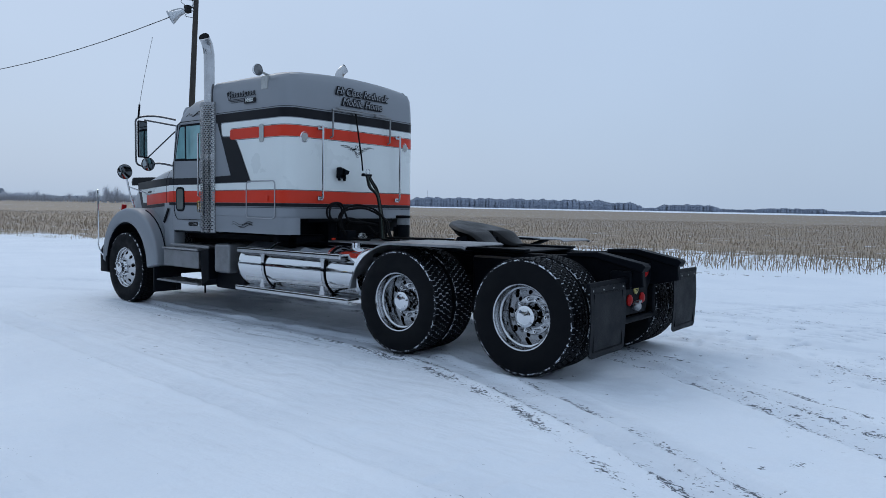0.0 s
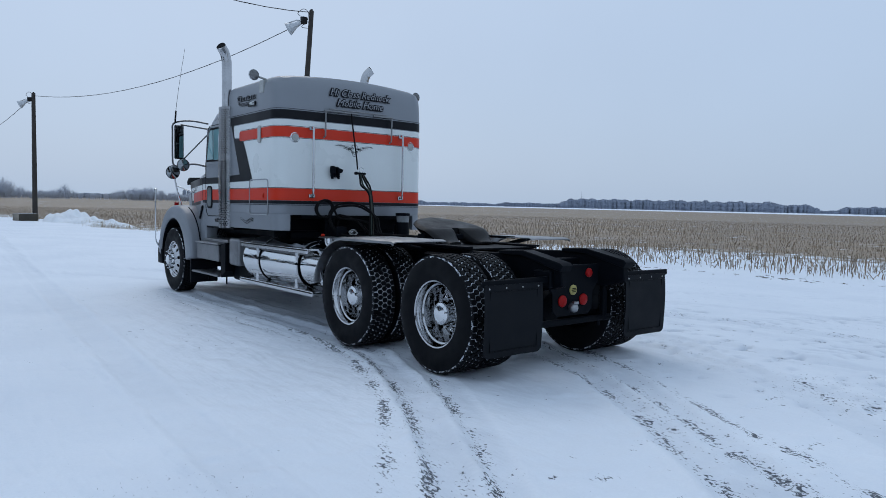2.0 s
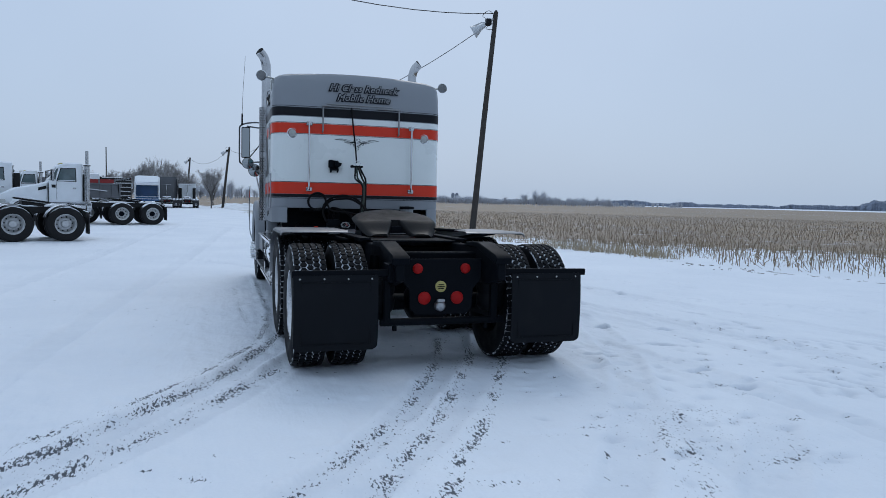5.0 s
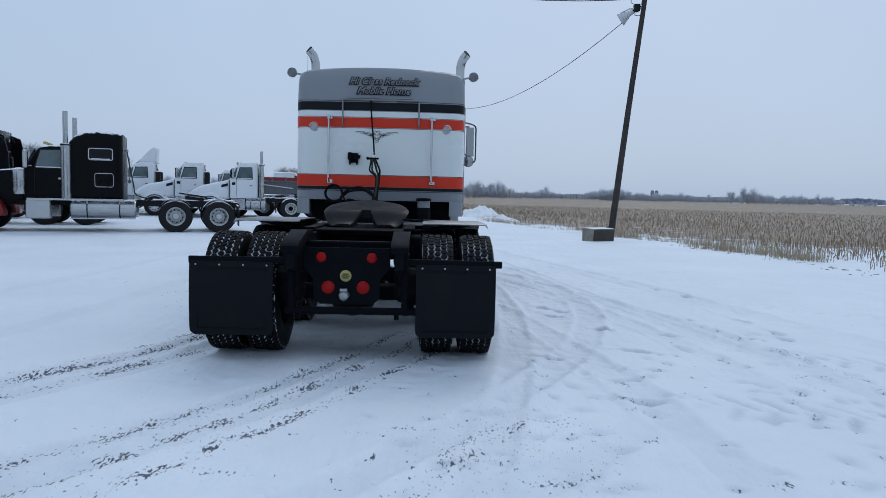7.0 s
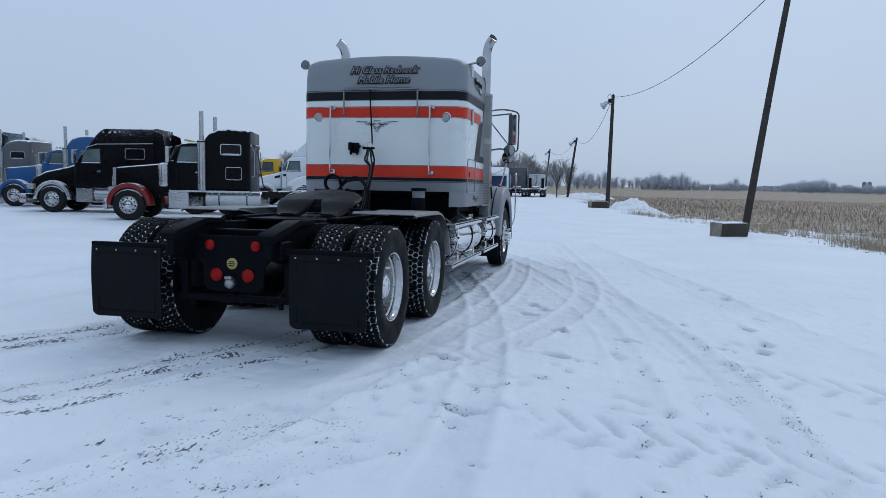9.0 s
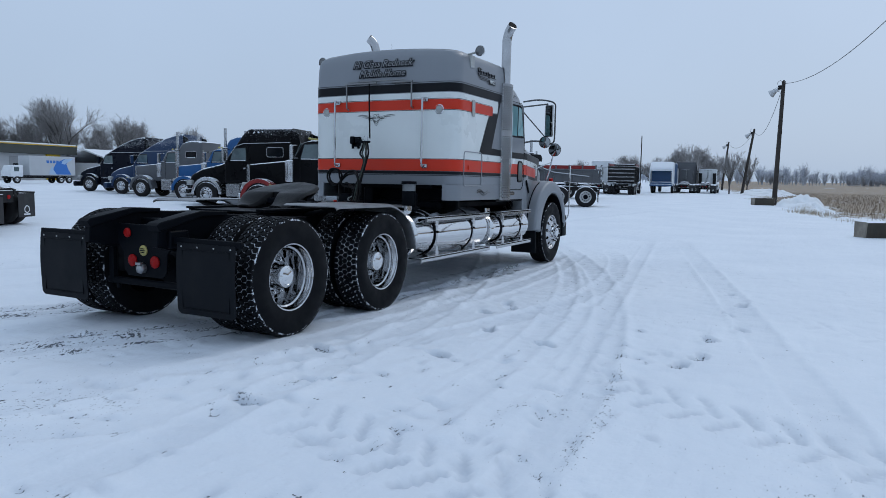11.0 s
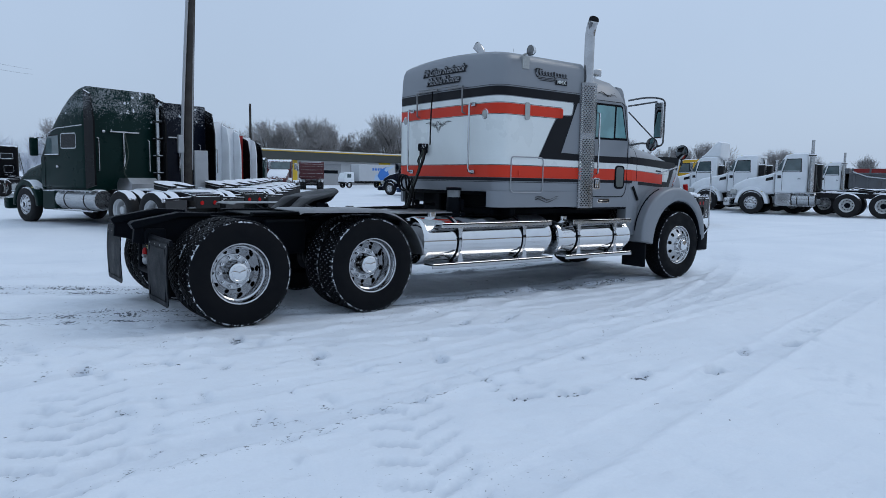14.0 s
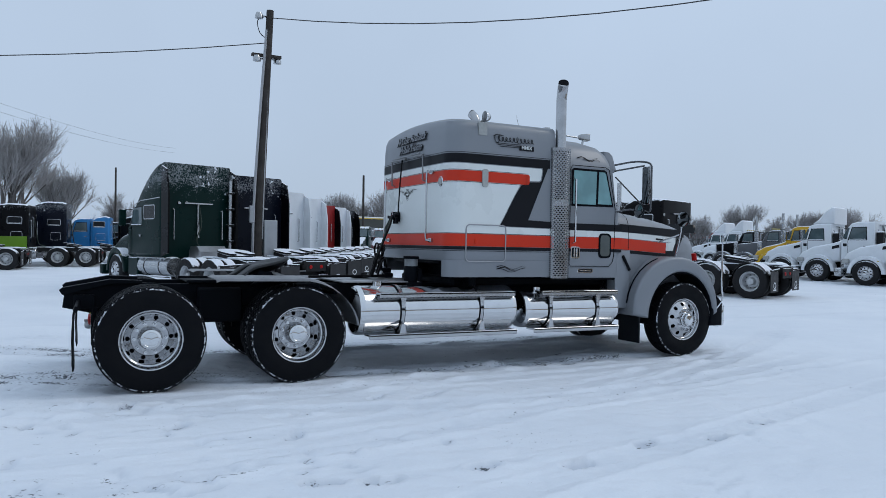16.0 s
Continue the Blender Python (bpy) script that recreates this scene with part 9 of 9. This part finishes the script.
tagged(new("fallen_stalks", me), "broken corn stalks lying on the snow at the field's edge", "stalks", kind="stuff")

# dry grass along the field's edge
GRASS = surface("dry_grass", (0.36, 0.29, 0.20), 0.95, 0, 0.3, 1, 20)
gv, gf = [], []
for k in range(2600):
    x = r.uniform(-62, -11)
    spot = value_noise(np.array([x]), np.array([0.0]), 3.0, 51)[0]
    if r.rand() > spot * 1.1:
        continue
    y = float(field_edge(np.array([x]))[0]) + r.normal(0.2, 0.45)
    foot_z = float(lie(x, y))
    for q in range(5):
        i = len(gv)
        h, t = r.uniform(0.10, 0.40) * (0.5 + 0.7 * spot), r.uniform(0, 6.28)
        bxx, byy = x + r.normal(0, 0.08), y + r.normal(0, 0.08)
        w = 0.008
        gv += [(bxx - w * math.sin(t), byy + w * math.cos(t), foot_z - 0.05), (bxx + w * math.sin(t), byy - w * math.cos(t), foot_z - 0.05), (bxx + 0.3 * h * math.cos(t), byy + 0.3 * h * math.sin(t), foot_z + h)]
        gf.append((i, i + 1, i + 2))
me = bpy.data.meshes.new("dry_grass")
me.from_pydata(gv, [], gf)
me.materials.append(GRASS)
tagged(new("dry_grass", me), "tufts of dry grass along the field's edge", "grass", kind="stuff")

# ploughed snow heaps
HEAP = surface("heap_snow", (0.80, 0.82, 0.85), 0.8, 0, 0.06, 2, 30, bump=0.4, dirt=(0.45, 0.44, 0.42), dirt_amount=0.3)


def snow_mound(x, y, sx, sy, h, turn, seed):
    bm, N = fresh(), 22
    grid = []
    for i in range(N + 1):
        rowv = []
        for j in range(N + 1):
            u, v = -1 + 2 * i / N, -1 + 2 * j / N
            d = max(0, 1 - (u * u + v * v))
            lump = noise.noise(Vector((u * 2.2 + seed, v * 2.2, seed))) + 0.5 * noise.noise(Vector((u * 6, v * 6 + seed, 1)))
            rowv.append(bm.verts.new((u * sx, v * sy, h * d ** 0.8 * (0.75 + 0.55 * lump) - 0.06)))
        grid.append(rowv)
    for i in range(N):
        for j in range(N):
            bm.faces.new((grid[i][j], grid[i + 1][j], grid[i + 1][j + 1], grid[i][j + 1]))
    return thing("snow_mound", "lumpy mound of ploughed snow", "snow mound", pose(x, y, float(lie(x, y)), 0, 0, turn), group="snow mounds", bm=bm, mats=[HEAP], smooth=60)


for k, (x, y, sx, sy, h) in enumerate(((-45.5, 4.6, 2.6, 1.5, 0.95), (-43.0, 5.2, 2.0, 1.2, 0.6), (-39.0, 5.4, 2.2, 0.9, 0.4), (-78.0, 0.5, 3.5, 1.6, 0.6), (-84.0, 1.0, 3.5, 1.8, 0.75), (-90.0, -0.5, 3.5, 2.0, 0.7), (-30.0, 7.0, 1.8, 0.6, 0.22), (-25.0, 7.6, 1.6, 0.6, 0.2))):
    snow_mound(x, y, sx, sy, h, 15 * k, 3.1 * k)
